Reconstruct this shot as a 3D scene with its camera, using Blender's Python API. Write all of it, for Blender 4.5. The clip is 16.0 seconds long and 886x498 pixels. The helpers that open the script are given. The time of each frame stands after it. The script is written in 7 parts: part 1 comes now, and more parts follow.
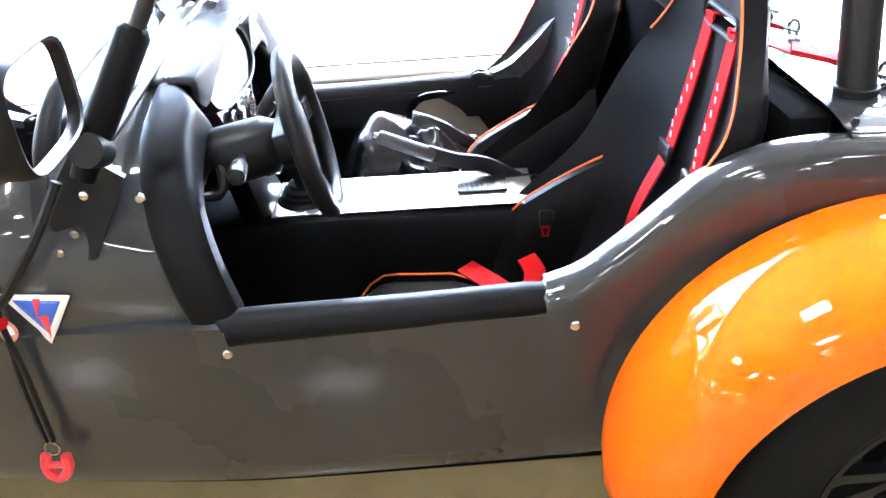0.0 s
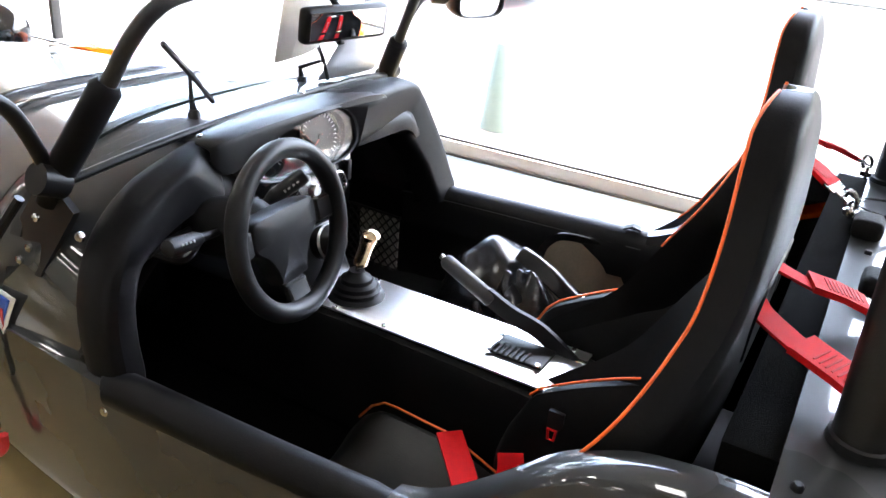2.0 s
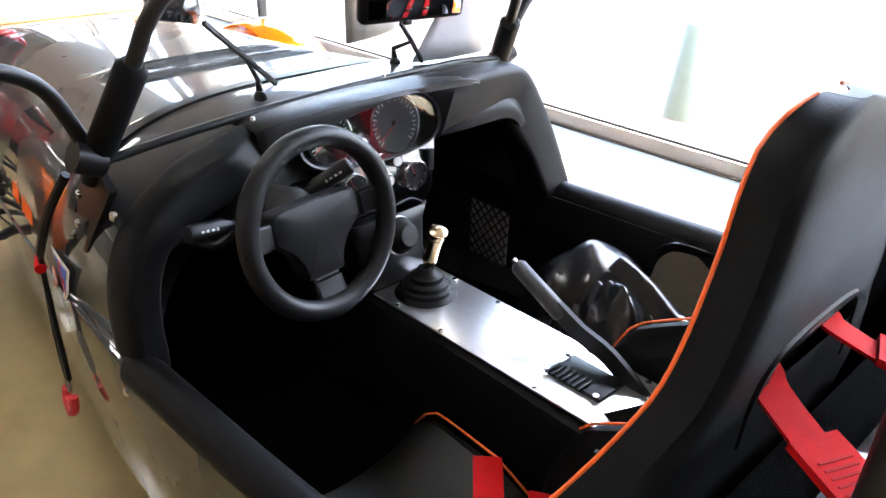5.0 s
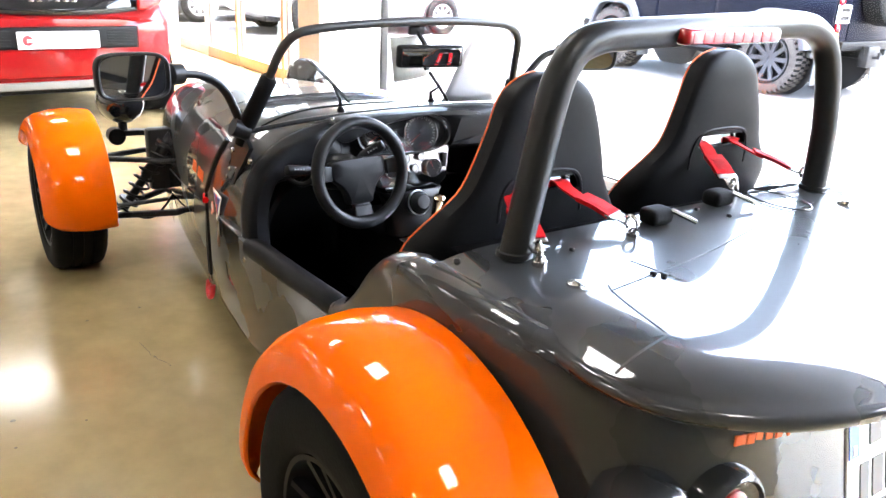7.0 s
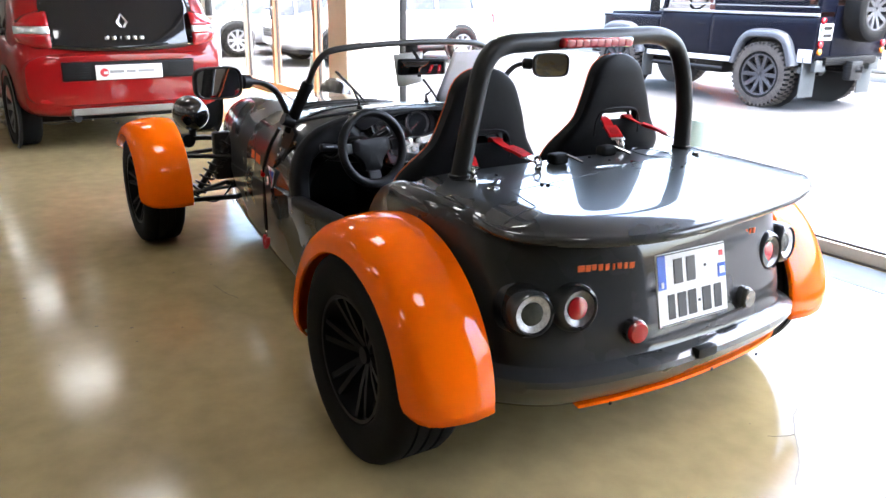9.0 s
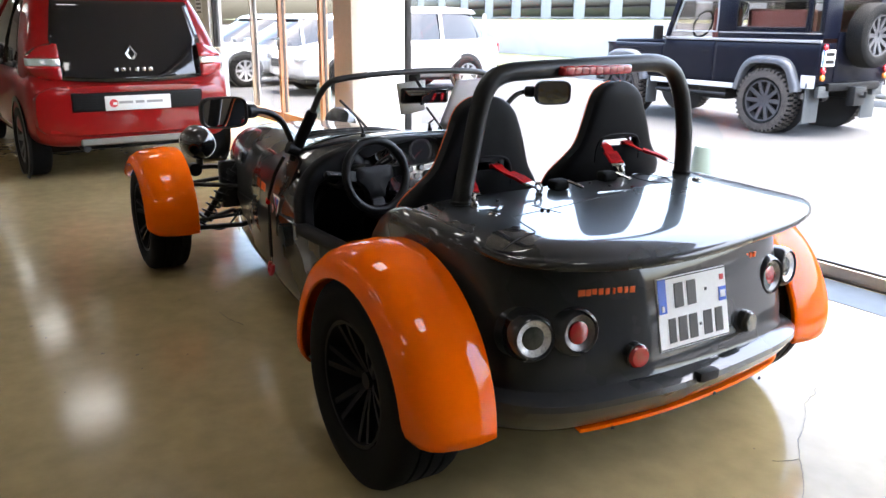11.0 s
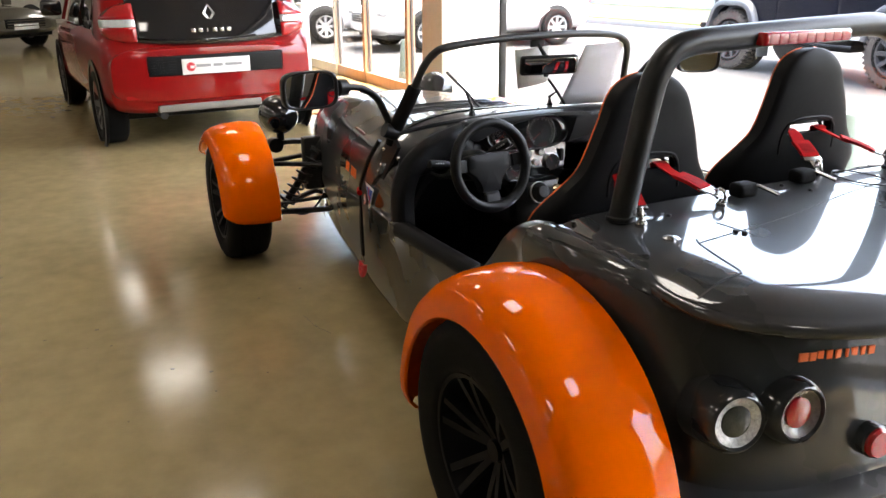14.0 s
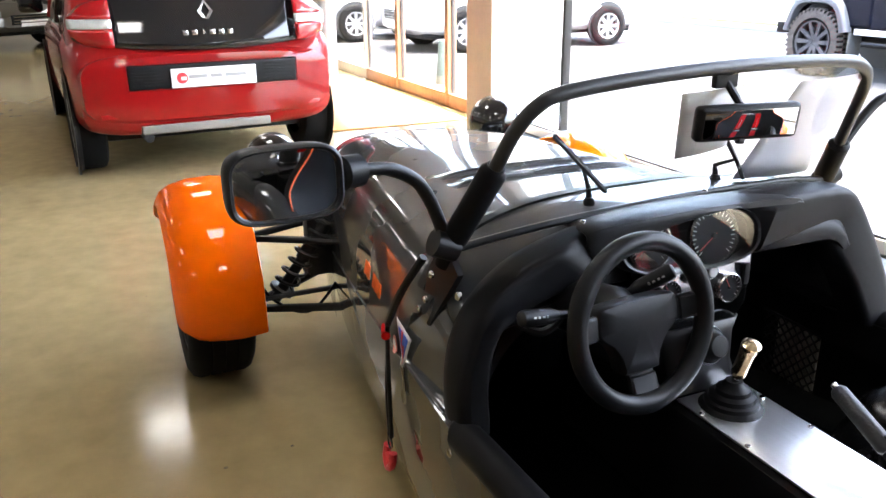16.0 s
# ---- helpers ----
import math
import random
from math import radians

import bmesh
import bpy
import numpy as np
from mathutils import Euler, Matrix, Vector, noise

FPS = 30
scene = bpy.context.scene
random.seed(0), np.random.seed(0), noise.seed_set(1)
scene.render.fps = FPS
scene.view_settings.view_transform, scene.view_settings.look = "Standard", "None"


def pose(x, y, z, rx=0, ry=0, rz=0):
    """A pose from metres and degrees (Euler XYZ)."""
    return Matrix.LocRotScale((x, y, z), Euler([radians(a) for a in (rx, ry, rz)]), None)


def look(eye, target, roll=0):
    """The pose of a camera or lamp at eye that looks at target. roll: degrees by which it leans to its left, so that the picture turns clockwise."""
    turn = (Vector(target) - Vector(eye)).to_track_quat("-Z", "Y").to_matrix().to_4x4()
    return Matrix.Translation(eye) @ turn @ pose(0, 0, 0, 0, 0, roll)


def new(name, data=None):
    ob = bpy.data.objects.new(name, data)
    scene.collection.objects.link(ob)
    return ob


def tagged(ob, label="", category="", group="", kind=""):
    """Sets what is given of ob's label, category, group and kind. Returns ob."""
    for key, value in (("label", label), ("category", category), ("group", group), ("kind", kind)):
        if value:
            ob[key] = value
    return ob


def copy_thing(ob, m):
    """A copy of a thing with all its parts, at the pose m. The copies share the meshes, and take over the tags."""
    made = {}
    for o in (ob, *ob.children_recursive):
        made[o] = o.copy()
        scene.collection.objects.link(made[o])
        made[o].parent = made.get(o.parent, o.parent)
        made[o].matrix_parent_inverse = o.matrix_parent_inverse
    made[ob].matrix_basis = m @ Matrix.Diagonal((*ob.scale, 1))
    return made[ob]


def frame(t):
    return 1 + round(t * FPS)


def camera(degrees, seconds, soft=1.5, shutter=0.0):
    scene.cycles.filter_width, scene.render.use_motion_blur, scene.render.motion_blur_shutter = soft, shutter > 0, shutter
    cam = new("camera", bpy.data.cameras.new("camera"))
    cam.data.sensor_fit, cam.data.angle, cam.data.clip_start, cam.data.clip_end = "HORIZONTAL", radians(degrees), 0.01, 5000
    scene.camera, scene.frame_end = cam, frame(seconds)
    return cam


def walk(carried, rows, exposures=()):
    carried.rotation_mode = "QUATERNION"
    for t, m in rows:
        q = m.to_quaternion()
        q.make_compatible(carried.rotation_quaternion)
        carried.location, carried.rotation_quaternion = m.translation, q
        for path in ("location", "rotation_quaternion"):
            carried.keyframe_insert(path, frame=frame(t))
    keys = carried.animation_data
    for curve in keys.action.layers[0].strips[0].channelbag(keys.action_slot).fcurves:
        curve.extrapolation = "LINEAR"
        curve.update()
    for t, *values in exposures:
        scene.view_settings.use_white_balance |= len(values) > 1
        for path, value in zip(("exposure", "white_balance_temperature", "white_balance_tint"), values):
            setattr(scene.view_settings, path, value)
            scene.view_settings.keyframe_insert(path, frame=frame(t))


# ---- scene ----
cam = camera(58.5, 16.0)
PATH = [
    (0, (-0.754, -1.581, 1.181), (-0.753, 0.147, 0.173), -3.5),
    (0.5, (-0.566, -1.547, 1.175), (-0.685, 0.22, 0.247), -1.3),
    (1, (-0.442, -1.406, 1.183), (-0.84, 0.336, 0.285), 2.2),
    (1.5, (-0.322, -1.3, 1.195), (-0.924, 0.412, 0.355), 2.8),
    (2, (-0.194, -1.218, 1.219), (-1.062, 0.375, 0.376), 4.9),
    (2.5, (-0.159, -1.075, 1.219), (-1.214, 0.378, 0.338), 5.0),
    (3, (-0.166, -0.98, 1.217), (-1.185, 0.44, 0.246), 4.6),
    (3.5, (-0.15, -0.952, 1.209), (-1.249, 0.402, 0.229), 4.3),
    (4, (-0.124, -0.937, 1.211), (-1.327, 0.33, 0.238), 3.9),
    (4.5, (-0.123, -0.918, 1.21), (-1.336, 0.355, 0.257), 2.5),
    (7, (0.854, -1.305, 1.232), (-0.686, -0.23, 0.547), 2.8),
    (7.5, (1.146, -1.409, 1.269), (-0.335, -0.262, 0.57), 3.1),
    (8, (1.382, -1.567, 1.274), (-0.103, -0.415, 0.593), 1.2),
    (8.5, (1.57, -1.651, 1.278), (0.024, -0.54, 0.664), 1.2),
    (9, (1.707, -1.684, 1.26), (0.1, -0.665, 0.641), 1.0),
    (11.5, (1.733, -1.679, 1.261), (0.1, -0.662, 0.713), 0.5),
    (12, (1.717, -1.667, 1.26), (0.09, -0.65, 0.697), 0.3),
    (12.5, (1.673, -1.658, 1.268), (0.034, -0.658, 0.71), 0.6),
    (13, (1.562, -1.633, 1.272), (-0.075, -0.643, 0.687), 0.1),
    (13.5, (1.374, -1.613, 1.279), (-0.288, -0.656, 0.711), -0.7),
    (14, (1.171, -1.532, 1.268), (-0.524, -0.703, 0.606), -0.5),
    (14.5, (0.884, -1.413, 1.269), (-0.894, -0.758, 0.629), -0.6),
    (15, (0.556, -1.294, 1.237), (-1.204, -0.575, 0.618), -0.2),
    (15.5, (0.251, -1.229, 1.258), (-1.47, -0.466, 0.583), 1.1),
    (16, (-0.035, -1.077, 1.231), (-1.759, -0.317, 0.559), -0.4),
]
EXPOSURES = [(0, 6.75, 5750, 10), (1, 6.15, 5950, 10), (2, 5.35, 6300, 10), (2.5, 4.9, 6300, 10), (3.5, 4.7, 6300, 10), (4.5, 5, 6300, 10), (7, 5.65, 6300, 10), (8, 4.9, 6300, 10), (9, 4.5, 6150, 10), (11.5, 3.85, 6300, 10), (13.5, 4.05, 6450, 10), (14, 4.3, 6900, 10), (14.5, 4.6, 6900, 10), (15, 4.9, 6600, 10), (15.5, 4.9, 6300, 10), (16, 4.8, 6300, 10)]
walk(cam, [(t, look(eye, target, roll)) for t, eye, target, roll in PATH], EXPOSURES)

# ==== world and light ====
world = bpy.data.worlds.new("sky")
scene.world = world
world.use_nodes = True
wn = world.node_tree
sky = wn.nodes.new("ShaderNodeTexSky")
sky.sky_type, sky.sun_disc = "NISHITA", False
sky.sun_elevation, sky.sun_rotation = radians(72), radians(41)
sky.air_density, sky.dust_density, sky.ozone_density = 1.2, 6.0, 1.0
bg = wn.nodes["Background"]
wn.links.new(sky.outputs["Color"], bg.inputs["Color"])
bg.inputs["Strength"].default_value = 0.15

sun = new("sun", bpy.data.lights.new("sun", "SUN"))
sun.data.energy, sun.data.angle, sun.data.color = 0.65, radians(25), (1.0, 0.98, 0.95)
sun.matrix_world = look((2.03, 2.33, 9.51), (0, 0, 0))

# ==== materials ====
def nodes_of(name):
    m = bpy.data.materials.new(name)
    m.use_nodes = True
    return m, m.node_tree, m.node_tree.nodes["Principled BSDF"]


def material(name, color, rough=0.5, metal=0.0, coat=0.0, vary=0.15, scale=8.0, bump=0.0, bump_scale=200.0, spread=0.1, stretch=None, coat_rough=0.03, spec=0.5):
    """A surface with colour varied at two scales, uneven gloss and fine relief."""
    m, tree, b = nodes_of(name)
    co = tree.nodes.new("ShaderNodeTexCoord")
    src = co.outputs["Object"]
    if stretch:
        mp = tree.nodes.new("ShaderNodeMapping")
        mp.inputs["Scale"].default_value = stretch
        tree.links.new(src, mp.inputs["Vector"])
        src = mp.outputs["Vector"]
    n1, n2 = tree.nodes.new("ShaderNodeTexNoise"), tree.nodes.new("ShaderNodeTexNoise")
    n1.inputs["Scale"].default_value, n1.inputs["Detail"].default_value = scale, 4
    n2.inputs["Scale"].default_value, n2.inputs["Detail"].default_value = scale * 9, 3
    for n in (n1, n2):
        tree.links.new(src, n.inputs["Vector"])
    add = tree.nodes.new("ShaderNodeMath")
    add.operation = "ADD"
    tree.links.new(n1.outputs["Fac"], add.inputs[0])
    tree.links.new(n2.outputs["Fac"], add.inputs[1])
    ramp = tree.nodes.new("ShaderNodeMapRange")
    ramp.inputs["From Min"].default_value, ramp.inputs["From Max"].default_value = 0.6, 1.4
    ramp.inputs["To Min"].default_value, ramp.inputs["To Max"].default_value = 1 - vary, 1 + vary
    tree.links.new(add.outputs[0], ramp.inputs["Value"])
    mul = tree.nodes.new("ShaderNodeVectorMath")
    mul.operation = "SCALE"
    mul.inputs[0].default_value = color[:3]
    tree.links.new(ramp.outputs["Result"], mul.inputs["Scale"])
    tree.links.new(mul.outputs["Vector"], b.inputs["Base Color"])
    rr = tree.nodes.new("ShaderNodeMapRange")
    rr.inputs["To Min"].default_value, rr.inputs["To Max"].default_value = max(0.02, rough - spread / 2), min(1, rough + spread / 2)
    tree.links.new(n1.outputs["Fac"], rr.inputs["Value"])
    tree.links.new(rr.outputs["Result"], b.inputs["Roughness"])
    b.inputs["Metallic"].default_value = metal
    b.inputs["Coat Weight"].default_value = coat
    b.inputs["Coat Roughness"].default_value = coat_rough
    b.inputs["Coat IOR"].default_value = 1.5
    b.inputs["Specular IOR Level"].default_value = spec
    if bump:
        n3 = tree.nodes.new("ShaderNodeTexNoise")
        n3.inputs["Scale"].default_value, n3.inputs["Detail"].default_value = bump_scale, 3
        tree.links.new(src, n3.inputs["Vector"])
        bp = tree.nodes.new("ShaderNodeBump")
        bp.inputs["Strength"].default_value, bp.inputs["Distance"].default_value = bump, 0.002
        tree.links.new(n3.outputs["Fac"], bp.inputs["Height"])
        tree.links.new(bp.outputs["Normal"], b.inputs["Normal"])
    return m


def glowing(name, color, strength):
    m, tree, b = nodes_of(name)
    b.inputs["Base Color"].default_value = (*color, 1)
    b.inputs["Emission Color"].default_value = (*color, 1)
    b.inputs["Emission Strength"].default_value = strength
    return m


def glass(name, color=(1, 1, 1), rough=0.0, mix=0.12):
    """Thin pane: mostly clear, with a faint mirror on it."""
    m, tree, b = nodes_of(name)
    tree.nodes.remove(b)
    out = tree.nodes["Material Output"]
    tr, gl, mx, lw, mr = (tree.nodes.new(k) for k in ("ShaderNodeBsdfTransparent", "ShaderNodeBsdfGlossy", "ShaderNodeMixShader", "ShaderNodeLayerWeight", "ShaderNodeMath"))
    tr.inputs["Color"].default_value = (*color, 1)
    gl.inputs["Roughness"].default_value = rough
    lw.inputs["Blend"].default_value = 0.5
    mr.operation = "POWER"
    mr.inputs[1].default_value = 4.0
    sc = tree.nodes.new("ShaderNodeMath")
    sc.operation, sc.use_clamp = "MULTIPLY_ADD", True
    sc.inputs[1].default_value, sc.inputs[2].default_value = 0.6, mix * 0.4
    tree.links.new(lw.outputs["Facing"], mr.inputs[0])
    tree.links.new(mr.outputs[0], sc.inputs[0])
    tree.links.new(sc.outputs[0], mx.inputs[0])
    tree.links.new(tr.outputs[0], mx.inputs[1])
    tree.links.new(gl.outputs[0], mx.inputs[2])
    tree.links.new(mx.outputs[0], out.inputs["Surface"])
    return m


M_GREY = material("graphite_car_paint", (0.026, 0.0275, 0.029), 0.28, 0, 0.9, 0.08, 3, spec=0.08)
M_GREY.node_tree.nodes["Principled BSDF"].inputs["Coat IOR"].default_value = 1.5
M_ORANGE = material("orange_gelcoat", (0.86, 0.122, 0.0), 0.4, 0, 0.6, 0.05, 3, 0, spec=0.0, coat_rough=0.02)
M_RED = material("red_car_paint", (0.24, 0.003, 0.004), 0.35, 0, 0.8, 0.05, 2, spec=0.1)
M_DARKRED = material("dark_red_webbing", (0.3, 0.006, 0.008), 0.6, 0, 0, 0.1, 20, spec=0.1)
M_VINYL = material("black_vinyl", (0.0045, 0.0045, 0.005), 0.45, 0, 0, 0.25, 12, 0.12, 420, spec=0.09)
M_LEATHER = material("black_wheel_leather", (0.0065, 0.0067, 0.0072), 0.4, 0, 0, 0.2, 14, 0.12, 500, spec=0.17)
M_CARPET = material("black_carpet", (0.0035, 0.0035, 0.0035), 0.95, 0, 0, 0.4, 30, 0.8, 900, spec=0.02)
M_PLASTIC = material("black_plastic", (0.006, 0.006, 0.0065), 0.4, 0, 0, 0.2, 20, 0.08, 600, spec=0.2)
M_GLOSSBLACK = material("gloss_black", (0.008, 0.008, 0.009), 0.12, 0, 0.6, 0.1, 10)
M_RUBBER = material("tyre_rubber", (0.005, 0.005, 0.005), 0.75, 0, 0, 0.35, 14, 0.4, 160, spec=0.12)
M_RIM = material("black_wheel_paint", (0.007, 0.007, 0.008), 0.5, 0, 0, 0.2, 10, spec=0.15)
M_STEEL = material("black_coated_steel", (0.02, 0.02, 0.02), 0.4, 0.3, 0, 0.3, 20, 0.2, 300)
M_PANEL = material("polished_dark_metal_panel", (0.26, 0.27, 0.285), 0.14, 1.0, 0, 0.08, 8, spread=0.05)
# cushion base is lighter than the other black upholstery
M_CUSHION = material("black_cushion_leather", (0.017, 0.0175, 0.0175), 0.5, 0, 0, 0.25, 10, 0.2, 300, spec=0.3)
M_CHROME = material("bright_steel", (0.42, 0.41, 0.4), 0.25, 1.0, 0, 0.08, 30)
M_ALU = material("brushed_aluminium", (0.9, 0.9, 0.91), 0.3, 1.0, 0, 0.05, 6, 0.05, 60, stretch=(0.3, 12, 12))
M_PIPING = material("orange_piping", (0.85, 0.13, 0.015), 0.45, 0, 0, 0.12, 40)
M_STRAP = material("red_webbing", (0.42, 0.005, 0.007), 0.7, 0, 0, 0.15, 60, 0.3, 900, spec=0.08)
M_BRASS = material("bronze_metal", (0.6, 0.47, 0.3), 0.22, 1.0, 0, 0.08, 30)
M_MIRROR = material("mirror_glass", (0.85, 0.86, 0.88), 0.02, 1.0, 0, 0.0, 4, spread=0)
M_GLASS = glass("clear_glass", mix=0.06)
M_COVER = glass("dial_cover", (0.95, 0.95, 0.95), 0.0, 0.22)
M_SCREEN = glass("screen_glass", (0.96, 0.97, 0.97), 0, 0.1)
M_WHITE = material("white_paint", (0.8, 0.8, 0.78), 0.5, 0, 0, 0.05, 4)
M_PLATE = material("white_plate", (0.78, 0.78, 0.76), 0.35, 0, 0.3, 0.04, 8)
M_BLUE = material("blue_print", (0.02, 0.1, 0.55), 0.35, 0, 0.3, 0.05, 8)
M_BLACKINK = material("black_print", (0.012, 0.012, 0.012), 0.4, 0, 0.2, 0.1, 8)
M_REDPRINT = material("red_print", (0.6, 0.03, 0.04), 0.4, 0, 0.2, 0.08, 20)
M_REDLENS = material("red_lens", (0.34, 0.004, 0.008), 0.12, 0, 1.0, 0.12, 60, 0.3, 300)
M_CLEARLENS = material("smoked_lens", (0.035, 0.037, 0.03), 0.2, 0, 0.5, 0.5, 60, 0.3, 260, spec=0.2)
M_LEDRING = material("clear_led_ring", (0.5, 0.5, 0.5), 0.25, 0.1, 0.6, 0.6, 150, 0.5, 200)
M_AMBER = material("amber_lens", (0.7, 0.2, 0.02), 0.15, 0, 1.0, 0.1, 40)
M_CANVAS = material("black_soft_leather", (0.004, 0.004, 0.0045), 0.26, 0, 0, 0.3, 9, 0.4, 38, spec=0.35)
M_JOINT = material("dark_joint", (0.012, 0.012, 0.012), 0.6, 0, 0, 0.1, 20)
M_TAN = material("grey_suede_lining", (0.075, 0.063, 0.045), 0.85, 0, 0, 0.2, 20, 0.4, 500)


# ==== mesh helpers ====
def finish(name, bm, mat, parent=None, smooth=True, label=""):
    me = bpy.data.meshes.new(name)
    bmesh.ops.recalc_face_normals(bm, faces=bm.faces)
    bm.to_mesh(me)
    bm.free()
    for m in mat if isinstance(mat, (list, tuple)) else (mat,):
        me.materials.append(m)
    ob = new(name, me)
    if smooth:
        me.shade_smooth()
        me.set_sharp_from_angle(angle=radians(38))
    if parent is not None:
        ob.parent = parent
    if label:
        ob["label"] = label
    return ob


def part(name, bm, mat, parent, label="", smooth=True):
    return finish(name, bm, mat, parent, smooth, label)


def thing(name, label, category, group="", at=None):
    ob = new(name)
    ob.empty_display_size = 0.1
    if at is not None:
        ob.matrix_world = at
    return tagged(ob, label, category, group)


def box(bm, c, s, bevel=0.0, seg=2, turn=None, mat=0):
    """A box of full size s round c, its edges rounded."""
    m = Matrix.Translation(c) @ (turn.to_4x4() if turn else Matrix()) @ Matrix.Diagonal((*s, 1))
    made = bmesh.ops.create_cube(bm, size=1, matrix=m)
    verts = made["verts"]
    faces = {f for v in verts for f in v.link_faces}
    for f in faces:
        f.material_index = mat
    if bevel:
        edges = list({e for v in verts for e in v.link_edges})
        bmesh.ops.bevel(bm, geom=edges, offset=bevel, segments=seg, affect="EDGES", profile=0.6)
    return bm


def boxed(c, s, bevel=0.004, seg=2, turn=None):
    return box(bmesh.new(), c, s, bevel, seg, turn)


def frames_along(pts, closed=False, up=Vector((0, 0, 1))):
    pts = [Vector(p) for p in pts]
    out, n = [], len(pts)
    last = None
    for i, p in enumerate(pts):
        a, b = (pts[i - 1], pts[(i + 1) % n]) if closed or 0 < i < n - 1 else (pts[max(i - 1, 0)], pts[min(i + 1, n - 1)])
        t = (b - a).normalized()
        if last is None:
            side = t.cross(up)
            if side.length < 1e-3:
                side = t.cross(Vector((1, 0, 0)))
            side.normalize()
        else:
            side = (last - t * last.dot(t)).normalized()
        last = side
        out.append((p, t, side, t.cross(side)))
    return out


def smooth_line(pts, per=6, closed=False):
    """A curve through the points (Catmull-Rom)."""
    p = [Vector(q) for q in pts]
    n = len(p)
    out = []
    for i in range(n if closed else n - 1):
        a, b, c, d = (p[(i + k) % n] if closed else p[min(max(i + k, 0), n - 1)] for k in (-1, 0, 1, 2))
        for j in range(per):
            t = j / per
            out.append(0.5 * (2 * b + (c - a) * t + (2 * a - 5 * b + 4 * c - d) * t * t + (3 * b - a - 3 * c + d) * t ** 3))
    if not closed:
        out.append(p[-1])
    return out


def tube(bm, pts, r, seg=10, closed=False, caps=True):
    """A round bar along the points; r may be a list of radii."""
    rings = []
    fr = frames_along(pts, closed)
    for i, (p, t, s, u) in enumerate(fr):
        ri = r[i] if isinstance(r, (list, tuple)) else r
        rings.append([bm.verts.new(p + ri * (math.cos(a) * s + math.sin(a) * u)) for a in (2 * math.pi * k / seg for k in range(seg))])
    n = len(rings)
    for i in range(n if closed else n - 1):
        a, b = rings[i], rings[(i + 1) % n]
        for k in range(seg):
            bm.faces.new((a[k], a[(k + 1) % seg], b[(k + 1) % seg], b[k]))
    if caps and not closed:
        bm.faces.new(rings[0])
        bm.faces.new(rings[-1][::-1])
    return bm


def tubed(pts, r, seg=10, closed=False):
    return tube(bmesh.new(), pts, r, seg, closed)


def ribbon(bm, pts, width, thick, up=(0, 0, 1)):
    """A flat strap along the points, its width across up."""
    up = Vector(up)
    rows = []
    pts = [Vector(p) for p in pts]
    for i, p in enumerate(pts):
        t = (pts[min(i + 1, len(pts) - 1)] - pts[max(i - 1, 0)]).normalized()
        s = t.cross(up).normalized()
        n = s.cross(t).normalized()
        rows.append([bm.verts.new(p + a * s * width / 2 + b * n * thick / 2) for a, b in ((-1, -1), (1, -1), (1, 1), (-1, 1))])
    for a, b in zip(rows, rows[1:]):
        for k in range(4):
            bm.faces.new((a[k], a[(k + 1) % 4], b[(k + 1) % 4], b[k]))
    bm.faces.new(rows[0])
    bm.faces.new(rows[-1][::-1])
    return bm


def lathe(bm, profile, m, seg=32, mat=0):
    """Turns (radius, along) pairs round the local z of m."""
    rings = []
    for r, h in profile:
        rings.append([bm.verts.new(m @ Vector((r * math.cos(a), r * math.sin(a), h))) for a in (2 * math.pi * k / seg for k in range(seg))] if r > 1e-5 else [bm.verts.new(m @ Vector((0, 0, h)))])
    for a, b in zip(rings, rings[1:]):
        for k in range(seg):
            q = [a[k % len(a)], a[(k + 1) % len(a)], b[(k + 1) % len(b)], b[k % len(b)]]
            q = list(dict.fromkeys(q))
            if len(q) > 2:
                bm.faces.new(q).material_index = mat
    return bm


def turned(profile, m, seg=32):
    return lathe(bmesh.new(), profile, m, seg)


def loft(bm, rows, close_u=False, close_v=False, cap=False, skip=None):
    """Skin over rows of points."""
    g = [[bm.verts.new(p) for p in row] for row in rows]
    nu, nv = len(g), len(g[0])
    for i in range(nu if close_u else nu - 1):
        for j in range(nv if close_v else nv - 1):
            if skip and skip(i, j):
                continue
            bm.faces.new((g[i][j], g[i][(j + 1) % nv], g[(i + 1) % nu][(j + 1) % nv], g[(i + 1) % nu][j]))
    if cap:
        bm.faces.new(g[0])
        bm.faces.new(g[-1][::-1])
    return g


def thick(ob, t, offset=-1.0, bevel=0.0):
    s = ob.modifiers.new("thickness", "SOLIDIFY")
    s.thickness, s.offset = t, offset
    if bevel:
        b = ob.modifiers.new("edges", "BEVEL")
        b.width, b.segments, b.limit_method = bevel, 2, "ANGLE"
    return ob


def facing(p, ahead, up=(0, 0, 1)):
    """A pose whose z points along ahead."""
    z = Vector(ahead).normalized()
    x = Vector(up).cross(z)
    if x.length < 1e-4:
        x = Vector((1, 0, 0))
    x.normalize()
    return Matrix.Translation(p) @ Matrix((x, z.cross(x), z)).transposed().to_4x4()


def curve(table):
    """A smooth function through (x, value) pairs."""
    xs = [a for a, _ in table]
    line = smooth_line([(a, b, 0) for a, b in table], 12)
    lx, ly = [p.x for p in line], [p.y for p in line]
    return lambda x: float(np.interp(x, lx, ly))


X, Y, Z = Vector((1, 0, 0)), Vector((0, 1, 0)), Vector((0, 0, 1))

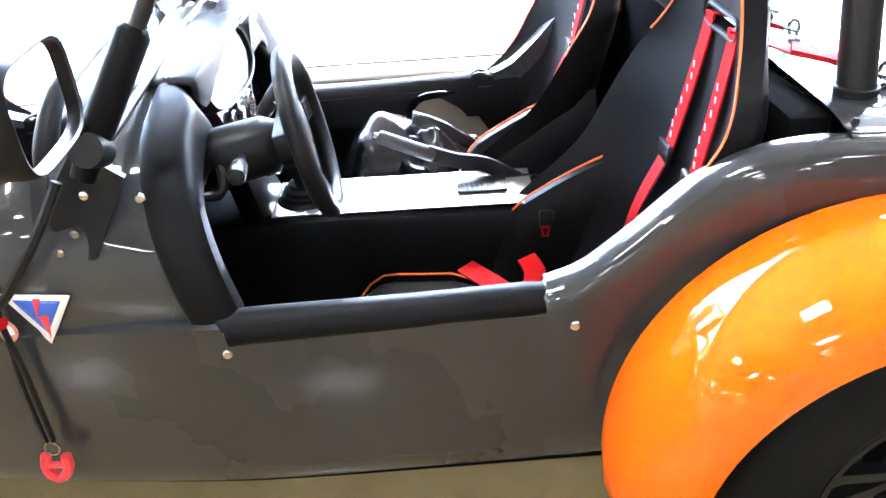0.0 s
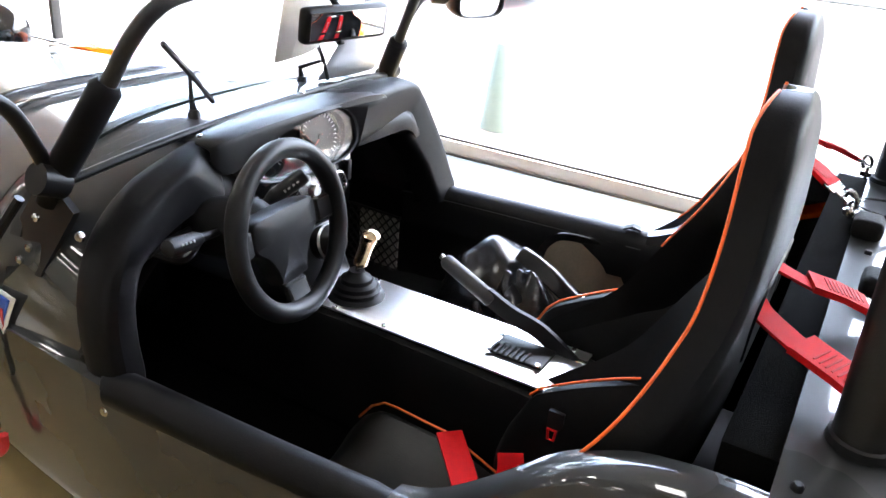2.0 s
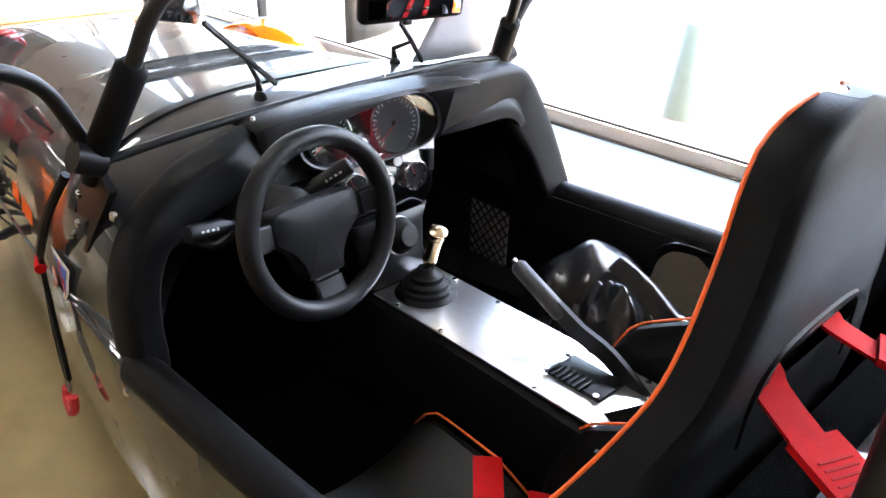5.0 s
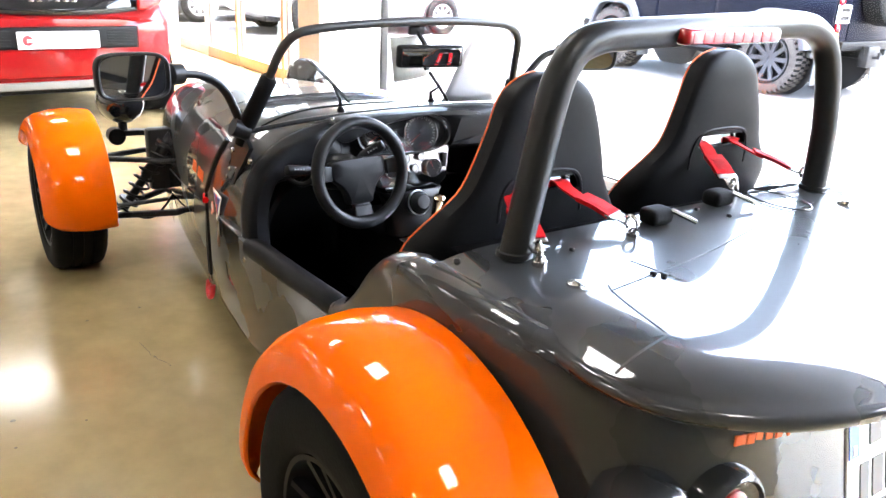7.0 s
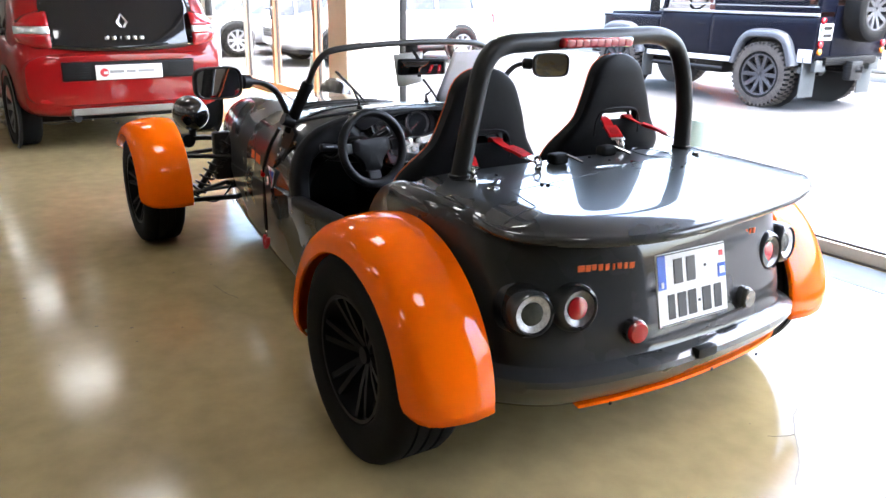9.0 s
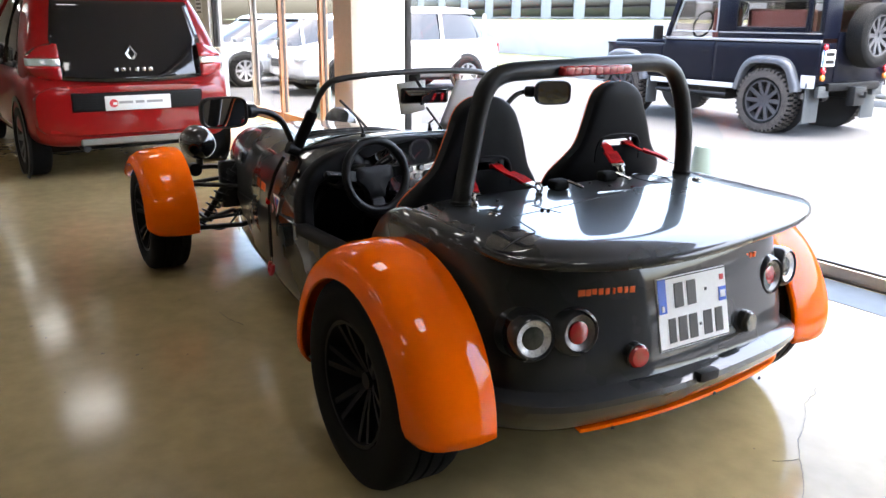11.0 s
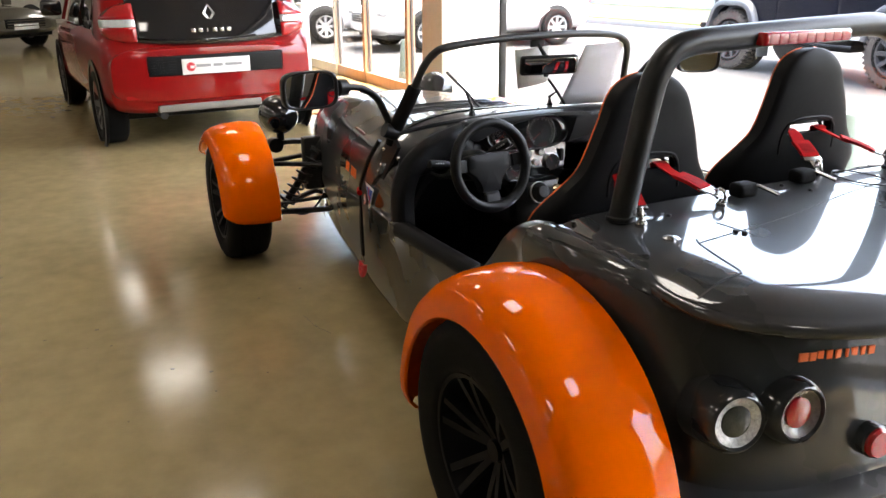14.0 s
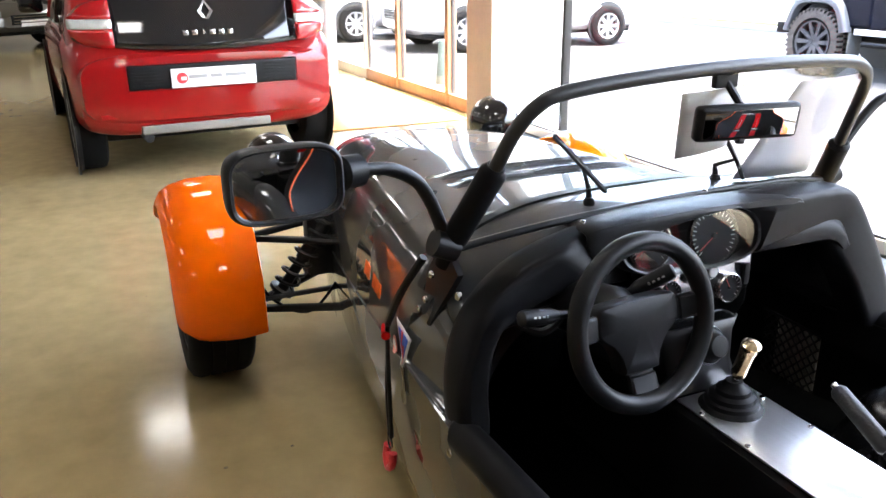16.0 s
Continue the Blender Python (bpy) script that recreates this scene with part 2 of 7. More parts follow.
# ==== the showroom ====
M_FLOOR = material("polished_resin_floor", (0.31, 0.242, 0.122), 0.14, 0, 0.0, 0.2, 1.1, 0.02, 16, spread=0.07, spec=0.24)
M_WALL = material("white_wall_paint", (0.58, 0.56, 0.52), 0.7, 0, 0, 0.05, 2)
M_PILLAR = material("beige_plaster", (0.62, 0.55, 0.45), 0.75, 0, 0, 0.06, 3, 0.2, 60)
M_CEIL = material("ceiling_tiles", (0.36, 0.34, 0.31), 0.85, 0, 0, 0.06, 5)
M_ALUFRAME = material("light_aluminium_frame", (0.62, 0.57, 0.5), 0.42, 0.25, 0, 0.06, 8)
M_DARKFRAME = material("dark_window_seal", (0.05, 0.05, 0.05), 0.5, 0, 0, 0.2, 10)
M_WOODFRAME = material("orange_wood_frame", (0.46, 0.27, 0.165), 0.45, 0, 0.2, 0.18, 4, 0.2, 60, stretch=(10, 10, 0.6))
M_ASPHALT = material("pale_asphalt", (0.041, 0.041, 0.042), 0.9, 0, 0, 0.22, 0.8, 0.6, 90)
M_GRASS = material("dry_grass", (0.06, 0.075, 0.025), 0.9, 0, 0, 0.4, 3, 0.8, 50)
M_KERB = material("kerb_stone", (0.22, 0.215, 0.2), 0.85, 0, 0, 0.15, 4)
M_LAMP = glowing("ceiling_panel_light", (1.0, 0.97, 0.93), 0.78)
M_ORANGEFLOOR = material("orange_floor_area", (0.72, 0.36, 0.1), 0.35, 0, 0.2, 0.18, 6, 0.4, 200)

SLOPE, WIN0 = 0.018, 2.13
def wy(x):
    """The window line across the plan."""
    return WIN0 + SLOPE * x


WIN = pose(0, WIN0, 0, 0, 0, math.degrees(math.atan(SLOPE)))
CEIL = 3.0

tagged(finish("ground", boxed((-20, 60, -0.15), (400, 400, 0.1), 0), M_ASPHALT, smooth=False), "pale sunlit asphalt yard reaching the horizon", "ground", kind="structure")
fl = bmesh.new()
loft(fl, [[(-24, -12, 0), (10, -12, 0)], [(-24, wy(-24) + 0.05, 0), (10, wy(10) + 0.05, 0)], [(-24, wy(-24) + 0.05, -0.12), (10, wy(10) + 0.05, -0.12)]])
tagged(finish("floor", fl, M_FLOOR, smooth=False), "polished beige resin showroom floor with cracks", "floor", kind="structure")
sm = finish("trim", boxed((-1.0, -0.0435, 0.005), (9.2, 0.015, 0.010), 0.002), M_DARKFRAME, smooth=False)
sm.matrix_world = WIN
tagged(sm, "dark sealant joint under the window sill", "trim", kind="structure")
tagged(finish("ceiling", boxed((-7, -5, CEIL + 0.1), (34, 15, 0.2), 0), M_CEIL, smooth=False), "pale tiled showroom ceiling", "ceiling", kind="structure")
tagged(finish("wall_west", boxed((-24.1, -5, 1.5), (0.2, 15, 3.0), 0), M_WALL, smooth=False), "white painted end wall", "wall", kind="structure")
tagged(finish("wall_east", boxed((10.1, -5, 1.5), (0.2, 15, 3.0), 0), M_WALL, smooth=False), "white painted end wall", "wall", kind="structure")
tagged(finish("wall_south", boxed((-7, -12.1, 1.5), (34.4, 0.2, 3.0), 0), M_WALL, smooth=False), "white painted back wall", "wall", kind="structure")
wn_ob = finish("wall_north", boxed((-17.38, 0, 1.5), (13.3, 0.2, 3.0), 0), M_WALL, smooth=False)
wn_ob.matrix_world = WIN
tagged(wn_ob, "white painted wall beside the entrance doors", "wall", kind="structure")

# unseen wall, added to keep window glare out of the tail's reflections
we_ob = finish("wall_north_2", boxed((6.86, 0, 1.5), (6.48, 0.2, 3.0), 0), M_WALL, smooth=False)
we_ob.matrix_world = WIN
tagged(we_ob, "unseen plain white wall closing the room past the shop window", "wall", kind="structure")

# column between the doors and the shop window
col = finish("column", boxed((-5.53, 1.73, 1.5), (0.42, 0.16, 2.996), 0.006), M_PILLAR)
tagged(col, "square beige plastered column by the window", "column", kind="structure")

# ceiling lights
def ceiling_light(x, y):
    e = thing("ceiling_light", "square recessed ceiling light panel, switched on", "light", "ceiling lights", pose(x, y, CEIL))
    fr = bmesh.new()
    for c, s in (((0, 0.3, -0.006), (0.64, 0.04, 0.012)), ((0, -0.3, -0.006), (0.64, 0.04, 0.012)), ((0.3, 0, -0.006), (0.04, 0.56, 0.012)), ((-0.3, 0, -0.006), (0.04, 0.56, 0.012))):
        box(fr, c, s)
    part("frame", fr, M_WHITE, e, smooth=False)
    part("diffuser", boxed((0, 0, -0.004), (0.56, 0.56, 0.006), 0), M_LAMP, e, smooth=False)
    return e


lamp = ceiling_light(-7.25, -0.75)
# i = -5 and -4 are unseen extras, added to brighten the west end
for i in range(-5, 4):
    for j in range(0, 4):
        if (i, j) != (0, 0):
            copy_thing(lamp, pose(-7.25 + 2.9 * i + (0 if i < 3 else 0), -0.75 - 3.2 * j, CEIL))

# shop window: bottom and top rails, mullions, panes
def window_bay(n, x0, x1, mat=M_GLASS, label="tall plate glass shop window in a pale aluminium frame"):
    e = thing("window_%d" % n, label, "window", at=WIN)
    e["kind"] = "structure"
    rails = bmesh.new()
    box(rails, ((x0 + x1) / 2, 0, 0.035), (x1 - x0, 0.07, 0.07), 0.004)
    part("window_sill", rails, M_ALUFRAME, e)
    part("glazing_bead", boxed(((x0 + x1) / 2, -0.006, 0.076), (x1 - x0 - 0.04, 0.03, 0.012), 0.002), M_DARKFRAME, e)
    rails = bmesh.new()
    box(rails, ((x0 + x1) / 2, 0, 2.95), (x1 - x0, 0.07, 0.1), 0.004)
    part("window_frame", rails, M_ALUFRAME, e)
    for x in (x0, x1):
        part("mullion", boxed((x, 0, 1.5), (0.035, 0.06, 2.8), 0.003), M_DARKFRAME, e)
    p = part("pane", boxed(((x0 + x1) / 2, 0.0, 1.5), (x1 - x0 - 0.04, 0.008, 2.8), 0), mat, e, smooth=False)
    p.visible_shadow = False
    return e


# white translucent fill standing in for the column's window-lit side
M_LITFACE, ft, fb_ = nodes_of("white_lit_column_face")
ft.nodes.remove(fb_)
tl_ = ft.nodes.new("ShaderNodeBsdfTranslucent")
tl_.inputs["Color"].default_value = (0.85, 0.85, 0.84, 1)
ft.links.new(tl_.outputs[0], ft.nodes["Material Output"].inputs["Surface"])
window_bay(1, -5.9, -4.93, M_LITFACE, "narrow bay filled white in place of the column's daylit side")
window_bay(2, -4.93, 3.6)


def glass_door(n, x0, x1, leaf, mat, label):
    """A glazed bay; its right-hand post belongs to it."""
    e = thing("door_%d" % n if leaf else "window_%d" % n, label, "door" if leaf else "window", at=WIN)
    e["kind"] = "structure"
    w = 0.07 if mat is M_WOODFRAME else 0.04
    part("post", boxed((x1, 0, 1.5), (w, 0.09, 2.99), 0.004), mat, e)
    part("bottom_rail", boxed(((x0 + x1) / 2, 0, 0.06), (x1 - x0 - w, 0.08, 0.12), 0.004), mat, e)
    part("top_rail", boxed(((x0 + x1) / 2, 0, 2.94), (x1 - x0 - w, 0.08, 0.12), 0.004), mat, e)
    p = part("pane", boxed(((x0 + x1) / 2, 0, 1.5), (x1 - x0 - w - 0.02, 0.008, 2.76), 0), M_GLASS, e, smooth=False)
    p.visible_shadow = False
    for x in (x0 + w / 2 + 0.004, x1 - w / 2 - 0.004):
        part("seal", boxed((x, 0.01, 1.5), (0.012, 0.03, 2.76), 0), M_DARKFRAME, e, smooth=False)
    if leaf:
        hx = x1 - 0.012 if n == 1 else x0 + 0.012
        part("lock", boxed((hx, -0.052, 0.98), (0.03, 0.014, 0.16), 0.004), M_CHROME, e)
        part("door_handle", tubed([(hx, -0.05, 1.03), (hx, -0.085, 1.03), (hx - 0.06 if n == 1 else hx + 0.06, -0.09, 1.03), (hx - 0.12 if n == 1 else hx + 0.12, -0.09, 1.03)], 0.009, 8), M_CHROME, e, "steel lever handle")
    return e


part_wall = boxed((-10.705, 0, 1.5), (0.05, 0.09, 2.99), 0.004)
ps = finish("trim_1", part_wall, M_DARKFRAME)
ps.matrix_world = WIN
tagged(ps, "dark upright post at the edge of the glazing", "post", kind="structure")
glass_door(4, -10.68, -9.07, False, M_ALUFRAME, "fixed glass pane in a grey frame beside the doors")
glass_door(1, -9.07, -8.06, True, M_WOODFRAME, "glazed entrance door in a pale orange wooden frame, closed")
glass_door(2, -8.06, -6.83, True, M_WOODFRAME, "glazed entrance door in a pale orange wooden frame, closed")
glass_door(5, -6.83, -6.2, False, M_WOODFRAME, "fixed glass pane in a pale orange wooden frame")

# flat orange rectangle on the floor before the doors
mt = finish("orange_floor_patch", boxed((-7.4, 1.2, 0.006), (2.6, 1.3, 0.012), 0.004), M_ORANGEFLOOR)
tagged(mt, "thin orange area on the floor before the doors", "mat")

# bollard outside the window
bo = thing("bollard", "short tapered grey-green bollard outside the window", "bollard", "bollards", at=pose(-2.16, 3.0, -0.1))
M_BOLL = material("grey_green_bollard_paint", (0.13, 0.18, 0.165), 0.6, 0, 0, 0.12, 12, 0.2, 80)
part("post", turned([(0, -0.01), (0.135, -0.01), (0.132, 0.02), (0.09, 0.495), (0.084, 0.505), (0, 0.507)], Matrix(), 24), M_BOLL, bo)
copy_thing(bo, pose(-8.92, 2.9, -0.1))

# blue-grey floor band along the shop window
M_BAND = material("blue_grey_floor_paint", (0.042, 0.056, 0.076), 0.5, 0, 0, 0.12, 2, 0.05, 20, spec=0.2)
bd = bmesh.new()
loft(bd, [[(-5.6, wy(-5.6) - 0.36, 0.002), (9.9, wy(9.9) - 0.36, 0.002)], [(-5.6, wy(-5.6) - 0.04, 0.002), (9.9, wy(9.9) - 0.11, 0.002)]])
tagged(thick(finish("floor_band", bd, M_BAND, smooth=False), 0.0015), "blue-grey painted floor band along the shop window", "floor", kind="structure")

# cracks and specks in the floor
crack = bmesh.new()
M_CRACK = material("dark_crack", (0.13, 0.105, 0.06), 0.9, 0, 0, 0.3, 30)
for line in (((0.66, 0.13), (0.593, 0.24), (0.506, 0.353), (0.43, 0.446), (0.397, 0.514), (0.342, 0.617), (0.282, 0.697), (0.251, 0.797), (0.2, 0.88)), ((0.46, 0.28), (0.491, 0.33), (0.5, 0.36)), ((-1.62, -0.78), (-1.5, -0.763), (-1.42, -0.73))):
    pts = smooth_line([(a, b, 0.0006) for a, b in line], 6)
    pts = [p + Vector((0.009 * noise.noise(p * 31), 0.009 * noise.noise(p * 37 + Vector((5, 0, 0))), 0)) for p in pts]
    ribbon(crack, pts, 0.0018, 0.0008)
tagged(finish("floor_crack", crack, M_CRACK, smooth=False), "thin dark cracks in the resin floor", "crack", kind="structure")
speck = bmesh.new()
rng = random.Random(4)
spots = [(-1.854, -1.513), (-1.841, -1.692), (-1.682, -1.475), (-1.396, -1.304), (-1.316, -1.19), (-1.875, -0.891), (-1.903, -0.708), (-1.175, -1.201), (-2.637, -1.854), (-1.223, -1.021), (-1.5, -0.763)]
spots += [(rng.uniform(-5, 1.5), rng.uniform(-3.5, 1.2)) for _ in range(70)]
for k, (x, y) in enumerate(spots):
    r = rng.uniform(0.004, 0.009) if k < 11 else rng.uniform(0.0015, 0.005)
    lathe(speck, [(r, 0.0002), (r * 0.7, 0.0014), (0, 0.0018)], pose(x, y, 0, 0, 0, rng.uniform(0, 180)) @ Matrix.Diagonal((1, rng.uniform(0.4, 1), 1, 1)), 7)
tagged(finish("floor_specks", speck, M_CRACK), "small dark specks of dirt on the floor", "dirt", kind="stuff")

bn = thing("waste_bin", "slim pale grey cylindrical waste bin beside the entrance", "bin", at=pose(-9.6, 1.64, 0))
part("body", turned([(0, 0.0), (0.1, 0.0), (0.104, 0.02), (0.104, 0.85), (0.1, 0.86), (0, 0.86)], Matrix(), 28), material("pale_grey_metal", (0.42, 0.43, 0.44), 0.4, 0.3, 0, 0.08, 6), bn)
part("lid", turned([(0.106, 0.86), (0.106, 0.88), (0.09, 0.89), (0, 0.892)], Matrix(), 28), M_ALUFRAME, bn, "flat metal lid")
for x, z, w, h, mat in ((-11.19, 1.45, 0.34, 0.34, M_PLATE), (-11.13, 1.03, 0.26, 0.24, M_REDPRINT)):
    nt = thing("notice", "white printed notice on the white wall" if h > 0.25 else "small red notice on the white wall", "notice", at=WIN)
    part("sheet", boxed((x, -0.104, z), (w, 0.004, h), 0), mat, nt, smooth=False)
    for k in range(4 if h > 0.25 else 1):
        part("bar", boxed((x, -0.1068, z + (0.1 - 0.06 * k if h > 0.25 else 0)), (w * 0.7, 0.001, 0.025), 0), M_BLACKINK if h > 0.25 else M_BLUE, nt, smooth=False)

# ==== the sports car: x to its tail, rear axle near x = 0 ====
car = thing("sports_car", "open two-seat kit sports car, graphite grey with orange wings", "car")

W_FRONT = curve([(-3.02, 0.23), (-2.9, 0.30), (-2.65, 0.39), (-2.4, 0.44), (-2.15, 0.48), (-1.7, 0.54), (-1.4, 0.577), (-1.15, 0.598), (-0.95, 0.6), (-0.5, 0.59)])
ZT_FRONT = curve([(-3.02, 0.50), (-2.85, 0.62), (-2.6, 0.70), (-2.2, 0.75), (-1.8, 0.755), (-1.4, 0.77), (-1.15, 0.788)])
ZS_FRONT = curve([(-3.02, 0.34), (-2.85, 0.36), (-2.5, 0.38), (-1.8, 0.44), (-1.3, 0.49), (-0.9, 0.485), (-0.5, 0.48)])
ZB_FRONT = curve([(-3.02, 0.26), (-2.85, 0.19), (-2.5, 0.15), (-1.8, 0.125), (-0.5, 0.135)])


def lean(x):
    """Sideways drift of the centre line towards the nose."""
    return 0.045 * min(0.0, x + 0.1)


def far_half(x):
    return W_FRONT(x) + 2 * lean(x)


def upper_section(x, n=28, e=0.58):
    yc = lean(x)
    w, zt, zs = W_FRONT(x) - 0.004 + yc, ZT_FRONT(x), ZS_FRONT(x)
    row = []
    for k in range(n + 1):
        a = math.pi * k / n
        c, s = math.cos(a), math.sin(a)
        row.append(Vector((x, yc - w * math.copysign(abs(c) ** e, c), zs + (zt - zs) * abs(s) ** (e + 0.05))))
    return row


bm = bmesh.new()
loft(bm, [upper_section(x) for x in np.linspace(-2.3, -1.42, 16)])
part("bonnet", bm, M_GREY, car, "glossy graphite bonnet")
bm = bmesh.new()
loft(bm, [[Vector((p.x, p.y * 0.985, p.z - 0.007)) for p in upper_section(x)] for x in (-1.47, -1.42, -1.37)])
part("bonnet_lip", bm, M_PLASTIC, car)
bm = bmesh.new()
rows = [upper_section(x) for x in np.linspace(-3.02, -2.305, 12)]
rows = [[Vector((p.x, p.y, ZB_FRONT(p.x) + 0.03)) for p in (r[0],)] + r + [Vector((r[-1].x, r[-1].y, ZB_FRONT(r[-1].x) + 0.03))] for r in rows]
g = loft(bm, rows)
bm.faces.new(g[0])
part("nose_cone", bm, M_GREY, car, "glossy graphite nose cone")
part("grille", boxed((-3.022, 0, 0.4), (0.012, 0.26, 0.12), 0.004), M_PLASTIC, car)

for side in (-1, 1):
    bm = bmesh.new()
    rows = []
    for x in np.linspace(-2.3, -0.597, 30):
        w, zs, zb = W_FRONT(x) if side < 0 else far_half(x), ZS_FRONT(x), ZB_FRONT(x)
        if x > (-1.05 if side < 0 else -1.3):
            zs = 0.475
        prof = [(w - 0.07, zb), (w - 0.035, zb + 0.012), (w - 0.022, zb + 0.04)] + [(w - 0.02 * (1 - k / 6) ** 2, zb + 0.06 + (zs - zb - 0.06) * k / 6) for k in range(7)] + [(w - 0.01, zs + 0.004), (w - 0.03, zs + 0.005)] + ([(w - 0.075, zs + 0.004)] if side > 0 else [])
        rows.append([Vector((x, side * y, z)) for y, z in prof])
    loft(bm, rows)
    part("side_panel", bm, M_GREY, car, "smooth graphite body side panel")

# floor, inner sides, tunnel, bulkhead
bm = bmesh.new()
loft(bm, [[(x, -W_FRONT(x) + 0.045, 0.15), (x, far_half(x) - 0.014, 0.15)] for x in np.linspace(-2.6, -0.2, 10)])
thick(part("tub_floor", bm, M_CARPET, car), 0.02)
for side in (-1, 1):
    bm = bmesh.new()
    loft(bm, [[(x, side * ((W_FRONT(x) - 0.042 if side < 0 else far_half(x) - 0.016)), z) for z in (0.13, 0.475)] for x in np.linspace(-1.75, -0.19, 18)])
    part("inner_side", bm, M_VINYL if side > 0 else M_CARPET, car)
part("bulkhead", boxed((-0.215, 0, 0.45), (0.06, 1.05, 0.59), 0.004), M_CARPET, car)
bm = bmesh.new()
bm.faces.new([bm.verts.new(p) for p in upper_section(-1.75) + [Vector((-1.75, far_half(-1.75) - 0.03, 0.15)), Vector((-1.75, 0.03 - W_FRONT(-1.75), 0.15))]])
thick(part("front_bulkhead", bm, M_CARPET, car), 0.02)
bm = bmesh.new()
rows = []
for x in np.linspace(-1.5, -0.25, 20):
    w, z = 0.098, 0.408 + 0.006 * math.sin(5 * x)
    rows.append([Vector((x, -0.014 + y, zz)) for y, zz in ((-w, 0.16), (-w - 0.004, 0.3), (-w - 0.006, z - 0.025), (-w + 0.002, z - 0.006), (-w + 0.016, z), (w - 0.016, z), (w - 0.002, z - 0.006), (w + 0.006, z - 0.025), (w + 0.004, 0.3), (w, 0.16))])
loft(bm, rows, cap=True)
part("tunnel", bm, M_VINYL, car, "black vinyl covered transmission tunnel")
tp = part("tunnel_plate", boxed((-0.83, -0.016, 0.4185), (0.56, 0.168, 0.004), 0.0015), M_ALU, car, "brushed aluminium tunnel top plate")
for x in (-1.06, -0.94, -0.72, -0.6):
    for y in (-0.092, 0.06):
        part("screw", turned([(0.0055, 0), (0.005, 0.002), (0.002, 0.0026), (0, 0.002)], Matrix.Translation((x + 0.015, y, 0.4205)), 10), M_CHROME, tp)
part("tunnel_rail", boxed((-0.5, 0.03, 0.417), (0.2, 0.012, 0.01), 0.002), M_CHROME, car)

# padded sill rolls
pts = smooth_line([(-1.1, -0.578, 0.472), (-1.06, -0.574, 0.476), (-0.8, -0.568, 0.48), (-0.6, -0.56, 0.484)], 5)
part("sill_pad", tubed(pts, [0.022, 0.03] + [0.031] * (len(pts) - 3) + [0.028], 14), M_VINYL, car, "padded black vinyl sill roll")
part("sill_cap", boxed((-0.585, -0.56, 0.485), (0.05, 0.06, 0.05), 0.02, 3), M_GREY, car)
bm = bmesh.new()
loft(bm, [[Vector((x, 0.497 + 0.081 * (x + 1.2) - d, z + 0.006 * (x + 0.6))) for d, z in ((0.075, 0.4), (0.072, 0.46), (0.066, 0.484), (0.055, 0.499), (0.038, 0.507), (0.02, 0.508), (0.006, 0.502), (-0.002, 0.488), (-0.002, 0.462))] for x in np.linspace(-1.22, -0.52, 15)])
part("sill_pad", bm, M_VINYL, car, "smooth padded black vinyl sill")
sc_ = part("sill_catch", boxed((-0.623, 0.508, 0.515), (0.03, 0.02, 0.006), 0.002), M_CHROME, car, "bright hood catch on the sill")
part("catch_tab", ribbon(bmesh.new(), [Vector((-0.65, 0.5, 0.512)), Vector((-0.63, 0.502, 0.522)), Vector((-0.61, 0.505, 0.516))], 0.024, 0.004), M_VINYL, sc_)

# padded cowl round the front of the cockpit
RIGHT_EDGE = smooth_line([(0, 0.0, 0.787), (0, 0.2, 0.786), (0, 0.3, 0.783), (0, 0.365, 0.774), (0, 0.406, 0.747), (0, 0.437, 0.69), (0, 0.465, 0.62), (0, 0.487, 0.55), (0, 0.501, 0.5), (0, 0.506, 0.475)], 8)


def cowl_path(s):
    """s from -1 (left sill) over the top to 1 (right sill): y, z of the outer edge."""
    if s > 0:
        k = s * (len(RIGHT_EDGE) - 1)
        p = RIGHT_EDGE[int(k)].lerp(RIGHT_EDGE[min(int(k) + 1, len(RIGHT_EDGE) - 1)], k - int(k))
        return p.y, p.z
    a = math.pi * (s + 1) / 2
    c, q = math.cos(a), math.sin(a)
    return -0.578 * abs(c) ** 0.64, 0.465 + 0.322 * abs(q) ** 0.68


def cowl_x(z, y=0.0):
    return -1.15 - 0.06 * min(1, max(0, (z - 0.5) / 0.24)) - 0.035 * min(1, max(0, (y - 0.1) / 0.3))


bm = bmesh.new()
first = upper_section(-1.415, 56)
last = [Vector((cowl_x(z, y) + 0.012, y, z - 0.004)) for y, z in (cowl_path(-1 + 2 * k / 56) for k in range(57))]
loft(bm, [[p.lerp(q, f) + Vector((0, 0, 0.021 * math.sin(math.pi * f ** 0.62) * min(1, 2.2 * math.sin(math.pi * k / 56)) ** 2)) for k, (p, q) in enumerate(zip(first, last))] for f in np.linspace(0, 1, 10)])
part("scuttle", bm, M_GREY, car, "glossy graphite scuttle panel")
gap = []
for k in range(7, 50):
    p, q = first[k], last[k]
    f = min(0.9, max(0.0, (-1.39 - 0.1 * p.y - p.x) / (q.x - p.x)))
    gap.append(p.lerp(q, f) + Z * (0.021 * math.sin(math.pi * f ** 0.62) * min(1, 2.2 * math.sin(math.pi * k / 56)) ** 2 + 0.002))
part("bonnet_seal", ribbon(bmesh.new(), gap, 0.024, 0.008), M_PLASTIC, car, "black rubber seal behind the bonnet")


def bonnet_z(x, y):
    row = sorted(upper_section(x, 56), key=lambda p: p.y)
    return float(np.interp(y, [p.y for p in row], [p.z for p in row]))


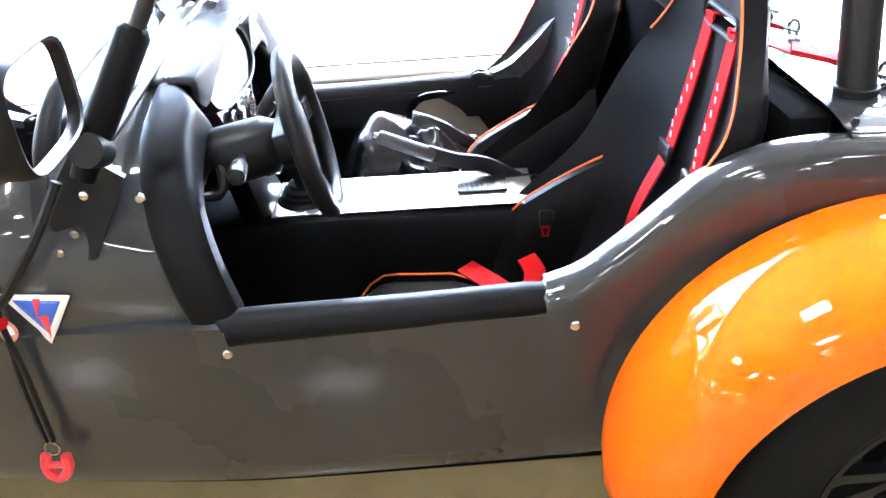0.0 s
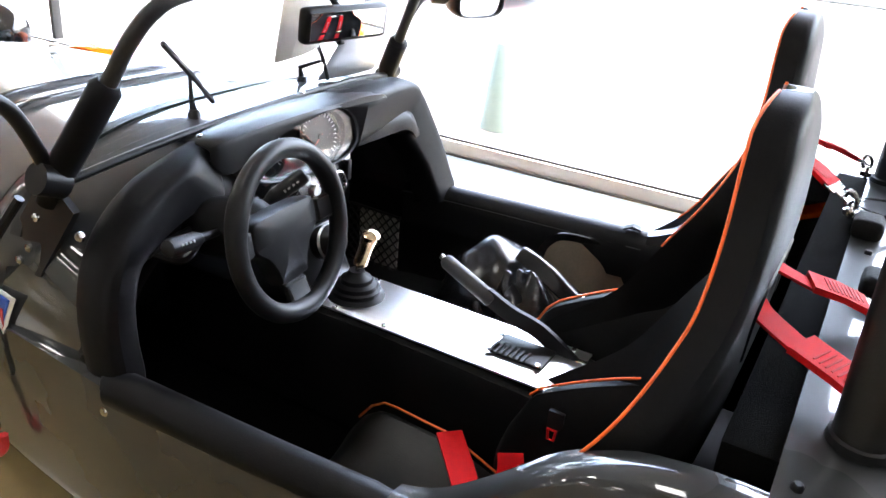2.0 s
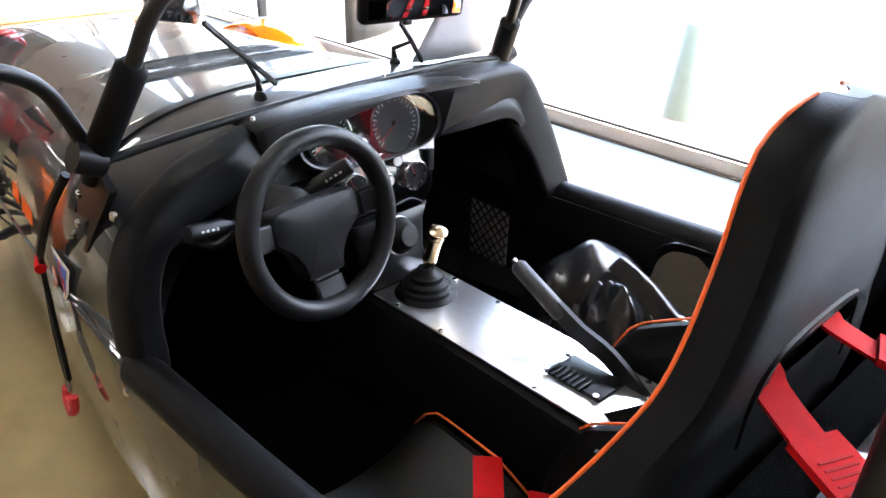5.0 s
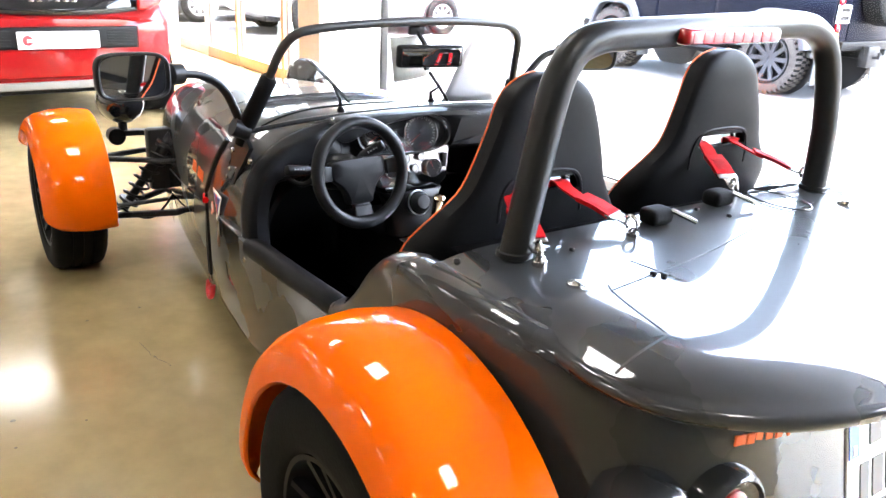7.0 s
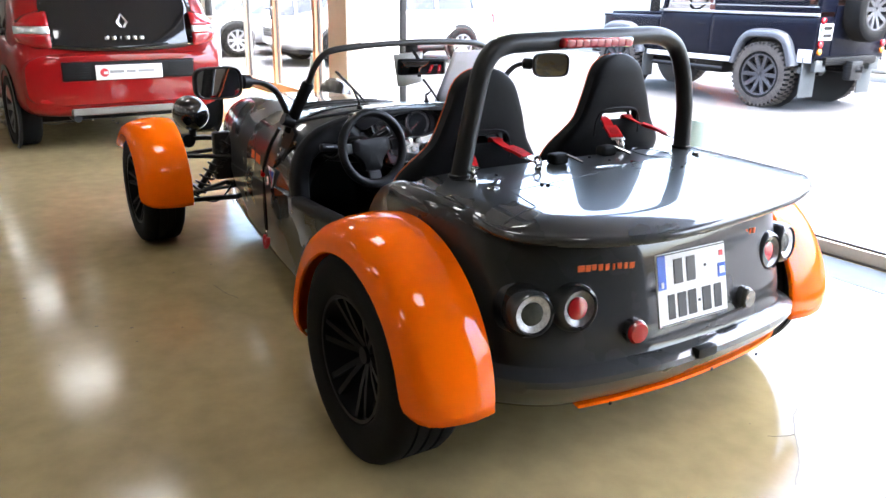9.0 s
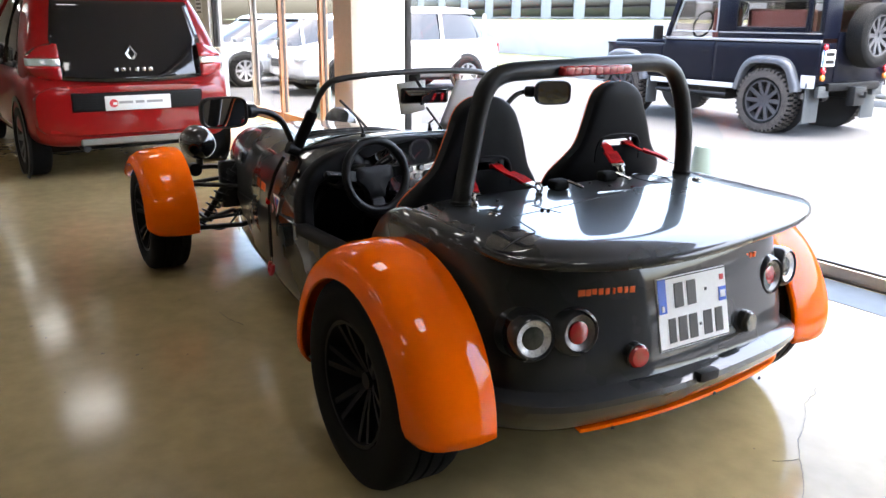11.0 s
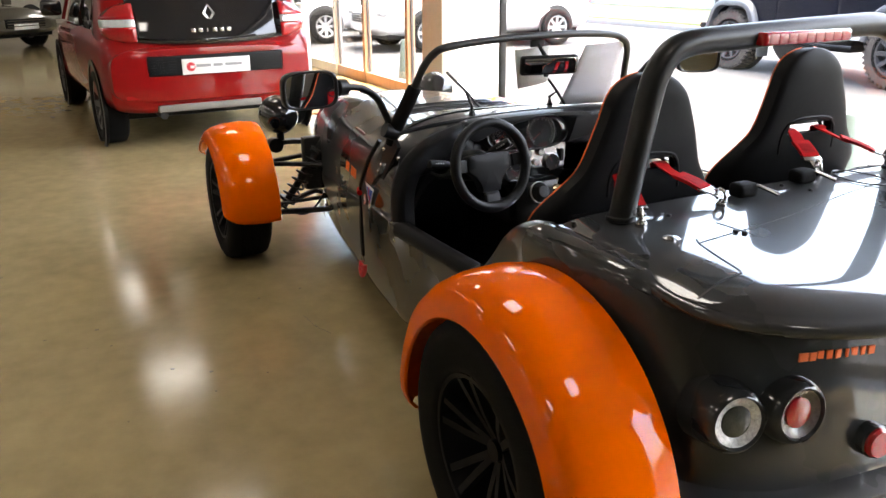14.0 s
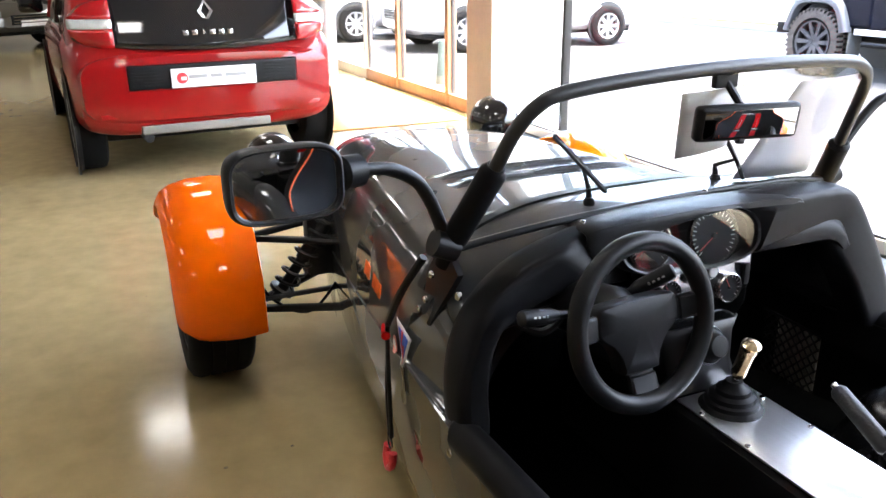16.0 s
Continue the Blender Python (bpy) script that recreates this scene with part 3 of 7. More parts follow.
for xc, ya, yb in ((-1.65, -0.335, 0.162), (-1.745, -0.325, 0.135)):
    bm, slot, rows = bmesh.new(), bmesh.new(), []
    for y in np.linspace(ya, yb, 25):
        f = (y - ya) / (yb - ya)
        h = min(1.0, 14 * f, 14 * (1 - f)) ** 0.5
        rows.append([Vector((xc + a, y, bonnet_z(xc + a, y) + h * b)) for a, b in ((-0.05, -0.001), (-0.03, 0.003), (-0.012, 0.009), (0.0, 0.011), (0.004, 0.009), (0.005, 0.006))])
    loft(bm, rows)
    lv = part("bonnet_louvre", bm, M_GREY, car, "raised graphite louvre across the bonnet")
    loft(slot, [[r[-1], r[-1] + Vector((0.006, 0, -0.0052)), r[-1] + Vector((0.016, 0, -0.0056))] for r in rows])
    part("slot", slot, M_JOINT, lv, "dark louvre slot")


bm = bmesh.new()
rows = []
for k in range(81):
    s = -1 + 2 * k / 80
    y, z = cowl_path(s)
    x0 = cowl_x(z, y)
    cy, cz = y * 0.8, 0.475 + (z - 0.475) * 0.8
    d = Vector((0, y - cy, (z - cz) * 1.15)).normalized()
    P = Vector((0, y, z))
    prof = [(x0, -0.004), (x0 + 0.003, 0.006), (x0 + 0.01, 0.011), (x0 + 0.03, 0.013), (x0 + 0.058, 0.01), (x0 + 0.068, 0.007), (x0 + 0.074, 0.001), (x0 + 0.077, -0.008), (x0 + 0.078, -0.02), (x0 + 0.078, -0.088), (x0 + 0.076, -0.097), (x0 + 0.07, -0.104), (x0 + 0.06, -0.107), (x0 + 0.0, -0.108)]
    mid = min(1, max(0, (y + 0.36) / 0.07)) * min(1, max(0, (0.128 - y) / 0.03)) * (z > 0.7)
    leg = 0.55 * min(1, max(0, (0.76 - z) / 0.1)) if y < 0 else 0.15 * min(1, max(0, (0.7 - z) / 0.1))
    prof = [(a, b if b > -0.01 else b * (1 - leg)) for a, b in prof]
    prof = [(x0 + (a - x0) * (1 - 0.5 * mid), b if b > -0.01 else b * (1 - 0.6 * mid)) for a, b in prof]
    rows.append([P + Vector((a, 0, 0)) + d * b for a, b in prof])
loft(bm, rows)
part("cockpit_cowl", bm, M_VINYL, car, "padded black vinyl cockpit surround")

# dashboard face behind the cowl, and its lower lip
bm = bmesh.new()
rows = []
for k in range(41):
    s = -0.86 + 1.72 * k / 40
    y, z = cowl_path(s)
    top = z - 0.07
    low = min(top - 0.02, 0.67 if y < -0.12 else 0.69)
    xd = -1.165 - 0.025 * min(1, max(0, (y + 0.3) / 0.05)) * min(1, max(0, (0.16 - y) / 0.05))
    rows.append([Vector((xd - 0.015, y * 0.9, top + 0.02)), Vector((xd, y * 0.9, top - 0.01)), Vector((xd, y * 0.9, low)), Vector((xd - 0.025, y * 0.9, low - 0.012))])
loft(bm, rows)
thick(part("dashboard", bm, M_VINYL, car, "black vinyl dashboard"), 0.012)

part("dash_lip", tubed(smooth_line([(-1.15, -0.5, 0.628), (-1.138, -0.46, 0.646), (-1.134, -0.36, 0.662), (-1.14, -0.24, 0.668)], 6), 0.0075, 10), M_VINYL, car, "rolled vinyl lower edge of the dashboard")

# visor over the instruments: a leather flap with a tongue at one end
FLAP = curve([(-0.305, 0.755), (-0.29, 0.734), (-0.268, 0.724), (-0.245, 0.729), (-0.2, 0.75), (-0.12, 0.774), (0.0, 0.789), (0.1, 0.792), (0.19, 0.782), (0.215, 0.768), (0.226, 0.772)])
bm = bmesh.new()
rows = []
for k in range(33):
    f = k / 32
    y = -0.305 + 0.53 * f
    bulge = math.sin(math.pi * f) ** 0.5
    zt, zl = 0.783 + 0.022 * bulge, FLAP(y)
    xe = -1.15 + 0.017 * bulge
    rows.append([Vector((-1.25, y, 0.777 + 0.014 * bulge)), Vector((-1.205, y, zt - 0.003)), Vector((xe - 0.02, y, zt)), Vector((xe - 0.004, y, zt - 0.004)), Vector((xe, y, zt - 0.011)), Vector((xe - 0.001, y, zl + 0.004)), Vector((xe - 0.008, y, zl)), Vector((-1.178, y, zl + 0.004))])
loft(bm, rows)
vs = thick(part("instrument_visor", bm, M_LEATHER, car, "soft black leather instrument visor"), 0.004)
for y, x in ((-0.285, -1.195), (0.03, -1.232), (0.205, -1.19)):
    part("snap", turned([(0.006, 0), (0.005, 0.004), (0, 0.005)], Matrix.Translation((x, y, 0.802 if abs(y) < 0.1 else 0.788)), 10), M_CHROME, vs)

# instrument pod
POD = facing((-1.165, -0.066, 0.733), (1, -0.06, 0.22))
bm = bmesh.new()
oval = [Vector((0.148 * math.copysign(abs(math.cos(a)) ** 0.75, math.cos(a)), 0.056 * math.copysign(abs(math.sin(a)) ** 0.75, math.sin(a)), 0)) for a in np.linspace(0, 2 * math.pi, 40, endpoint=False)]
loft(bm, [[POD @ (q * f + Vector((0, 0, h))) for q in oval] for f, h in ((1.0, -0.006), (1.01, 0.014), (1.03, 0.022), (1.07, 0.024), (1.1, 0.016), (1.11, -0.03))], close_v=True)
pod = part("instrument_pod", bm, M_PLASTIC, car, "black oval instrument pod")
bm = bmesh.new()
bm.faces.new([bm.verts.new(POD @ (q * 1.01 + Vector((0, 0, -0.004)))) for q in oval])
part("face", bm, M_PLASTIC, pod)
bm = bmesh.new()
bm.faces.new([bm.verts.new(POD @ (q * 1.02 + Vector((0, 0, 0.016)))) for q in oval])
gp = part("cover", bm, M_COVER, pod, "clear instrument cover")
gp.visible_shadow = False
M_DIAL = material("dial_black", (0.005, 0.005, 0.006), 0.5, 0, 0, 0.1, 30, spec=0.1)
M_MARK = material("dial_white", (0.42, 0.42, 0.41), 0.5, 0, 0, 0.05, 30)
M_NEEDLE = material("dial_red", (0.35, 0.03, 0.02), 0.5, 0, 0, 0.05, 30)


def gauge(m, r, parent, ticks=21, sweep=(225, -45), value=0.2):
    g = part("gauge", turned([(r * 1.08, -0.004), (r * 1.08, 0.006), (r * 1.0, 0.008), (r * 0.95, 0.003)], m, 32), M_CHROME, parent, "round dial with white marks")
    part("dial", turned([(r * 0.97, 0.0), (r * 0.96, 0.002), (0, 0.002)], m, 32), M_DIAL, g)
    bm = bmesh.new()
    for k in range(ticks):
        a = radians(sweep[0] + (sweep[1] - sweep[0]) * k / (ticks - 1))
        big = k % 2 == 0
        c = m @ (Vector((math.cos(a), math.sin(a), 0)) * r * (0.84 if big else 0.88) + Vector((0, 0, 0.003)))
        box(bm, c, (r * (0.16 if big else 0.1), r * 0.035, 0.0008), turn=(m.to_3x3() @ Matrix.Rotation(a, 3, "Z")))
    part("marks", bm, M_MARK, g, smooth=False)
    a = radians(sweep[0] + (sweep[1] - sweep[0]) * value)
    d = Vector((math.cos(a), math.sin(a), 0))
    part("needle", ribbon(bmesh.new(), [m @ (d * -0.15 * r + Vector((0, 0, 0.005))), m @ (d * 0.8 * r + Vector((0, 0, 0.005)))], r * 0.035, 0.001, m.to_3x3() @ Z), M_NEEDLE, g)
    part("cap", turned([(r * 0.12, 0.003), (r * 0.1, 0.007), (0, 0.008)], m, 14), M_PLASTIC, g)
    return g


for dx, dy, r, v in ((-0.085, 0.0, 0.046, 0.05), (0.062, 0.0, 0.054, 0.03)):
    gauge(POD @ Matrix.Translation((dx, dy, 0.0)), r, pod, 27, value=v)

# centre stack
bm = bmesh.new()
rows = []
for z, a, b, x in ((0.74, -0.19, 0.108, -1.172), (0.7, -0.19, 0.108, -1.16), (0.67, -0.18, 0.102, -1.152), (0.63, -0.17, 0.098, -1.147), (0.585, -0.155, 0.088, -1.14), (0.56, -0.13, 0.06, -1.136), (0.53, -0.11, 0.045, -1.132), (0.47, -0.1, 0.04, -1.124), (0.425, -0.105, 0.05, -1.112)):
    rows.append([Vector((x - 0.05, a - 0.012, z)), Vector((x - 0.012, a - 0.006, z)), Vector((x, a + 0.01, z)), Vector((x, b - 0.01, z)), Vector((x - 0.012, b + 0.006, z)), Vector((x - 0.05, b + 0.012, z))])
loft(bm, rows[:6])
foot = bmesh.new()
loft(foot, rows[5:])
thick(part("console_foot", foot, M_PLASTIC, car, "black lower console"), 0.006)
thick(part("centre_console", bm, M_PANEL, car, "polished dark centre stack with small dials"), 0.006)
for y, z, r in ((-0.115, 0.635, 0.026), (0.035, 0.624, 0.028)):
    gauge(facing((-1.145, y, z), (1, 0, 0.08)), r, car, 15, value=0.4)
for y, z in ((-0.01, 0.664), (-0.03, 0.628), (-0.062, 0.66)):
    bt = part("push_button", turned([(0.014, -0.004), (0.014, 0.004), (0.012, 0.006), (0.011, 0.004)], facing((-1.147, y, z), (1, 0, 0.05)), 20), M_CHROME, car, "round push button with a bright ring")
    part("button_cap", turned([(0.011, 0.003), (0.01, 0.006), (0, 0.0065)], facing((-1.147, y, z), (1, 0, 0.05)), 18), M_MARK, bt)
kn = part("heater_knob", turned([(0.036, -0.02), (0.036, 0.006), (0.03, 0.012), (0.024, 0.03), (0.02, 0.034), (0, 0.035)], facing((-1.103, -0.04, 0.53), (1, 0, 0.35)), 28), M_PLASTIC, car, "round black heater control knob")
part("knob_ring", turned([(0.0365, 0.0), (0.039, 0.003), (0.0365, 0.008)], facing((-1.103, -0.04, 0.53), (1, 0, 0.35)), 28), M_ALU, kn)
part("rocker_switch", boxed((-1.147, 0.08, 0.645), (0.008, 0.014, 0.045), 0.003), M_PLASTIC, car)

# steering
SW = facing((-0.98, -0.313, 0.684), (0.97, 0.085, 0.2))
sw = part("steering_wheel", tubed([SW @ Vector((0.134 * math.cos(a), 0.134 * math.sin(a), 0.012)) for a in np.linspace(0, 2 * math.pi, 64, endpoint=False)], [0.0165 + 0.0016 * max(0, math.cos(3 * (a - 0.52))) ** 4 for a in np.linspace(0, 2 * math.pi, 64, endpoint=False)], 14, True), M_LEATHER, car, "black leather three-spoke steering wheel")
shape = [(-0.082, 0.03), (-0.07, 0.037), (-0.03, 0.039), (0.03, 0.039), (0.07, 0.037), (0.082, 0.03), (0.084, 0.0), (0.08, -0.014), (0.058, -0.032), (0.042, -0.056), (0.036, -0.078), (0.03, -0.084), (-0.03, -0.084), (-0.036, -0.078), (-0.042, -0.056), (-0.058, -0.032), (-0.08, -0.014), (-0.084, 0.0)]
shape = smooth_line([(a, b, 0) for a, b in shape], 3, True)
bm = bmesh.new()
loft(bm, [[SW @ (q * f + Vector((0, 0, h))) for q in shape] for f, h in ((0.94, -0.036), (1.0, -0.02), (1.0, -0.006), (0.985, 0.001), (0.95, 0.004), (0.6, 0.008), (0.2, 0.009), (0.002, 0.009))], close_v=True)
part("horn_pad", bm, M_LEATHER, sw, "flat black horn pad")
for a, w, r0 in ((176, 0.04, 0.088), (4, 0.04, 0.088), (270, 0.054, 0.088)):
    d = Vector((math.cos(radians(a)), math.sin(radians(a)), 0))
    e = Vector((-d.y, d.x, 0))
    bm = bmesh.new()
    loft(bm, [[SW @ (d * r + e * (w * k * math.copysign(abs(math.cos(q)) ** 0.35, math.cos(q)) / 2) + Vector((0, 0, h + 0.007 * math.copysign(abs(math.sin(q)) ** 0.35, math.sin(q))))) for q in np.linspace(0, 2 * math.pi, 20, endpoint=False)] for r, h, k in ((r0 - 0.02, -0.01, 0.96), (r0, -0.006, 0.98), (r0 + 0.002, -0.002, 1.0), (0.112, 0.003, 1.04), (0.124, 0.009, 1.2), (0.134, 0.012, 1.45))], close_v=True, cap=True)
    sk = part("spoke", bm, M_LEATHER, sw, "leather-covered spoke")
    for g in (-1, 1):
        part("stitching", tubed([SW @ (d * r + e * (g * w * 0.44) + Vector((0, 0, h))) for r, h in ((r0 + 0.006, 0.0052), (0.112, 0.0105), (0.12, 0.0145))], 0.001, 5), M_PLASTIC, sk)
part("steering_column", turned([(0.026, -0.02), (0.034, -0.03), (0.05, -0.06), (0.052, -0.14), (0.04, -0.3), (0, -0.3)], SW, 24), M_PLASTIC, car, "black steering column shroud")
for tip, base in (((-1.058, -0.49, 0.69), (-1.075, -0.365, 0.672)), ((-1.02, -0.215, 0.745), (-1.07, -0.3, 0.685))):
    st = part("column_stalk", tubed([base, Vector(base).lerp(Vector(tip), 0.5)], [0.006, 0.009], 10), M_PLASTIC, car, "black column stalk with white symbols")
    d = (Vector(tip) - Vector(base)).normalized()
    part("stalk_grip", tubed([Vector(tip) - d * 0.078, Vector(tip) - d * 0.066, Vector(tip) - d * 0.012, Vector(tip) - d * 0.003, Vector(tip)], [0.009, 0.0135, 0.015, 0.0135, 0.009], 16), M_PLASTIC, st)
    out = (Vector((1, -0.35, 0.45)) - d * Vector((1, -0.35, 0.45)).dot(d)).normalized()
    for k, (w, h) in enumerate(((0.005, 0.003), (0.004, 0.004), (0.005, 0.003), (0.0035, 0.005))):
        part("symbol", ribbon(bmesh.new(), [Vector(tip) - d * (0.018 + 0.009 * k) + out * 0.0148, Vector(tip) - d * (0.018 + 0.009 * k + w) + out * 0.0147], h, 0.0008, out), M_MARK, st)
part("wiring", tubed(smooth_line([(-1.15, -0.46, 0.65), (-1.11, -0.42, 0.63), (-1.11, -0.38, 0.65), (-1.13, -0.34, 0.69)], 6), 0.008, 8), M_PLASTIC, car)
part("under_dash_panel", boxed((-1.185, -0.33, 0.65), (0.05, 0.34, 0.016), 0.006), M_GLOSSBLACK, car)

# gear lever
gl = part("gear_lever", turned([(0, -0.002), (0.06, -0.002), (0.062, 0.004), (0.058, 0.008), (0.053, 0.012), (0.052, 0.02), (0.046, 0.023), (0.044, 0.031), (0.034, 0.036), (0.032, 0.044), (0.022, 0.05), (0.016, 0.06), (0, 0.06)], Matrix.Translation((-1.067, 0.0, 0.421)), 28), M_VINYL, car, "black ribbed gear lever gaiter with a metal knob")
gl.location = (0.022, -0.02, -0.004)
part("lever", tubed([(-1.067, 0, 0.475), (-1.055, -0.002, 0.505)], 0.007, 10), M_CHROME, gl)
part("knob", tubed(smooth_line([(-1.058, -0.002, 0.498), (-1.05, -0.003, 0.52), (-1.037, -0.006, 0.555), (-1.03, -0.008, 0.572), (-1.027, -0.009, 0.58)], 3), [0.013, 0.015, 0.0155, 0.0152, 0.0152, 0.0158, 0.0163, 0.0172, 0.0182, 0.0186, 0.018, 0.0135, 0.006], 16), M_BRASS, gl, "polished bronze-toned metal gear knob")

# handbrake
hb = part("handbrake", boxed((-0.685, 0.022, 0.4235), (0.108, 0.074, 0.007), 0.003), M_PLASTIC, car, "black handbrake lever with a grey grip")
hb.location = (0.025, -0.035, 0.001)
for k in range(7):
    part("rib", boxed((-0.735 + 0.011 * k, -0.002, 0.4295), (0.005, 0.04, 0.003), 0.001), M_PLASTIC, hb)
for x, y in ((-0.742, 0.045), (-0.742, -0.012), (-0.64, -0.012)):
    part("screw", turned([(0.006, 0), (0.005, 0.003), (0, 0.003)], Matrix.Translation((x, y, 0.428)), 10), M_CHROME, hb)
part("lever", ribbon(bmesh.new(), smooth_line([(-0.6, 0.062, 0.41), (-0.67, 0.066, 0.45), (-0.74, 0.074, 0.462), (-0.8, 0.08, 0.482)], 4), 0.034, 0.01, (0, 1, 0)), M_RIM, hb)
part("grip", tubed([(-0.785, 0.079, 0.473), (-0.79, 0.079, 0.476), (-0.9, 0.088, 0.521), (-0.906, 0.089, 0.524)], [0.012, 0.0165, 0.0155, 0.011], 14), material("grey_grip", (0.03, 0.03, 0.032), 0.45, 0, 0, 0.2, 20, 0.5, 240, spec=0.3), hb)
part("button", turned([(0.006, 0), (0.006, 0.01), (0.003, 0.012), (0, 0.012)], facing((-0.906, 0.089, 0.524), (-0.11, 0.009, 0.045)), 10), M_CHROME, hb)

# net pocket in the passenger footwell
nt = part("net_pocket", boxed((-1.36, 0.534, 0.262), (0.19, 0.006, 0.155), 0.002), material("dim_grey_card", (0.3, 0.28, 0.25), 0.9, 0, 0, 0.5, 40), car, "black diamond net pocket over a pale card")
nt.location = (0.02, -0.082, 0.045)
bm = bmesh.new()
for k in range(-8, 10):
    for sgn in (1, -1):
        p0, p1 = Vector((-1.455 + 0.026 * k, 0.526, 0.18 if sgn > 0 else 0.345)), Vector((-1.455 + 0.026 * k + 0.15, 0.526, 0.345 if sgn > 0 else 0.18))
        f0, f1 = max(0, (-1.46 - p0.x) / 0.15), min(1, (-1.26 - p0.x) / 0.15)
        if f1 > f0:
            tube(bm, [p0.lerp(p1, f0), p0.lerp(p1, f1)], 0.0026, 5)
part("net", bm, M_PLASTIC, nt)
part("hem", tubed([(-1.465, 0.526, 0.348), (-1.255, 0.526, 0.343)], 0.004, 6), M_PLASTIC, nt)

# windscreen
def on_screen(y, z, out=0.0):
    """A point of the raked windscreen plane."""
    return Vector((-1.274 - 0.08 * (y + 0.056) + 0.58 * (z - 0.767) + out, y, z))


SCREEN = smooth_line([(0, y, z) for y, z in ((-0.528, 0.772), (-0.508, 0.85), (-0.49, 0.93), (-0.478, 0.985), (-0.452, 1.027), (-0.4, 1.048), (-0.22, 1.062), (0.02, 1.067), (0.24, 1.058), (0.32, 1.038), (0.362, 1.0), (0.392, 0.93), (0.425, 0.85), (0.458, 0.765))], 6)
part("windscreen_frame", tubed([on_screen(p.y, p.z) for p in SCREEN], 0.0125, 10), M_STEEL, car, "black tubular windscreen frame")
bm = bmesh.new()
rows = []
for k in range(len(SCREEN) // 2):
    p, q = SCREEN[k], SCREEN[-1 - k]
    rows.append([on_screen(p.y + (q.y - p.y) * j / 8, p.z + (q.z - p.z) * j / 8) for j in range(9)])
loft(bm, rows)
wg = part("windscreen_glass", bm, M_SCREEN, car, "clear windscreen glass")
wg.visible_shadow = False
part("screen_rail", tubed(smooth_line([on_screen(-0.52, 0.764, 0.012), on_screen(-0.4, 0.779, 0.016), on_screen(-0.27, 0.788, 0.018), on_screen(-0.03, 0.793, 0.018), on_screen(0.22, 0.788, 0.018), on_screen(0.35, 0.778, 0.016), on_screen(0.45, 0.762, 0.012)], 4), 0.0075, 10), M_PLASTIC, car, "black rubber windscreen seal")
for side in (-1, 1):
    if side < 0:
        post = [(-1.262, -0.535, 0.725), (-1.24, -0.53, 0.765), (-1.228, -0.524, 0.79), (-1.155, -0.492, 0.915), (-1.15, -0.49, 0.924)]
    else:
        post = [(-1.335, 0.462, 0.72), (-1.318, 0.458, 0.755), (-1.308, 0.452, 0.775), (-1.26, 0.424, 0.855), (-1.256, 0.422, 0.862)]
    sc = part("screen_stanchion", tubed(post, [0.018, 0.021, 0.024, 0.024, 0.016], 12), M_VINYL, car, "black windscreen clamp")
    ox, oy = (0.035, -0.012) if side < 0 else (-0.04, -0.075)
    bm = bmesh.new()
    loft(bm, [[Vector((x + ox, side * (y + oy + o), z - 0.02)) for x, y, z in ((-1.3, 0.535, 0.79), (-1.24, 0.533, 0.74), (-1.3, 0.565, 0.625), (-1.375, 0.555, 0.62), (-1.37, 0.54, 0.7))] for o in (0.0, 0.012)], close_v=True, cap=True)
    part("bracket", bm, M_PLASTIC, sc)
    for x, z in ((-1.35, 0.64), (-1.32, 0.67), (-1.29, 0.73)):
        part("bolt", turned([(0.007, -0.002), (0.007, 0.003), (0.004, 0.005), (0, 0.005)], facing((x + ox, side * (0.574 + oy), z - 0.02), (0, side, 0)), 10), M_CHROME, sc)
    # door mirror on a bent arm
    c = Vector((-1.14, -0.838, 0.937)) if side < 0 else Vector((-1.223, 0.755, 0.943))
    base = Vector((-1.232, -0.546, 0.772)) if side < 0 else Vector((-1.318, 0.47, 0.765))
    sv = Vector((-1.194, -0.71, 0.932)) if side < 0 else Vector((-1.32, 0.668, 0.945))
    if side < 0:
        arm = smooth_line([(-1.235, -0.54, 0.76), (-1.238, -0.556, 0.82), (-1.235, -0.59, 0.885), (-1.222, -0.645, 0.92), sv], 6)
    else:
        arm = smooth_line([(-1.318, 0.46, 0.76), (-1.322, 0.5, 0.82), (-1.326, 0.56, 0.885), (-1.326, 0.615, 0.93), sv], 6)
    am = part("mirror_arm", tubed(arm, [0.012] * (len(arm) - 6) + [0.011] * 6, 12), M_PLASTIC, car, "bent black mirror arm")
    part("arm_clamp", tubed([base + Vector((0, -side * 0.02, -0.01)), base + Vector((0, side * 0.022, 0.008))], 0.025, 16), M_PLASTIC, am)
    dv = (c - sv).normalized()
    part("swivel", tubed([sv - dv * 0.006, sv, sv + dv * 0.034, sv + dv * 0.042], [0.018, 0.026, 0.027, 0.02], 18), M_PLASTIC, am)
    part("ball_joint", tubed([sv + dv * 0.03, c - dv * 0.06], [0.017, 0.014], 12), M_PLASTIC, am)
    MM = facing(c, (1, 0.065 if side < 0 else -0.33, 0.02 if side < 0 else -0.03))
    bm = bmesh.new()
    rim = [Vector((0.088 * math.copysign(abs(math.cos(a)) ** 0.5, math.cos(a)), 0.057 * math.copysign(abs(math.sin(a)) ** 0.5, math.sin(a)), 0)) for a in np.linspace(0, 2 * math.pi, 44, endpoint=False)]
    g = loft(bm, [[MM @ (q * f + Vector((0, 0, h))) for q in rim] for f, h in ((0.3, -0.085), (0.62, -0.075), (0.86, -0.052), (0.98, -0.02), (1.0, 0.0), (0.985, 0.01), (0.94, 0.014), (0.89, 0.012), (0.865, 0.004))], close_v=True)
    bm.faces.new(g[0][::-1])
    dm = part("door_mirror", bm, M_PLASTIC, car, "black oblong door mirror")
    bm = bmesh.new()
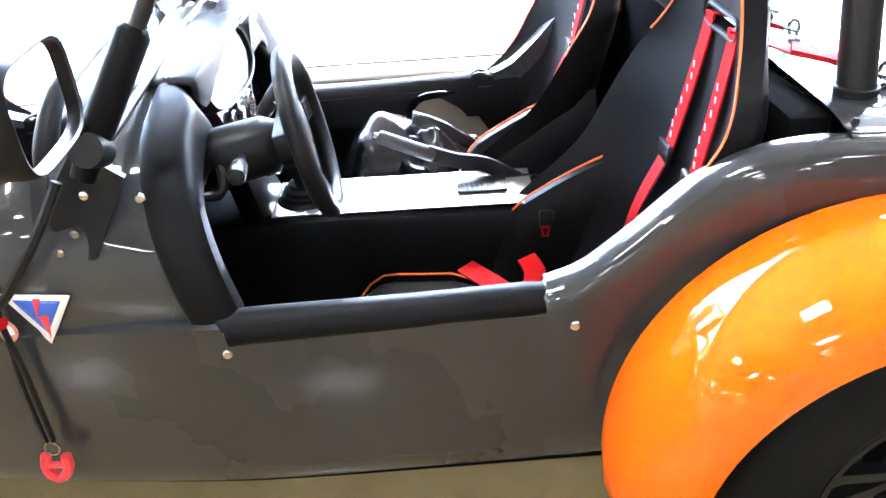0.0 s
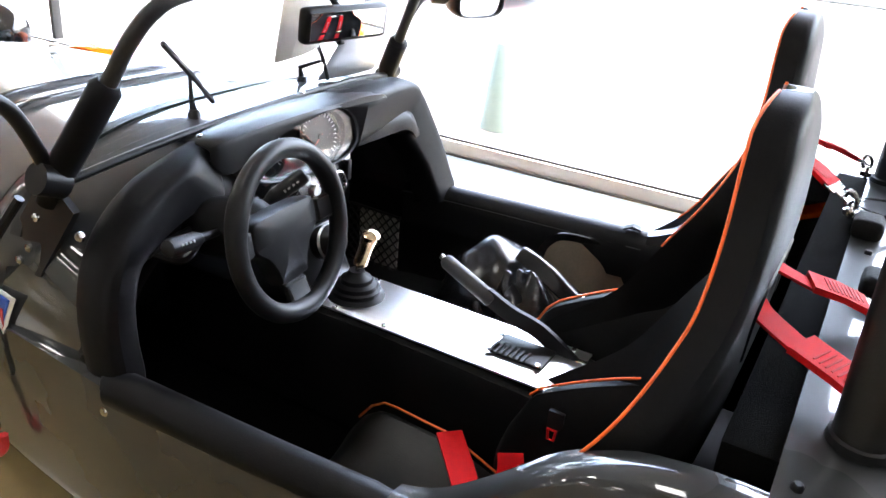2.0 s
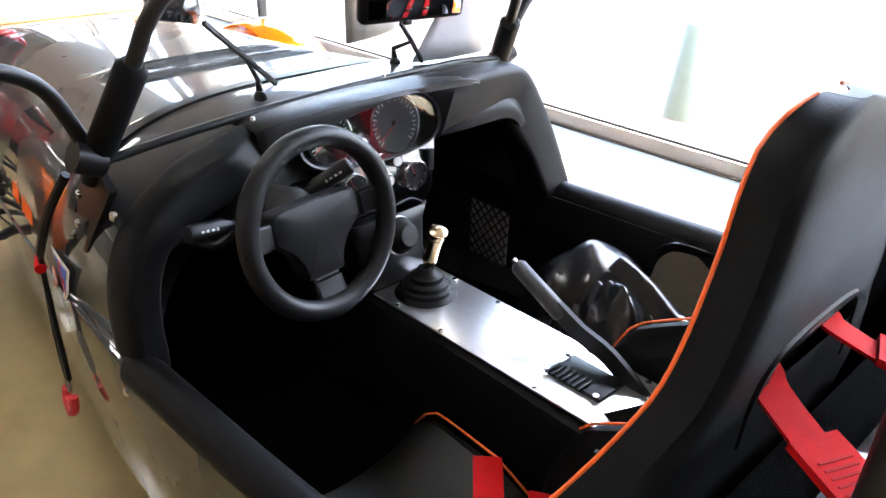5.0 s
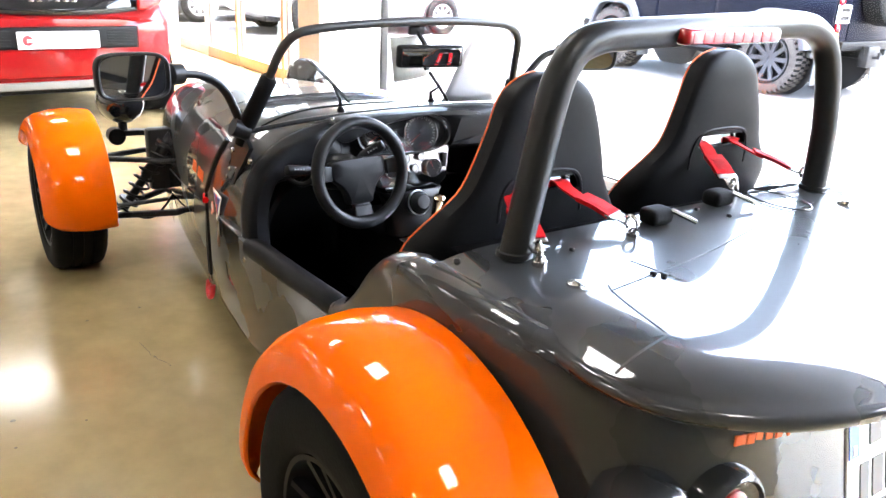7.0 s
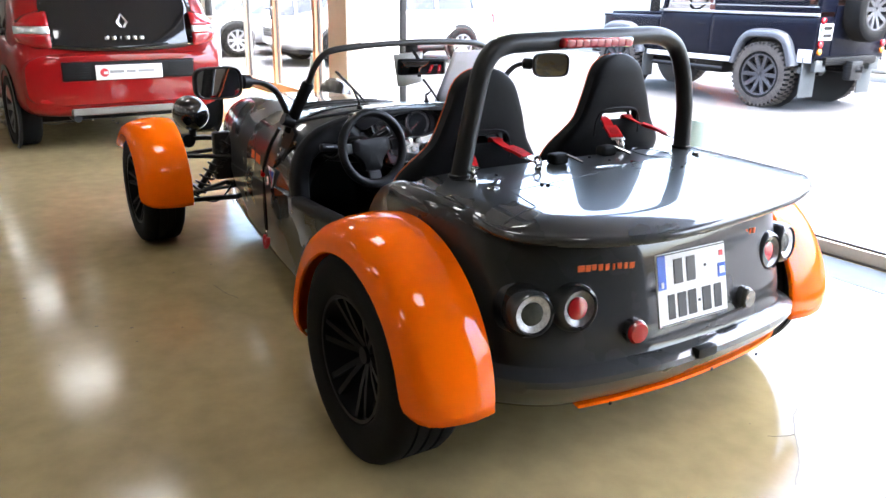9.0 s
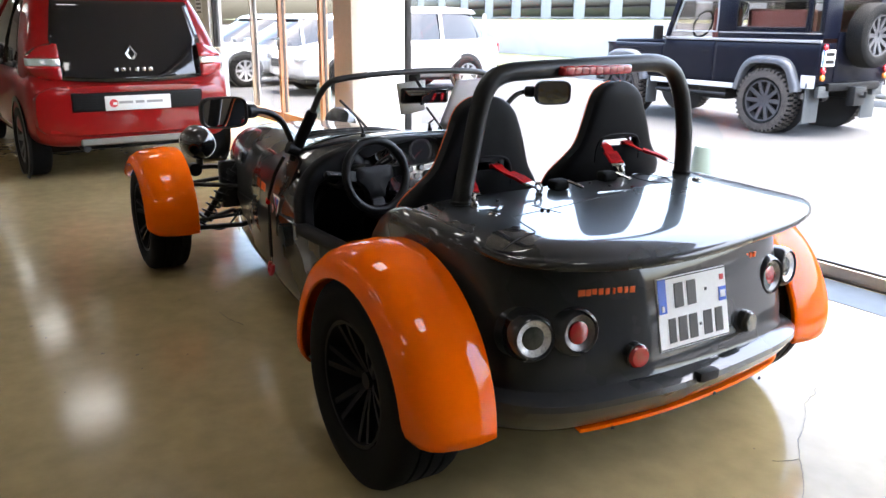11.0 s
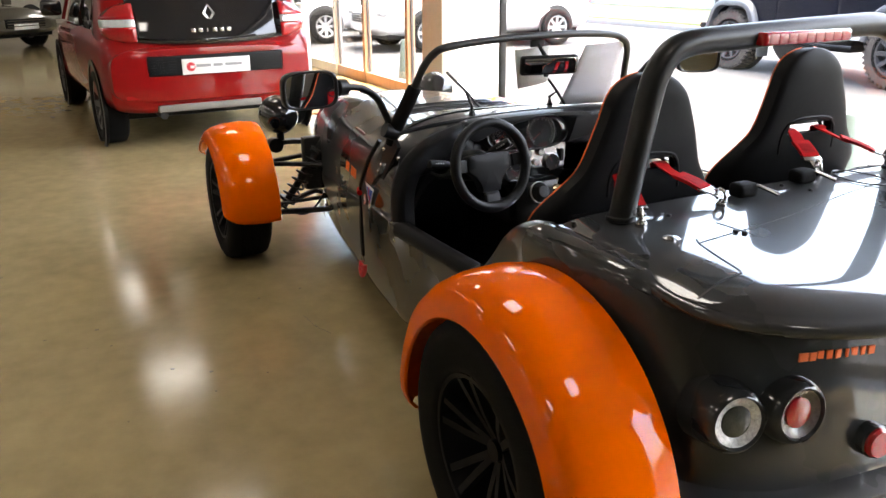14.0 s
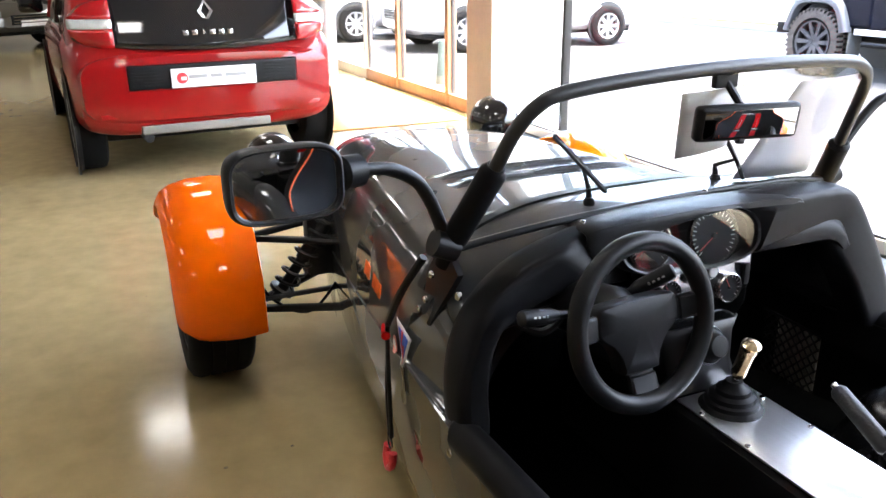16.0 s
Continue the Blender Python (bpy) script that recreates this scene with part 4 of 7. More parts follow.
    bm.faces.new([bm.verts.new(MM @ (q * 0.87 + Vector((0, 0, 0.005)))) for q in rim])
    part("glass", bm, M_MIRROR, dm, "mirror glass")

# wipers
for y0, tip, end in ((-0.212, (-1.185, -0.36, 0.957), (-1.24, -0.207, 0.826)), (0.137, (-1.22, 0.06, 0.905), (-1.28, 0.175, 0.80))):
    b0 = Vector((-1.285 if y0 < 0 else -1.322, y0, 0.784))
    wp = part("wiper", turned([(0.012, -0.01), (0.012, 0.012), (0.008, 0.02), (0, 0.021)], Matrix.Translation(b0), 14), M_PLASTIC, car, "black windscreen wiper")
    mid = Vector(tip).lerp(Vector(end), 0.55) + Vector((-0.006, 0, 0.004))
    part("arm", tubed([b0 + Z * 0.01, b0 + Vector((-0.005, 0.0, 0.04)), mid], [0.008, 0.005, 0.0035], 8), M_PLASTIC, wp)
    part("blade", ribbon(bmesh.new(), [Vector(tip), Vector(tip).lerp(Vector(end), 0.5) + Vector((0.004, 0, 0)), Vector(end)], 0.007, 0.007, (1, 0, 0.6)), M_PLASTIC, wp)
for y in (-0.09, 0.03):
    part("washer_jet", tubed([(-1.3, y, 0.775), (-1.3, y, 0.793)], [0.006, 0.005], 10), M_PLASTIC, car)
for y in (-0.35, -0.25, 0.25, 0.33):
    part("rivet", turned([(0.005, 0), (0.004, 0.003), (0, 0.003)], Matrix.Translation((-1.325, y, 0.755 + 0.03 * (0.4 - abs(y)))), 8), M_CHROME, car)

# rear-view mirror, with a white paper and a lilac sheet behind the glass
RV = facing((-1.085, -0.03, 0.972), (1, -0.16, -0.1))
mr = part("rear_view_mirror", boxed(RV.translation, (0.205, 0.064, 0.026), 0.0125, 3, RV.to_3x3()), M_PLASTIC, car, "black framed rear-view mirror")
part("glass", boxed(RV @ Vector((0, 0, 0.0122)), (0.184, 0.048, 0.003), 0.001, 2, RV.to_3x3()), M_MIRROR, mr)
M_PAPER = material("white_paper", (0.72, 0.71, 0.68), 0.8, 0, 0, 0.05, 9)
M_LILAC = material("pale_lilac_surface", (0.66, 0.66, 0.72), 0.8, 0, 0, 0.05, 9)
for nm, mat, q in (("paper_sheet", M_PAPER, ((-1.135, -0.135, 1.02), (-1.22, -0.067, 0.88), (-1.2, 0.04, 0.9), (-1.13, 0.0, 1.03))), ("lilac_sheet", M_LILAC, ((-1.16, 0.17, 1.02), (-1.3, 0.163, 0.795), (-1.3, 0.38, 0.79), (-1.15, 0.33, 1.03)))):
    bm = bmesh.new()
    q = [Vector(p) for p in q]
    loft(bm, [[q[0].lerp(q[3], u).lerp(q[1].lerp(q[2], u), v) + Vector((0.008 * math.sin(math.pi * u), 0, 0)) for u in np.linspace(0, 1, 9)] for v in np.linspace(0, 1, 5)])
    thick(part(nm, bm, mat, car, "thin pale sheet behind the windscreen"), 0.0006)
part("stem", tubed([(-1.093, -0.04, 1.0), (-1.118, -0.056, 1.04)], 0.007, 8), M_PLASTIC, mr)
part("foot", boxed((-1.118, -0.058, 1.045), (0.014, 0.05, 0.034), 0.004), M_PLASTIC, mr)
part("tab", boxed((-1.085, -0.04, 0.938), (0.012, 0.014, 0.01), 0.003), M_PLASTIC, mr)

# roll bar
bar = [Vector((-0.128, -0.474, 0.69)), Vector((-0.128, -0.47, 0.75))] + smooth_line([(-0.13, -0.442, 0.88), (-0.132, -0.412, 1.015), (-0.133, -0.392, 1.07), (-0.134, -0.36, 1.106), (-0.135, -0.31, 1.122), (-0.136, -0.25, 1.126)], 5) + [Vector((-0.142, 0, 1.134))]
bar = bar + smooth_line([(-0.148, 0.25, 1.14), (-0.15, 0.315, 1.134), (-0.151, 0.372, 1.11), (-0.152, 0.41, 1.065), (-0.153, 0.438, 1.0), (-0.154, 0.462, 0.9)], 5) + [Vector((-0.155, 0.468, 0.8)), Vector((-0.155, 0.468, 0.69))]
part("roll_bar", tubed(bar, 0.028, 16), material("satin_black_padding", (0.008, 0.008, 0.008), 0.36, 0, 0, 0.2, 9, 0.08, 300, spec=0.3), car, "black padded tubular roll bar")
for side in (-1, 1):
    part("bar_collar", turned([(0.028, -0.006), (0.033, -0.004), (0.032, 0.004), (0.028, 0.006)], Matrix.Translation((-0.128, -0.469, 0.764) if side < 0 else (-0.155, 0.468, 0.764)), 20), M_PLASTIC, car)
br = part("brake_light", boxed((-0.108, -0.004, 1.124), (0.034, 0.28, 0.03), 0.012, 3), M_REDLENS, car, "red high-level brake light strip")
for k in range(9):
    part("led", boxed((-0.0912, -0.116 + 0.028 * k, 1.124), (0.002, 0.022, 0.02), 0.0008), M_REDLENS, br)

# rear deck
DECK_Z = curve([(-0.3, 0.766), (-0.19, 0.762), (0.0, 0.758), (0.2, 0.754), (0.35, 0.75), (0.48, 0.746)])


def ease(v):
    v = min(1.0, max(0.0, v))
    return v * v * (3 - 2 * v)


def deck_edge(u):
    return 0.12 + 0.335 * max(0.0, 1 - abs(u) ** 2.6) ** (1 / 2.6) - 0.05 * 0.57 * u


def deck_z(x, y):
    """The deck: flat, with a broad roll down to its rear near corner."""
    u = max(-1.0, min(1.0, y / 0.575))
    d = min(max(0.0, deck_edge(u) - x), 0.575 - abs(y) if x > 0.0 else 1.0)
    roll = max(0.0, 1 - max(0.0, d) / 0.12) ** 2
    return DECK_Z(x) - 0.012 * abs(u) ** 12 - 0.004 * u * u - 0.024 * roll * ease((0.42 - y) / 0.75) * ease((x + 0.02) / 0.2)


bm = bmesh.new()
rows = []
for r in list(np.linspace(0, 0.6, 13)) + list(np.linspace(0.63, 1, 17)):
    row = []
    for s in np.linspace(-1, 1, 61):
        u = math.sin(math.pi / 2 * s)
        x = -0.19 + (deck_edge(u) + 0.19) * r
        w = 0.575 + 0.012 * min(1, max(0, (0.08 - x) / 0.25))
        row.append(Vector((x, w * u, deck_z(x, w * u))))
    rows.append(row)
loft(bm, rows)
border = [r[0] for r in rows] + rows[-1][1:-1] + [r[-1] for r in rows[::-1]]
rim = []
for k, p in enumerate(border):
    t = border[min(k + 1, len(border) - 1)] - border[max(k - 1, 0)]
    out = Vector((t.y, -t.x, 0)).normalized()
    rim.append([p + out * a - Z * b for a, b in ((0, 0), (0.006, 0.0012), (0.011, 0.005), (0.014, 0.011), (0.0135, 0.018), (0.009, 0.025), (0.0, 0.029), (-0.02, 0.03))])
loft(bm, rim)
bmesh.ops.remove_doubles(bm, verts=bm.verts, dist=0.00002)
dk = part("rear_deck", bm, M_GREY, car, "glossy graphite rear deck with a ducktail lip")


def deck_point(x, y, up=0.0):
    return Vector((x, y, deck_z(x, y) + up))


# panel joints on the deck: fuel flap, lid seam
for k, line in enumerate((((0.04, -0.41), (0.065, -0.424), (0.13, -0.442), (0.195, -0.456), (0.208, -0.463), (0.212, -0.475), (0.214, -0.565)), ((-0.018, -0.3), (0.096, -0.283)), ((0.06, -0.424), (0.022, -0.15), (-0.05, 0.155), (-0.085, 0.36)))):
    pts = smooth_line([deck_point(a, b, 0.0005) for a, b in line], 8)
    pts = [deck_point(p.x, p.y, 0.0005) for p in pts]
    part("panel_joint", ribbon(bmesh.new(), pts, 0.004 if k != 2 else 0.0025, 0.001), M_JOINT, dk)
ring = [deck_point(-0.125 + 0.075 * math.cos(a), 0.29 + 0.05 * math.sin(a), 0.003) for a in np.linspace(0, 2 * math.pi, 32, endpoint=False)]
part("filler_ring", tubed(ring, 0.002, 8, True), M_GREY, dk)
for x, y in ((0.015, -0.459), (-0.049, 0.421)):
    ct = part("deck_catch", turned([(0.014, -0.002), (0.014, 0.004), (0.008, 0.008), (0, 0.009)], Matrix.Translation(deck_point(x, y)), 16), M_CHROME, dk, "bright quick-release deck catch")
    part("tongue", ribbon(bmesh.new(), [deck_point(x - 0.008, y, 0.005), deck_point(x + 0.01, y + 0.003, 0.009), deck_point(x + 0.024, y + 0.006, 0.005)], 0.012, 0.003), M_CHROME, ct)
for x, y in ((-0.17, -0.56), (-0.1, -0.36), (0.045, -0.31), (0.06, -0.3), (-0.1, 0.08), (-0.16, 0.05)):
    part("rivet", turned([(0.006, -0.001), (0.006, 0.003), (0.004, 0.006), (0, 0.006)], Matrix.Translation(deck_point(x, y)), 10), M_PLASTIC, dk)

# rear body shell
outline = [(-0.6, -0.5925), (-0.5, -0.595), (-0.4, -0.604), (-0.28, -0.622), (-0.15, -0.63), (0.0, -0.624), (0.12, -0.606), (0.2, -0.577), (0.27, -0.52), (0.318, -0.44), (0.345, -0.32), (0.362, -0.15), (0.362, 0), (0.352, 0.15), (0.33, 0.32), (0.3, 0.44), (0.255, 0.515), (0.18, 0.565), (0.1, 0.59), (0.0, 0.602), (-0.2, 0.6), (-0.4, 0.58), (-0.6, 0.55)]
outline = smooth_line([(a, b, 0) for a, b in outline], 6)
HAUNCH = curve([(-0.62, 0.495), (-0.55, 0.52), (-0.48, 0.58), (-0.4, 0.662), (-0.33, 0.705), (-0.25, 0.725), (-0.15, 0.728), (0.0, 0.726), (0.12, 0.715), (0.2, 0.695), (0.28, 0.672), (0.36, 0.662)])
bm = bmesh.new()
rows = []
for p, t, s, u in frames_along(outline):
    out = Vector((t.y, -t.x, 0)).normalized()
    w = min(1, max(0, (p.x - 0.05) / 0.24))
    w = w * w * (3 - 2 * w)
    top = HAUNCH(p.x)
    up = 0.014 * (1 - w)
    prof = [(0.20 + 0.02 * w, -0.06), (0.205 + 0.02 * w, -0.02), (0.23 + 0.02 * w, 0.012 * w), (0.27 + 0.02 * w, 0.04 * w), (0.305 + 0.01 * w, 0.056 * w), (0.332, 0.054 * w), (0.345, 0.036 * w), (0.352, 0.01 * w), (0.37, 0.001 * w), (0.405, 0)]
    prof += [(0.405 + (top - 0.405) * k / 8, -0.058 * w * (k / 8)) for k in range(1, 8)]
    prof += [(top - 0.004, -0.06 * w - 0.004), (top + 0.35 * up, -0.06 * w - 0.012), (top + 0.75 * up, -0.06 * w - 0.024), (top + up, -0.06 * w - 0.038), (top + up - 0.004, -0.062 - 0.06 * w), (top + up - 0.06, -0.07 - 0.06 * w)]
    tuck = 0.02 * min(1, max(0, (-0.2 - p.x) / 0.35))
    rows.append([p + out * (b - tuck * min(1, max(0, (0.475 - z) / 0.28)) ** 2) + Z * (z - 3.2 * tuck * min(1, max(0, (0.3 - z) / 0.1))) for z, b in prof])
loft(bm, rows)
part("rear_body", bm, M_GREY, car, "glossy graphite rear body with a bumper ledge")
bm = bmesh.new()
def tail_x(y, z):
    """The x of the tail's face at a place."""
    p = min((q for q in outline if q.x > 0.15), key=lambda q: abs(q.y - y))
    w = min(1, max(0, (p.x - 0.05) / 0.24))
    return p.x - 0.058 * w * w * (3 - 2 * w) * max(0, z - 0.405) / (HAUNCH(p.x) - 0.405)


def by_length(line, n):
    """n points at even steps along a line."""
    run = [0.0]
    for a, b in zip(line, line[1:]):
        run.append(run[-1] + (b - a).length)
    out = []
    for d in np.linspace(0, run[-1], n):
        k = max(0, min(len(line) - 2, int(np.searchsorted(run, d)) - 1))
        out.append(line[k].lerp(line[k + 1], (d - run[k]) / max(1e-6, run[k + 1] - run[k])))
    return out


feet = by_length([p for p in outline if p.x > 0.06], 61)
tips = by_length([r[5] for r in rim if r[5].x > 0.1], 61)
tail = []
for q, tip in zip(feet, tips):
    w = min(1, max(0, (q.x - 0.05) / 0.24))
    w = w * w * (3 - 2 * w)
    p0 = Vector((q.x - 0.066 * w, q.y * (1 - 0.05 * w), HAUNCH(q.x) - 0.012))
    tip = tip + Vector((-0.006, 0, 0.002))
    tail.append([p0.lerp(tip, f ** 1.35) + Z * (tip.z - p0.z) * (f ** 0.8 - f ** 1.35) for f in np.linspace(0, 1, 9)])
loft(bm, tail)
fl = part("tail_flare", bm, M_GREY, car, "glossy concave flare under the ducktail lip")
seam = [tail[k][6] for k in range(3, 19)] + [tail[19][5], tail[20][4], tail[22][4], tail[23][5]] + [tail[k][7] for k in range(25, 56)]
part("panel_joint", tubed(smooth_line(seam, 2), 0.0026, 6), M_JOINT, fl)
lip = [Vector((p.x - 0.01, p.y, 0.23)) for p in outline if p.x > 0.27 and p.y > -0.4]
part("lower_strip", ribbon(bmesh.new(), lip, 0.036, 0.01), M_ORANGE, car, "orange strip under the rear bumper")
for y in (-0.3, -0.1, 0.1, 0.3):
    part("rivet", turned([(0.006, 0), (0.004, 0.003), (0, 0.003)], facing((0.366, y, 0.228), (1, 0, 0)), 8), M_PLASTIC, car)
part("tow_eye_cover", boxed((0.418, -0.01, 0.335), (0.03, 0.075, 0.03), 0.008), M_PLASTIC, car, "black towing eye cover")

# mudguards
def mudguard(cx, cz, r, y_in, y_out, a0, a1, side, name, label, lip=0.07):
    """An arched guard: angles in degrees from the tail, over the top."""
    bm = bmesh.new()
    w = y_out - y_in
    sec = [(0.0, r - 0.012), (0.004, r - 0.003), (0.012, r), (0.3 * w, r + 0.008), (0.6 * w, r + 0.004), (0.8 * w, r - 0.008), (0.92 * w, r - 0.026), (0.985 * w, r - 0.052), (w, r - lip + 0.006), (w - 0.006, r - lip)]
    rows = []
    n = 48
    for k in range(n + 1):
        a = radians(a0 + (a1 - a0) * k / n)
        e = min(k, n - k)
        pinch = (0.03, 0.012, 0.004, 0.001)[e] if e < 4 else 0
        rows.append([Vector((cx + math.cos(a) * q, side * (y_in + b - (pinch if b > 0.5 * w else 0)), cz + math.sin(a) * q)) for b, q in sec])
    loft(bm, rows)
    return thick(part(name, bm, M_ORANGE, car, label), 0.005)


for side in (-1, 1):
    mudguard(-0.105, 0.265, 0.412, 0.628 if side < 0 else 0.545, 0.86 if side < 0 else 0.785, 0, 186, side, "rear_wing", "bright orange rear wing over the wheel", 0.09)
    mudguard(-2.47 if side < 0 else -2.56, 0.285, 0.335, 0.70 if side < 0 else 0.5, 0.945 if side < 0 else 0.745, -8, 142, side, "front_wing", "bright orange front cycle wing")
    for y in ((0.74, 0.9) if side < 0 else (0.54, 0.7)):
        part("stay", tubed([(-2.47, side * (y - 0.04), 0.3), (-2.3, side * (y - 0.05), 0.42), (-2.25 if side < 0 else -2.34, side * y, 0.47)], 0.008, 6), M_STEEL, car)

# wheels
def wheel(x, y, r, width, side, rim_r):
    m = facing((x, side * y, r), (0, side, 0))
    h = width / 2
    e = part("wheel", turned([(0.0, h * 0.5), (0.024, h * 0.5), (0.026, h * 0.3), (0.06, h * 0.25), (0.065, -0.02), (0, -0.02)], m, 20), M_RIM, car, "black spoked wheel with a black tyre")
    prof = [(rim_r, -h * 0.9), (rim_r + 0.02, -h), (r - 0.03, -h * 1.02), (r - 0.008, -h * 0.9), (r, -h * 0.72)]
    for g0 in (-0.4, 0.0, 0.4):
        prof += [(r, h * (g0 - 0.05)), (r - 0.007, h * (g0 - 0.04)), (r - 0.007, h * (g0 + 0.04)), (r, h * (g0 + 0.05))]
    prof += [(r, h * 0.72), (r - 0.008, h * 0.9), (r - 0.03, h * 1.02), (r - 0.05, h * 1.04), (rim_r + 0.02, h), (rim_r + 0.006, h * 0.97), (rim_r, h * 0.9)]
    part("tyre", turned(prof, m, 64), M_RUBBER, e, "worn black road tyre")
    part("rim", turned([(rim_r, h * 0.93), (rim_r - 0.01, h * 0.92), (rim_r - 0.014, h * 0.7), (rim_r - 0.03, h * 0.3), (rim_r - 0.03, -h * 0.9), (rim_r, -h * 0.92)], m, 48), M_RIM, e, "black wheel rim")
    part("brake_disc", turned([(0.12, -0.02), (0.12, -0.01), (0.05, -0.005)], m, 32), M_STEEL, e)
    for k in range(12):
        q = m @ Matrix.Rotation(2 * math.pi * (k + 0.35 * (k % 2)) / 12, 4, "Z")
        part("spoke", ribbon(bmesh.new(), [q @ Vector((rad, 0, zz)) for rad, zz in ((0.03, h * 0.32), (rim_r * 0.5, h * 0.55), (rim_r - 0.012, h * 0.78))], 0.017, 0.02, m.to_3x3() @ Z), M_RIM, e)
    for k in range(4):
        q = m @ Matrix.Rotation(2 * math.pi * k / 4, 4, "Z")
        part("wheel_nut", turned([(0.009, 0), (0.008, 0.012), (0, 0.013)], q @ Matrix.Translation((0.045, 0, h * 0.3)), 6), M_CHROME, e)
    return e


for side in (-1, 1):
    wheel(-0.09, 0.75 if side < 0 else 0.675, 0.298, 0.205, side, 0.18)
    wheel(-2.47 if side < 0 else -2.56, 0.82 if side < 0 else 0.625, 0.275, 0.19, side, 0.18)

# front suspension
for side in (-1, 1):
    S = lambda x, y, z: Vector((x, -y, z)) if side < 0 else Vector((x - 0.08, y - 0.14, z))
    for nm, inner, outer, r in (("upper_arm", (S(-2.62, 0.34, 0.42), S(-2.28, 0.36, 0.42)), S(-2.45, 0.7, 0.43), 0.012), ("lower_arm", (S(-2.68, 0.33, 0.22), S(-2.2, 0.36, 0.235)), S(-2.45, 0.72, 0.19), 0.014)):
        for q in inner:
            part(nm, tubed([q, outer], r, 8), M_STEEL, car, "black tubular suspension arm")
    part("upright", tubed([S(-2.45, 0.7, 0.18), S(-2.46, 0.715, 0.3), S(-2.45, 0.7, 0.44)], [0.022, 0.035, 0.02], 10), M_STEEL, car)
    part("track_rod", tubed([S(-2.32, 0.32, 0.27), S(-2.36, 0.7, 0.25)], 0.009, 8), M_STEEL, car)
    a, b = S(-2.42, 0.62, 0.22), S(-2.36, 0.42, 0.52)
    dm = part("damper", tubed([a, a.lerp(b, 0.5)], 0.018, 10), M_STEEL, car, "black coil-over damper")
    part("damper_body", tubed([a.lerp(b, 0.45), b], 0.024, 10), M_STEEL, dm)
    fr = frames_along([a, b])
    _, tt, ss, uu = fr[0]
    coil = [a.lerp(b, 0.1 + 0.75 * k / 84) + 0.036 * (math.cos(2 * math.pi * k / 12) * ss + math.sin(2 * math.pi * k / 12) * uu) for k in range(85)]
    part("spring", tubed(coil, 0.006, 6), M_STEEL, dm, "black coil spring")
    for f in (0.09, 0.86):
        part("spring_seat", tubed([a.lerp(b, f), a.lerp(b, f + 0.03)], 0.042, 14), M_STEEL, dm)
    part("shock_tower", boxed(S(-2.4, 0.465, 0.42), (0.06, 0.1, 0.25), 0.014), M_STEEL, car)
    part("brake_hose", tubed(smooth_line([S(-2.3, 0.4, 0.36), S(-2.33, 0.52, 0.2), S(-2.38, 0.62, 0.22), S(-2.42, 0.68, 0.3)], 6), 0.005, 6), M_PLASTIC, car)
    # head lamp pod on its bracket
    c = Vector((-2.75, -0.523, 0.595)) if side < 0 else Vector((-2.88, 0.41, 0.64))
    hp = part("headlamp_pod", turned([(0, 0.11), (0.035, 0.104), (0.065, 0.085), (0.085, 0.05), (0.093, 0.0), (0.093, -0.03), (0.086, -0.036), (0.08, -0.03)], facing(c, (1, 0, 0)), 32), M_GLOSSBLACK, car, "gloss black round headlamp pod")
    part("lens", turned([(0.082, -0.03), (0.06, -0.045), (0, -0.05)], facing(c, (1, 0, 0)), 28), M_CLEARLENS, hp)
    part("chrome_rim", turned([(0.094, -0.025), (0.097, -0.035), (0.083, -0.04)], facing(c, (1, 0, 0)), 32), M_CHROME, hp)
    part("pod_stem", tubed([c + Vector((0, 0, -0.09)), c + Vector((0, 0, -0.13))], 0.02, 10), M_STEEL, hp)
    part("lamp_bracket", ribbon(bmesh.new(), [Vector((c.x, side * (abs(c.y) + 0.02), c.z - 0.135)), Vector((c.x, c.y - side * 0.06, c.z - 0.135)), Vector((c.x + 0.02, c.y - side * 0.2, c.z - 0.15))], 0.05, 0.022), M_STEEL, car)
    part("front_indicator", tubed([c + Vector((0.06, side * 0.04, -0.14)), c + Vector((0, side * 0.04, -0.14)), c + Vector((-0.02, side * 0.04, -0.14))], [0.036, 0.034, 0.026], 16), M_PLASTIC, car, "black front indicator housing")

# side details
def flank(x, z, out=0.002):
    return Vector((x, -upper_at(x, z) - out, z))


def upper_at(x, z):
    row = upper_section(x, 96)
    if z <= ZS_FRONT(x):
        return W_FRONT(x)
    half = row[:49]
    for a, b in zip(half, half[1:]):
        if a.z <= z <= b.z:
            f = (z - a.z) / max(1e-6, b.z - a.z)
            return -(a.y + (b.y - a.y) * f)
    return 0.0


def sticker(name, corners, mat, parent, out, label=""):
    """A thin patch laid on the flank; corners in x, z."""
    bm = bmesh.new()
    n = 8
    a, b, c = [Vector((p[0], 0, p[1])) for p in corners]
    vs = {}
    for i in range(n + 1):
        for j in range(n + 1 - i):
            q = a + (b - a) * i / n + (c - a) * j / n
            vs[i, j] = bm.verts.new(flank(q.x, q.z, out))
    for i in range(n):
        for j in range(n - i):
            bm.faces.new((vs[i, j], vs[i + 1, j], vs[i, j + 1]))
            if i + j < n - 1:
                bm.faces.new((vs[i + 1, j], vs[i + 1, j + 1], vs[i, j + 1]))
    return thick(part(name, bm, mat, parent, label), 0.0008)


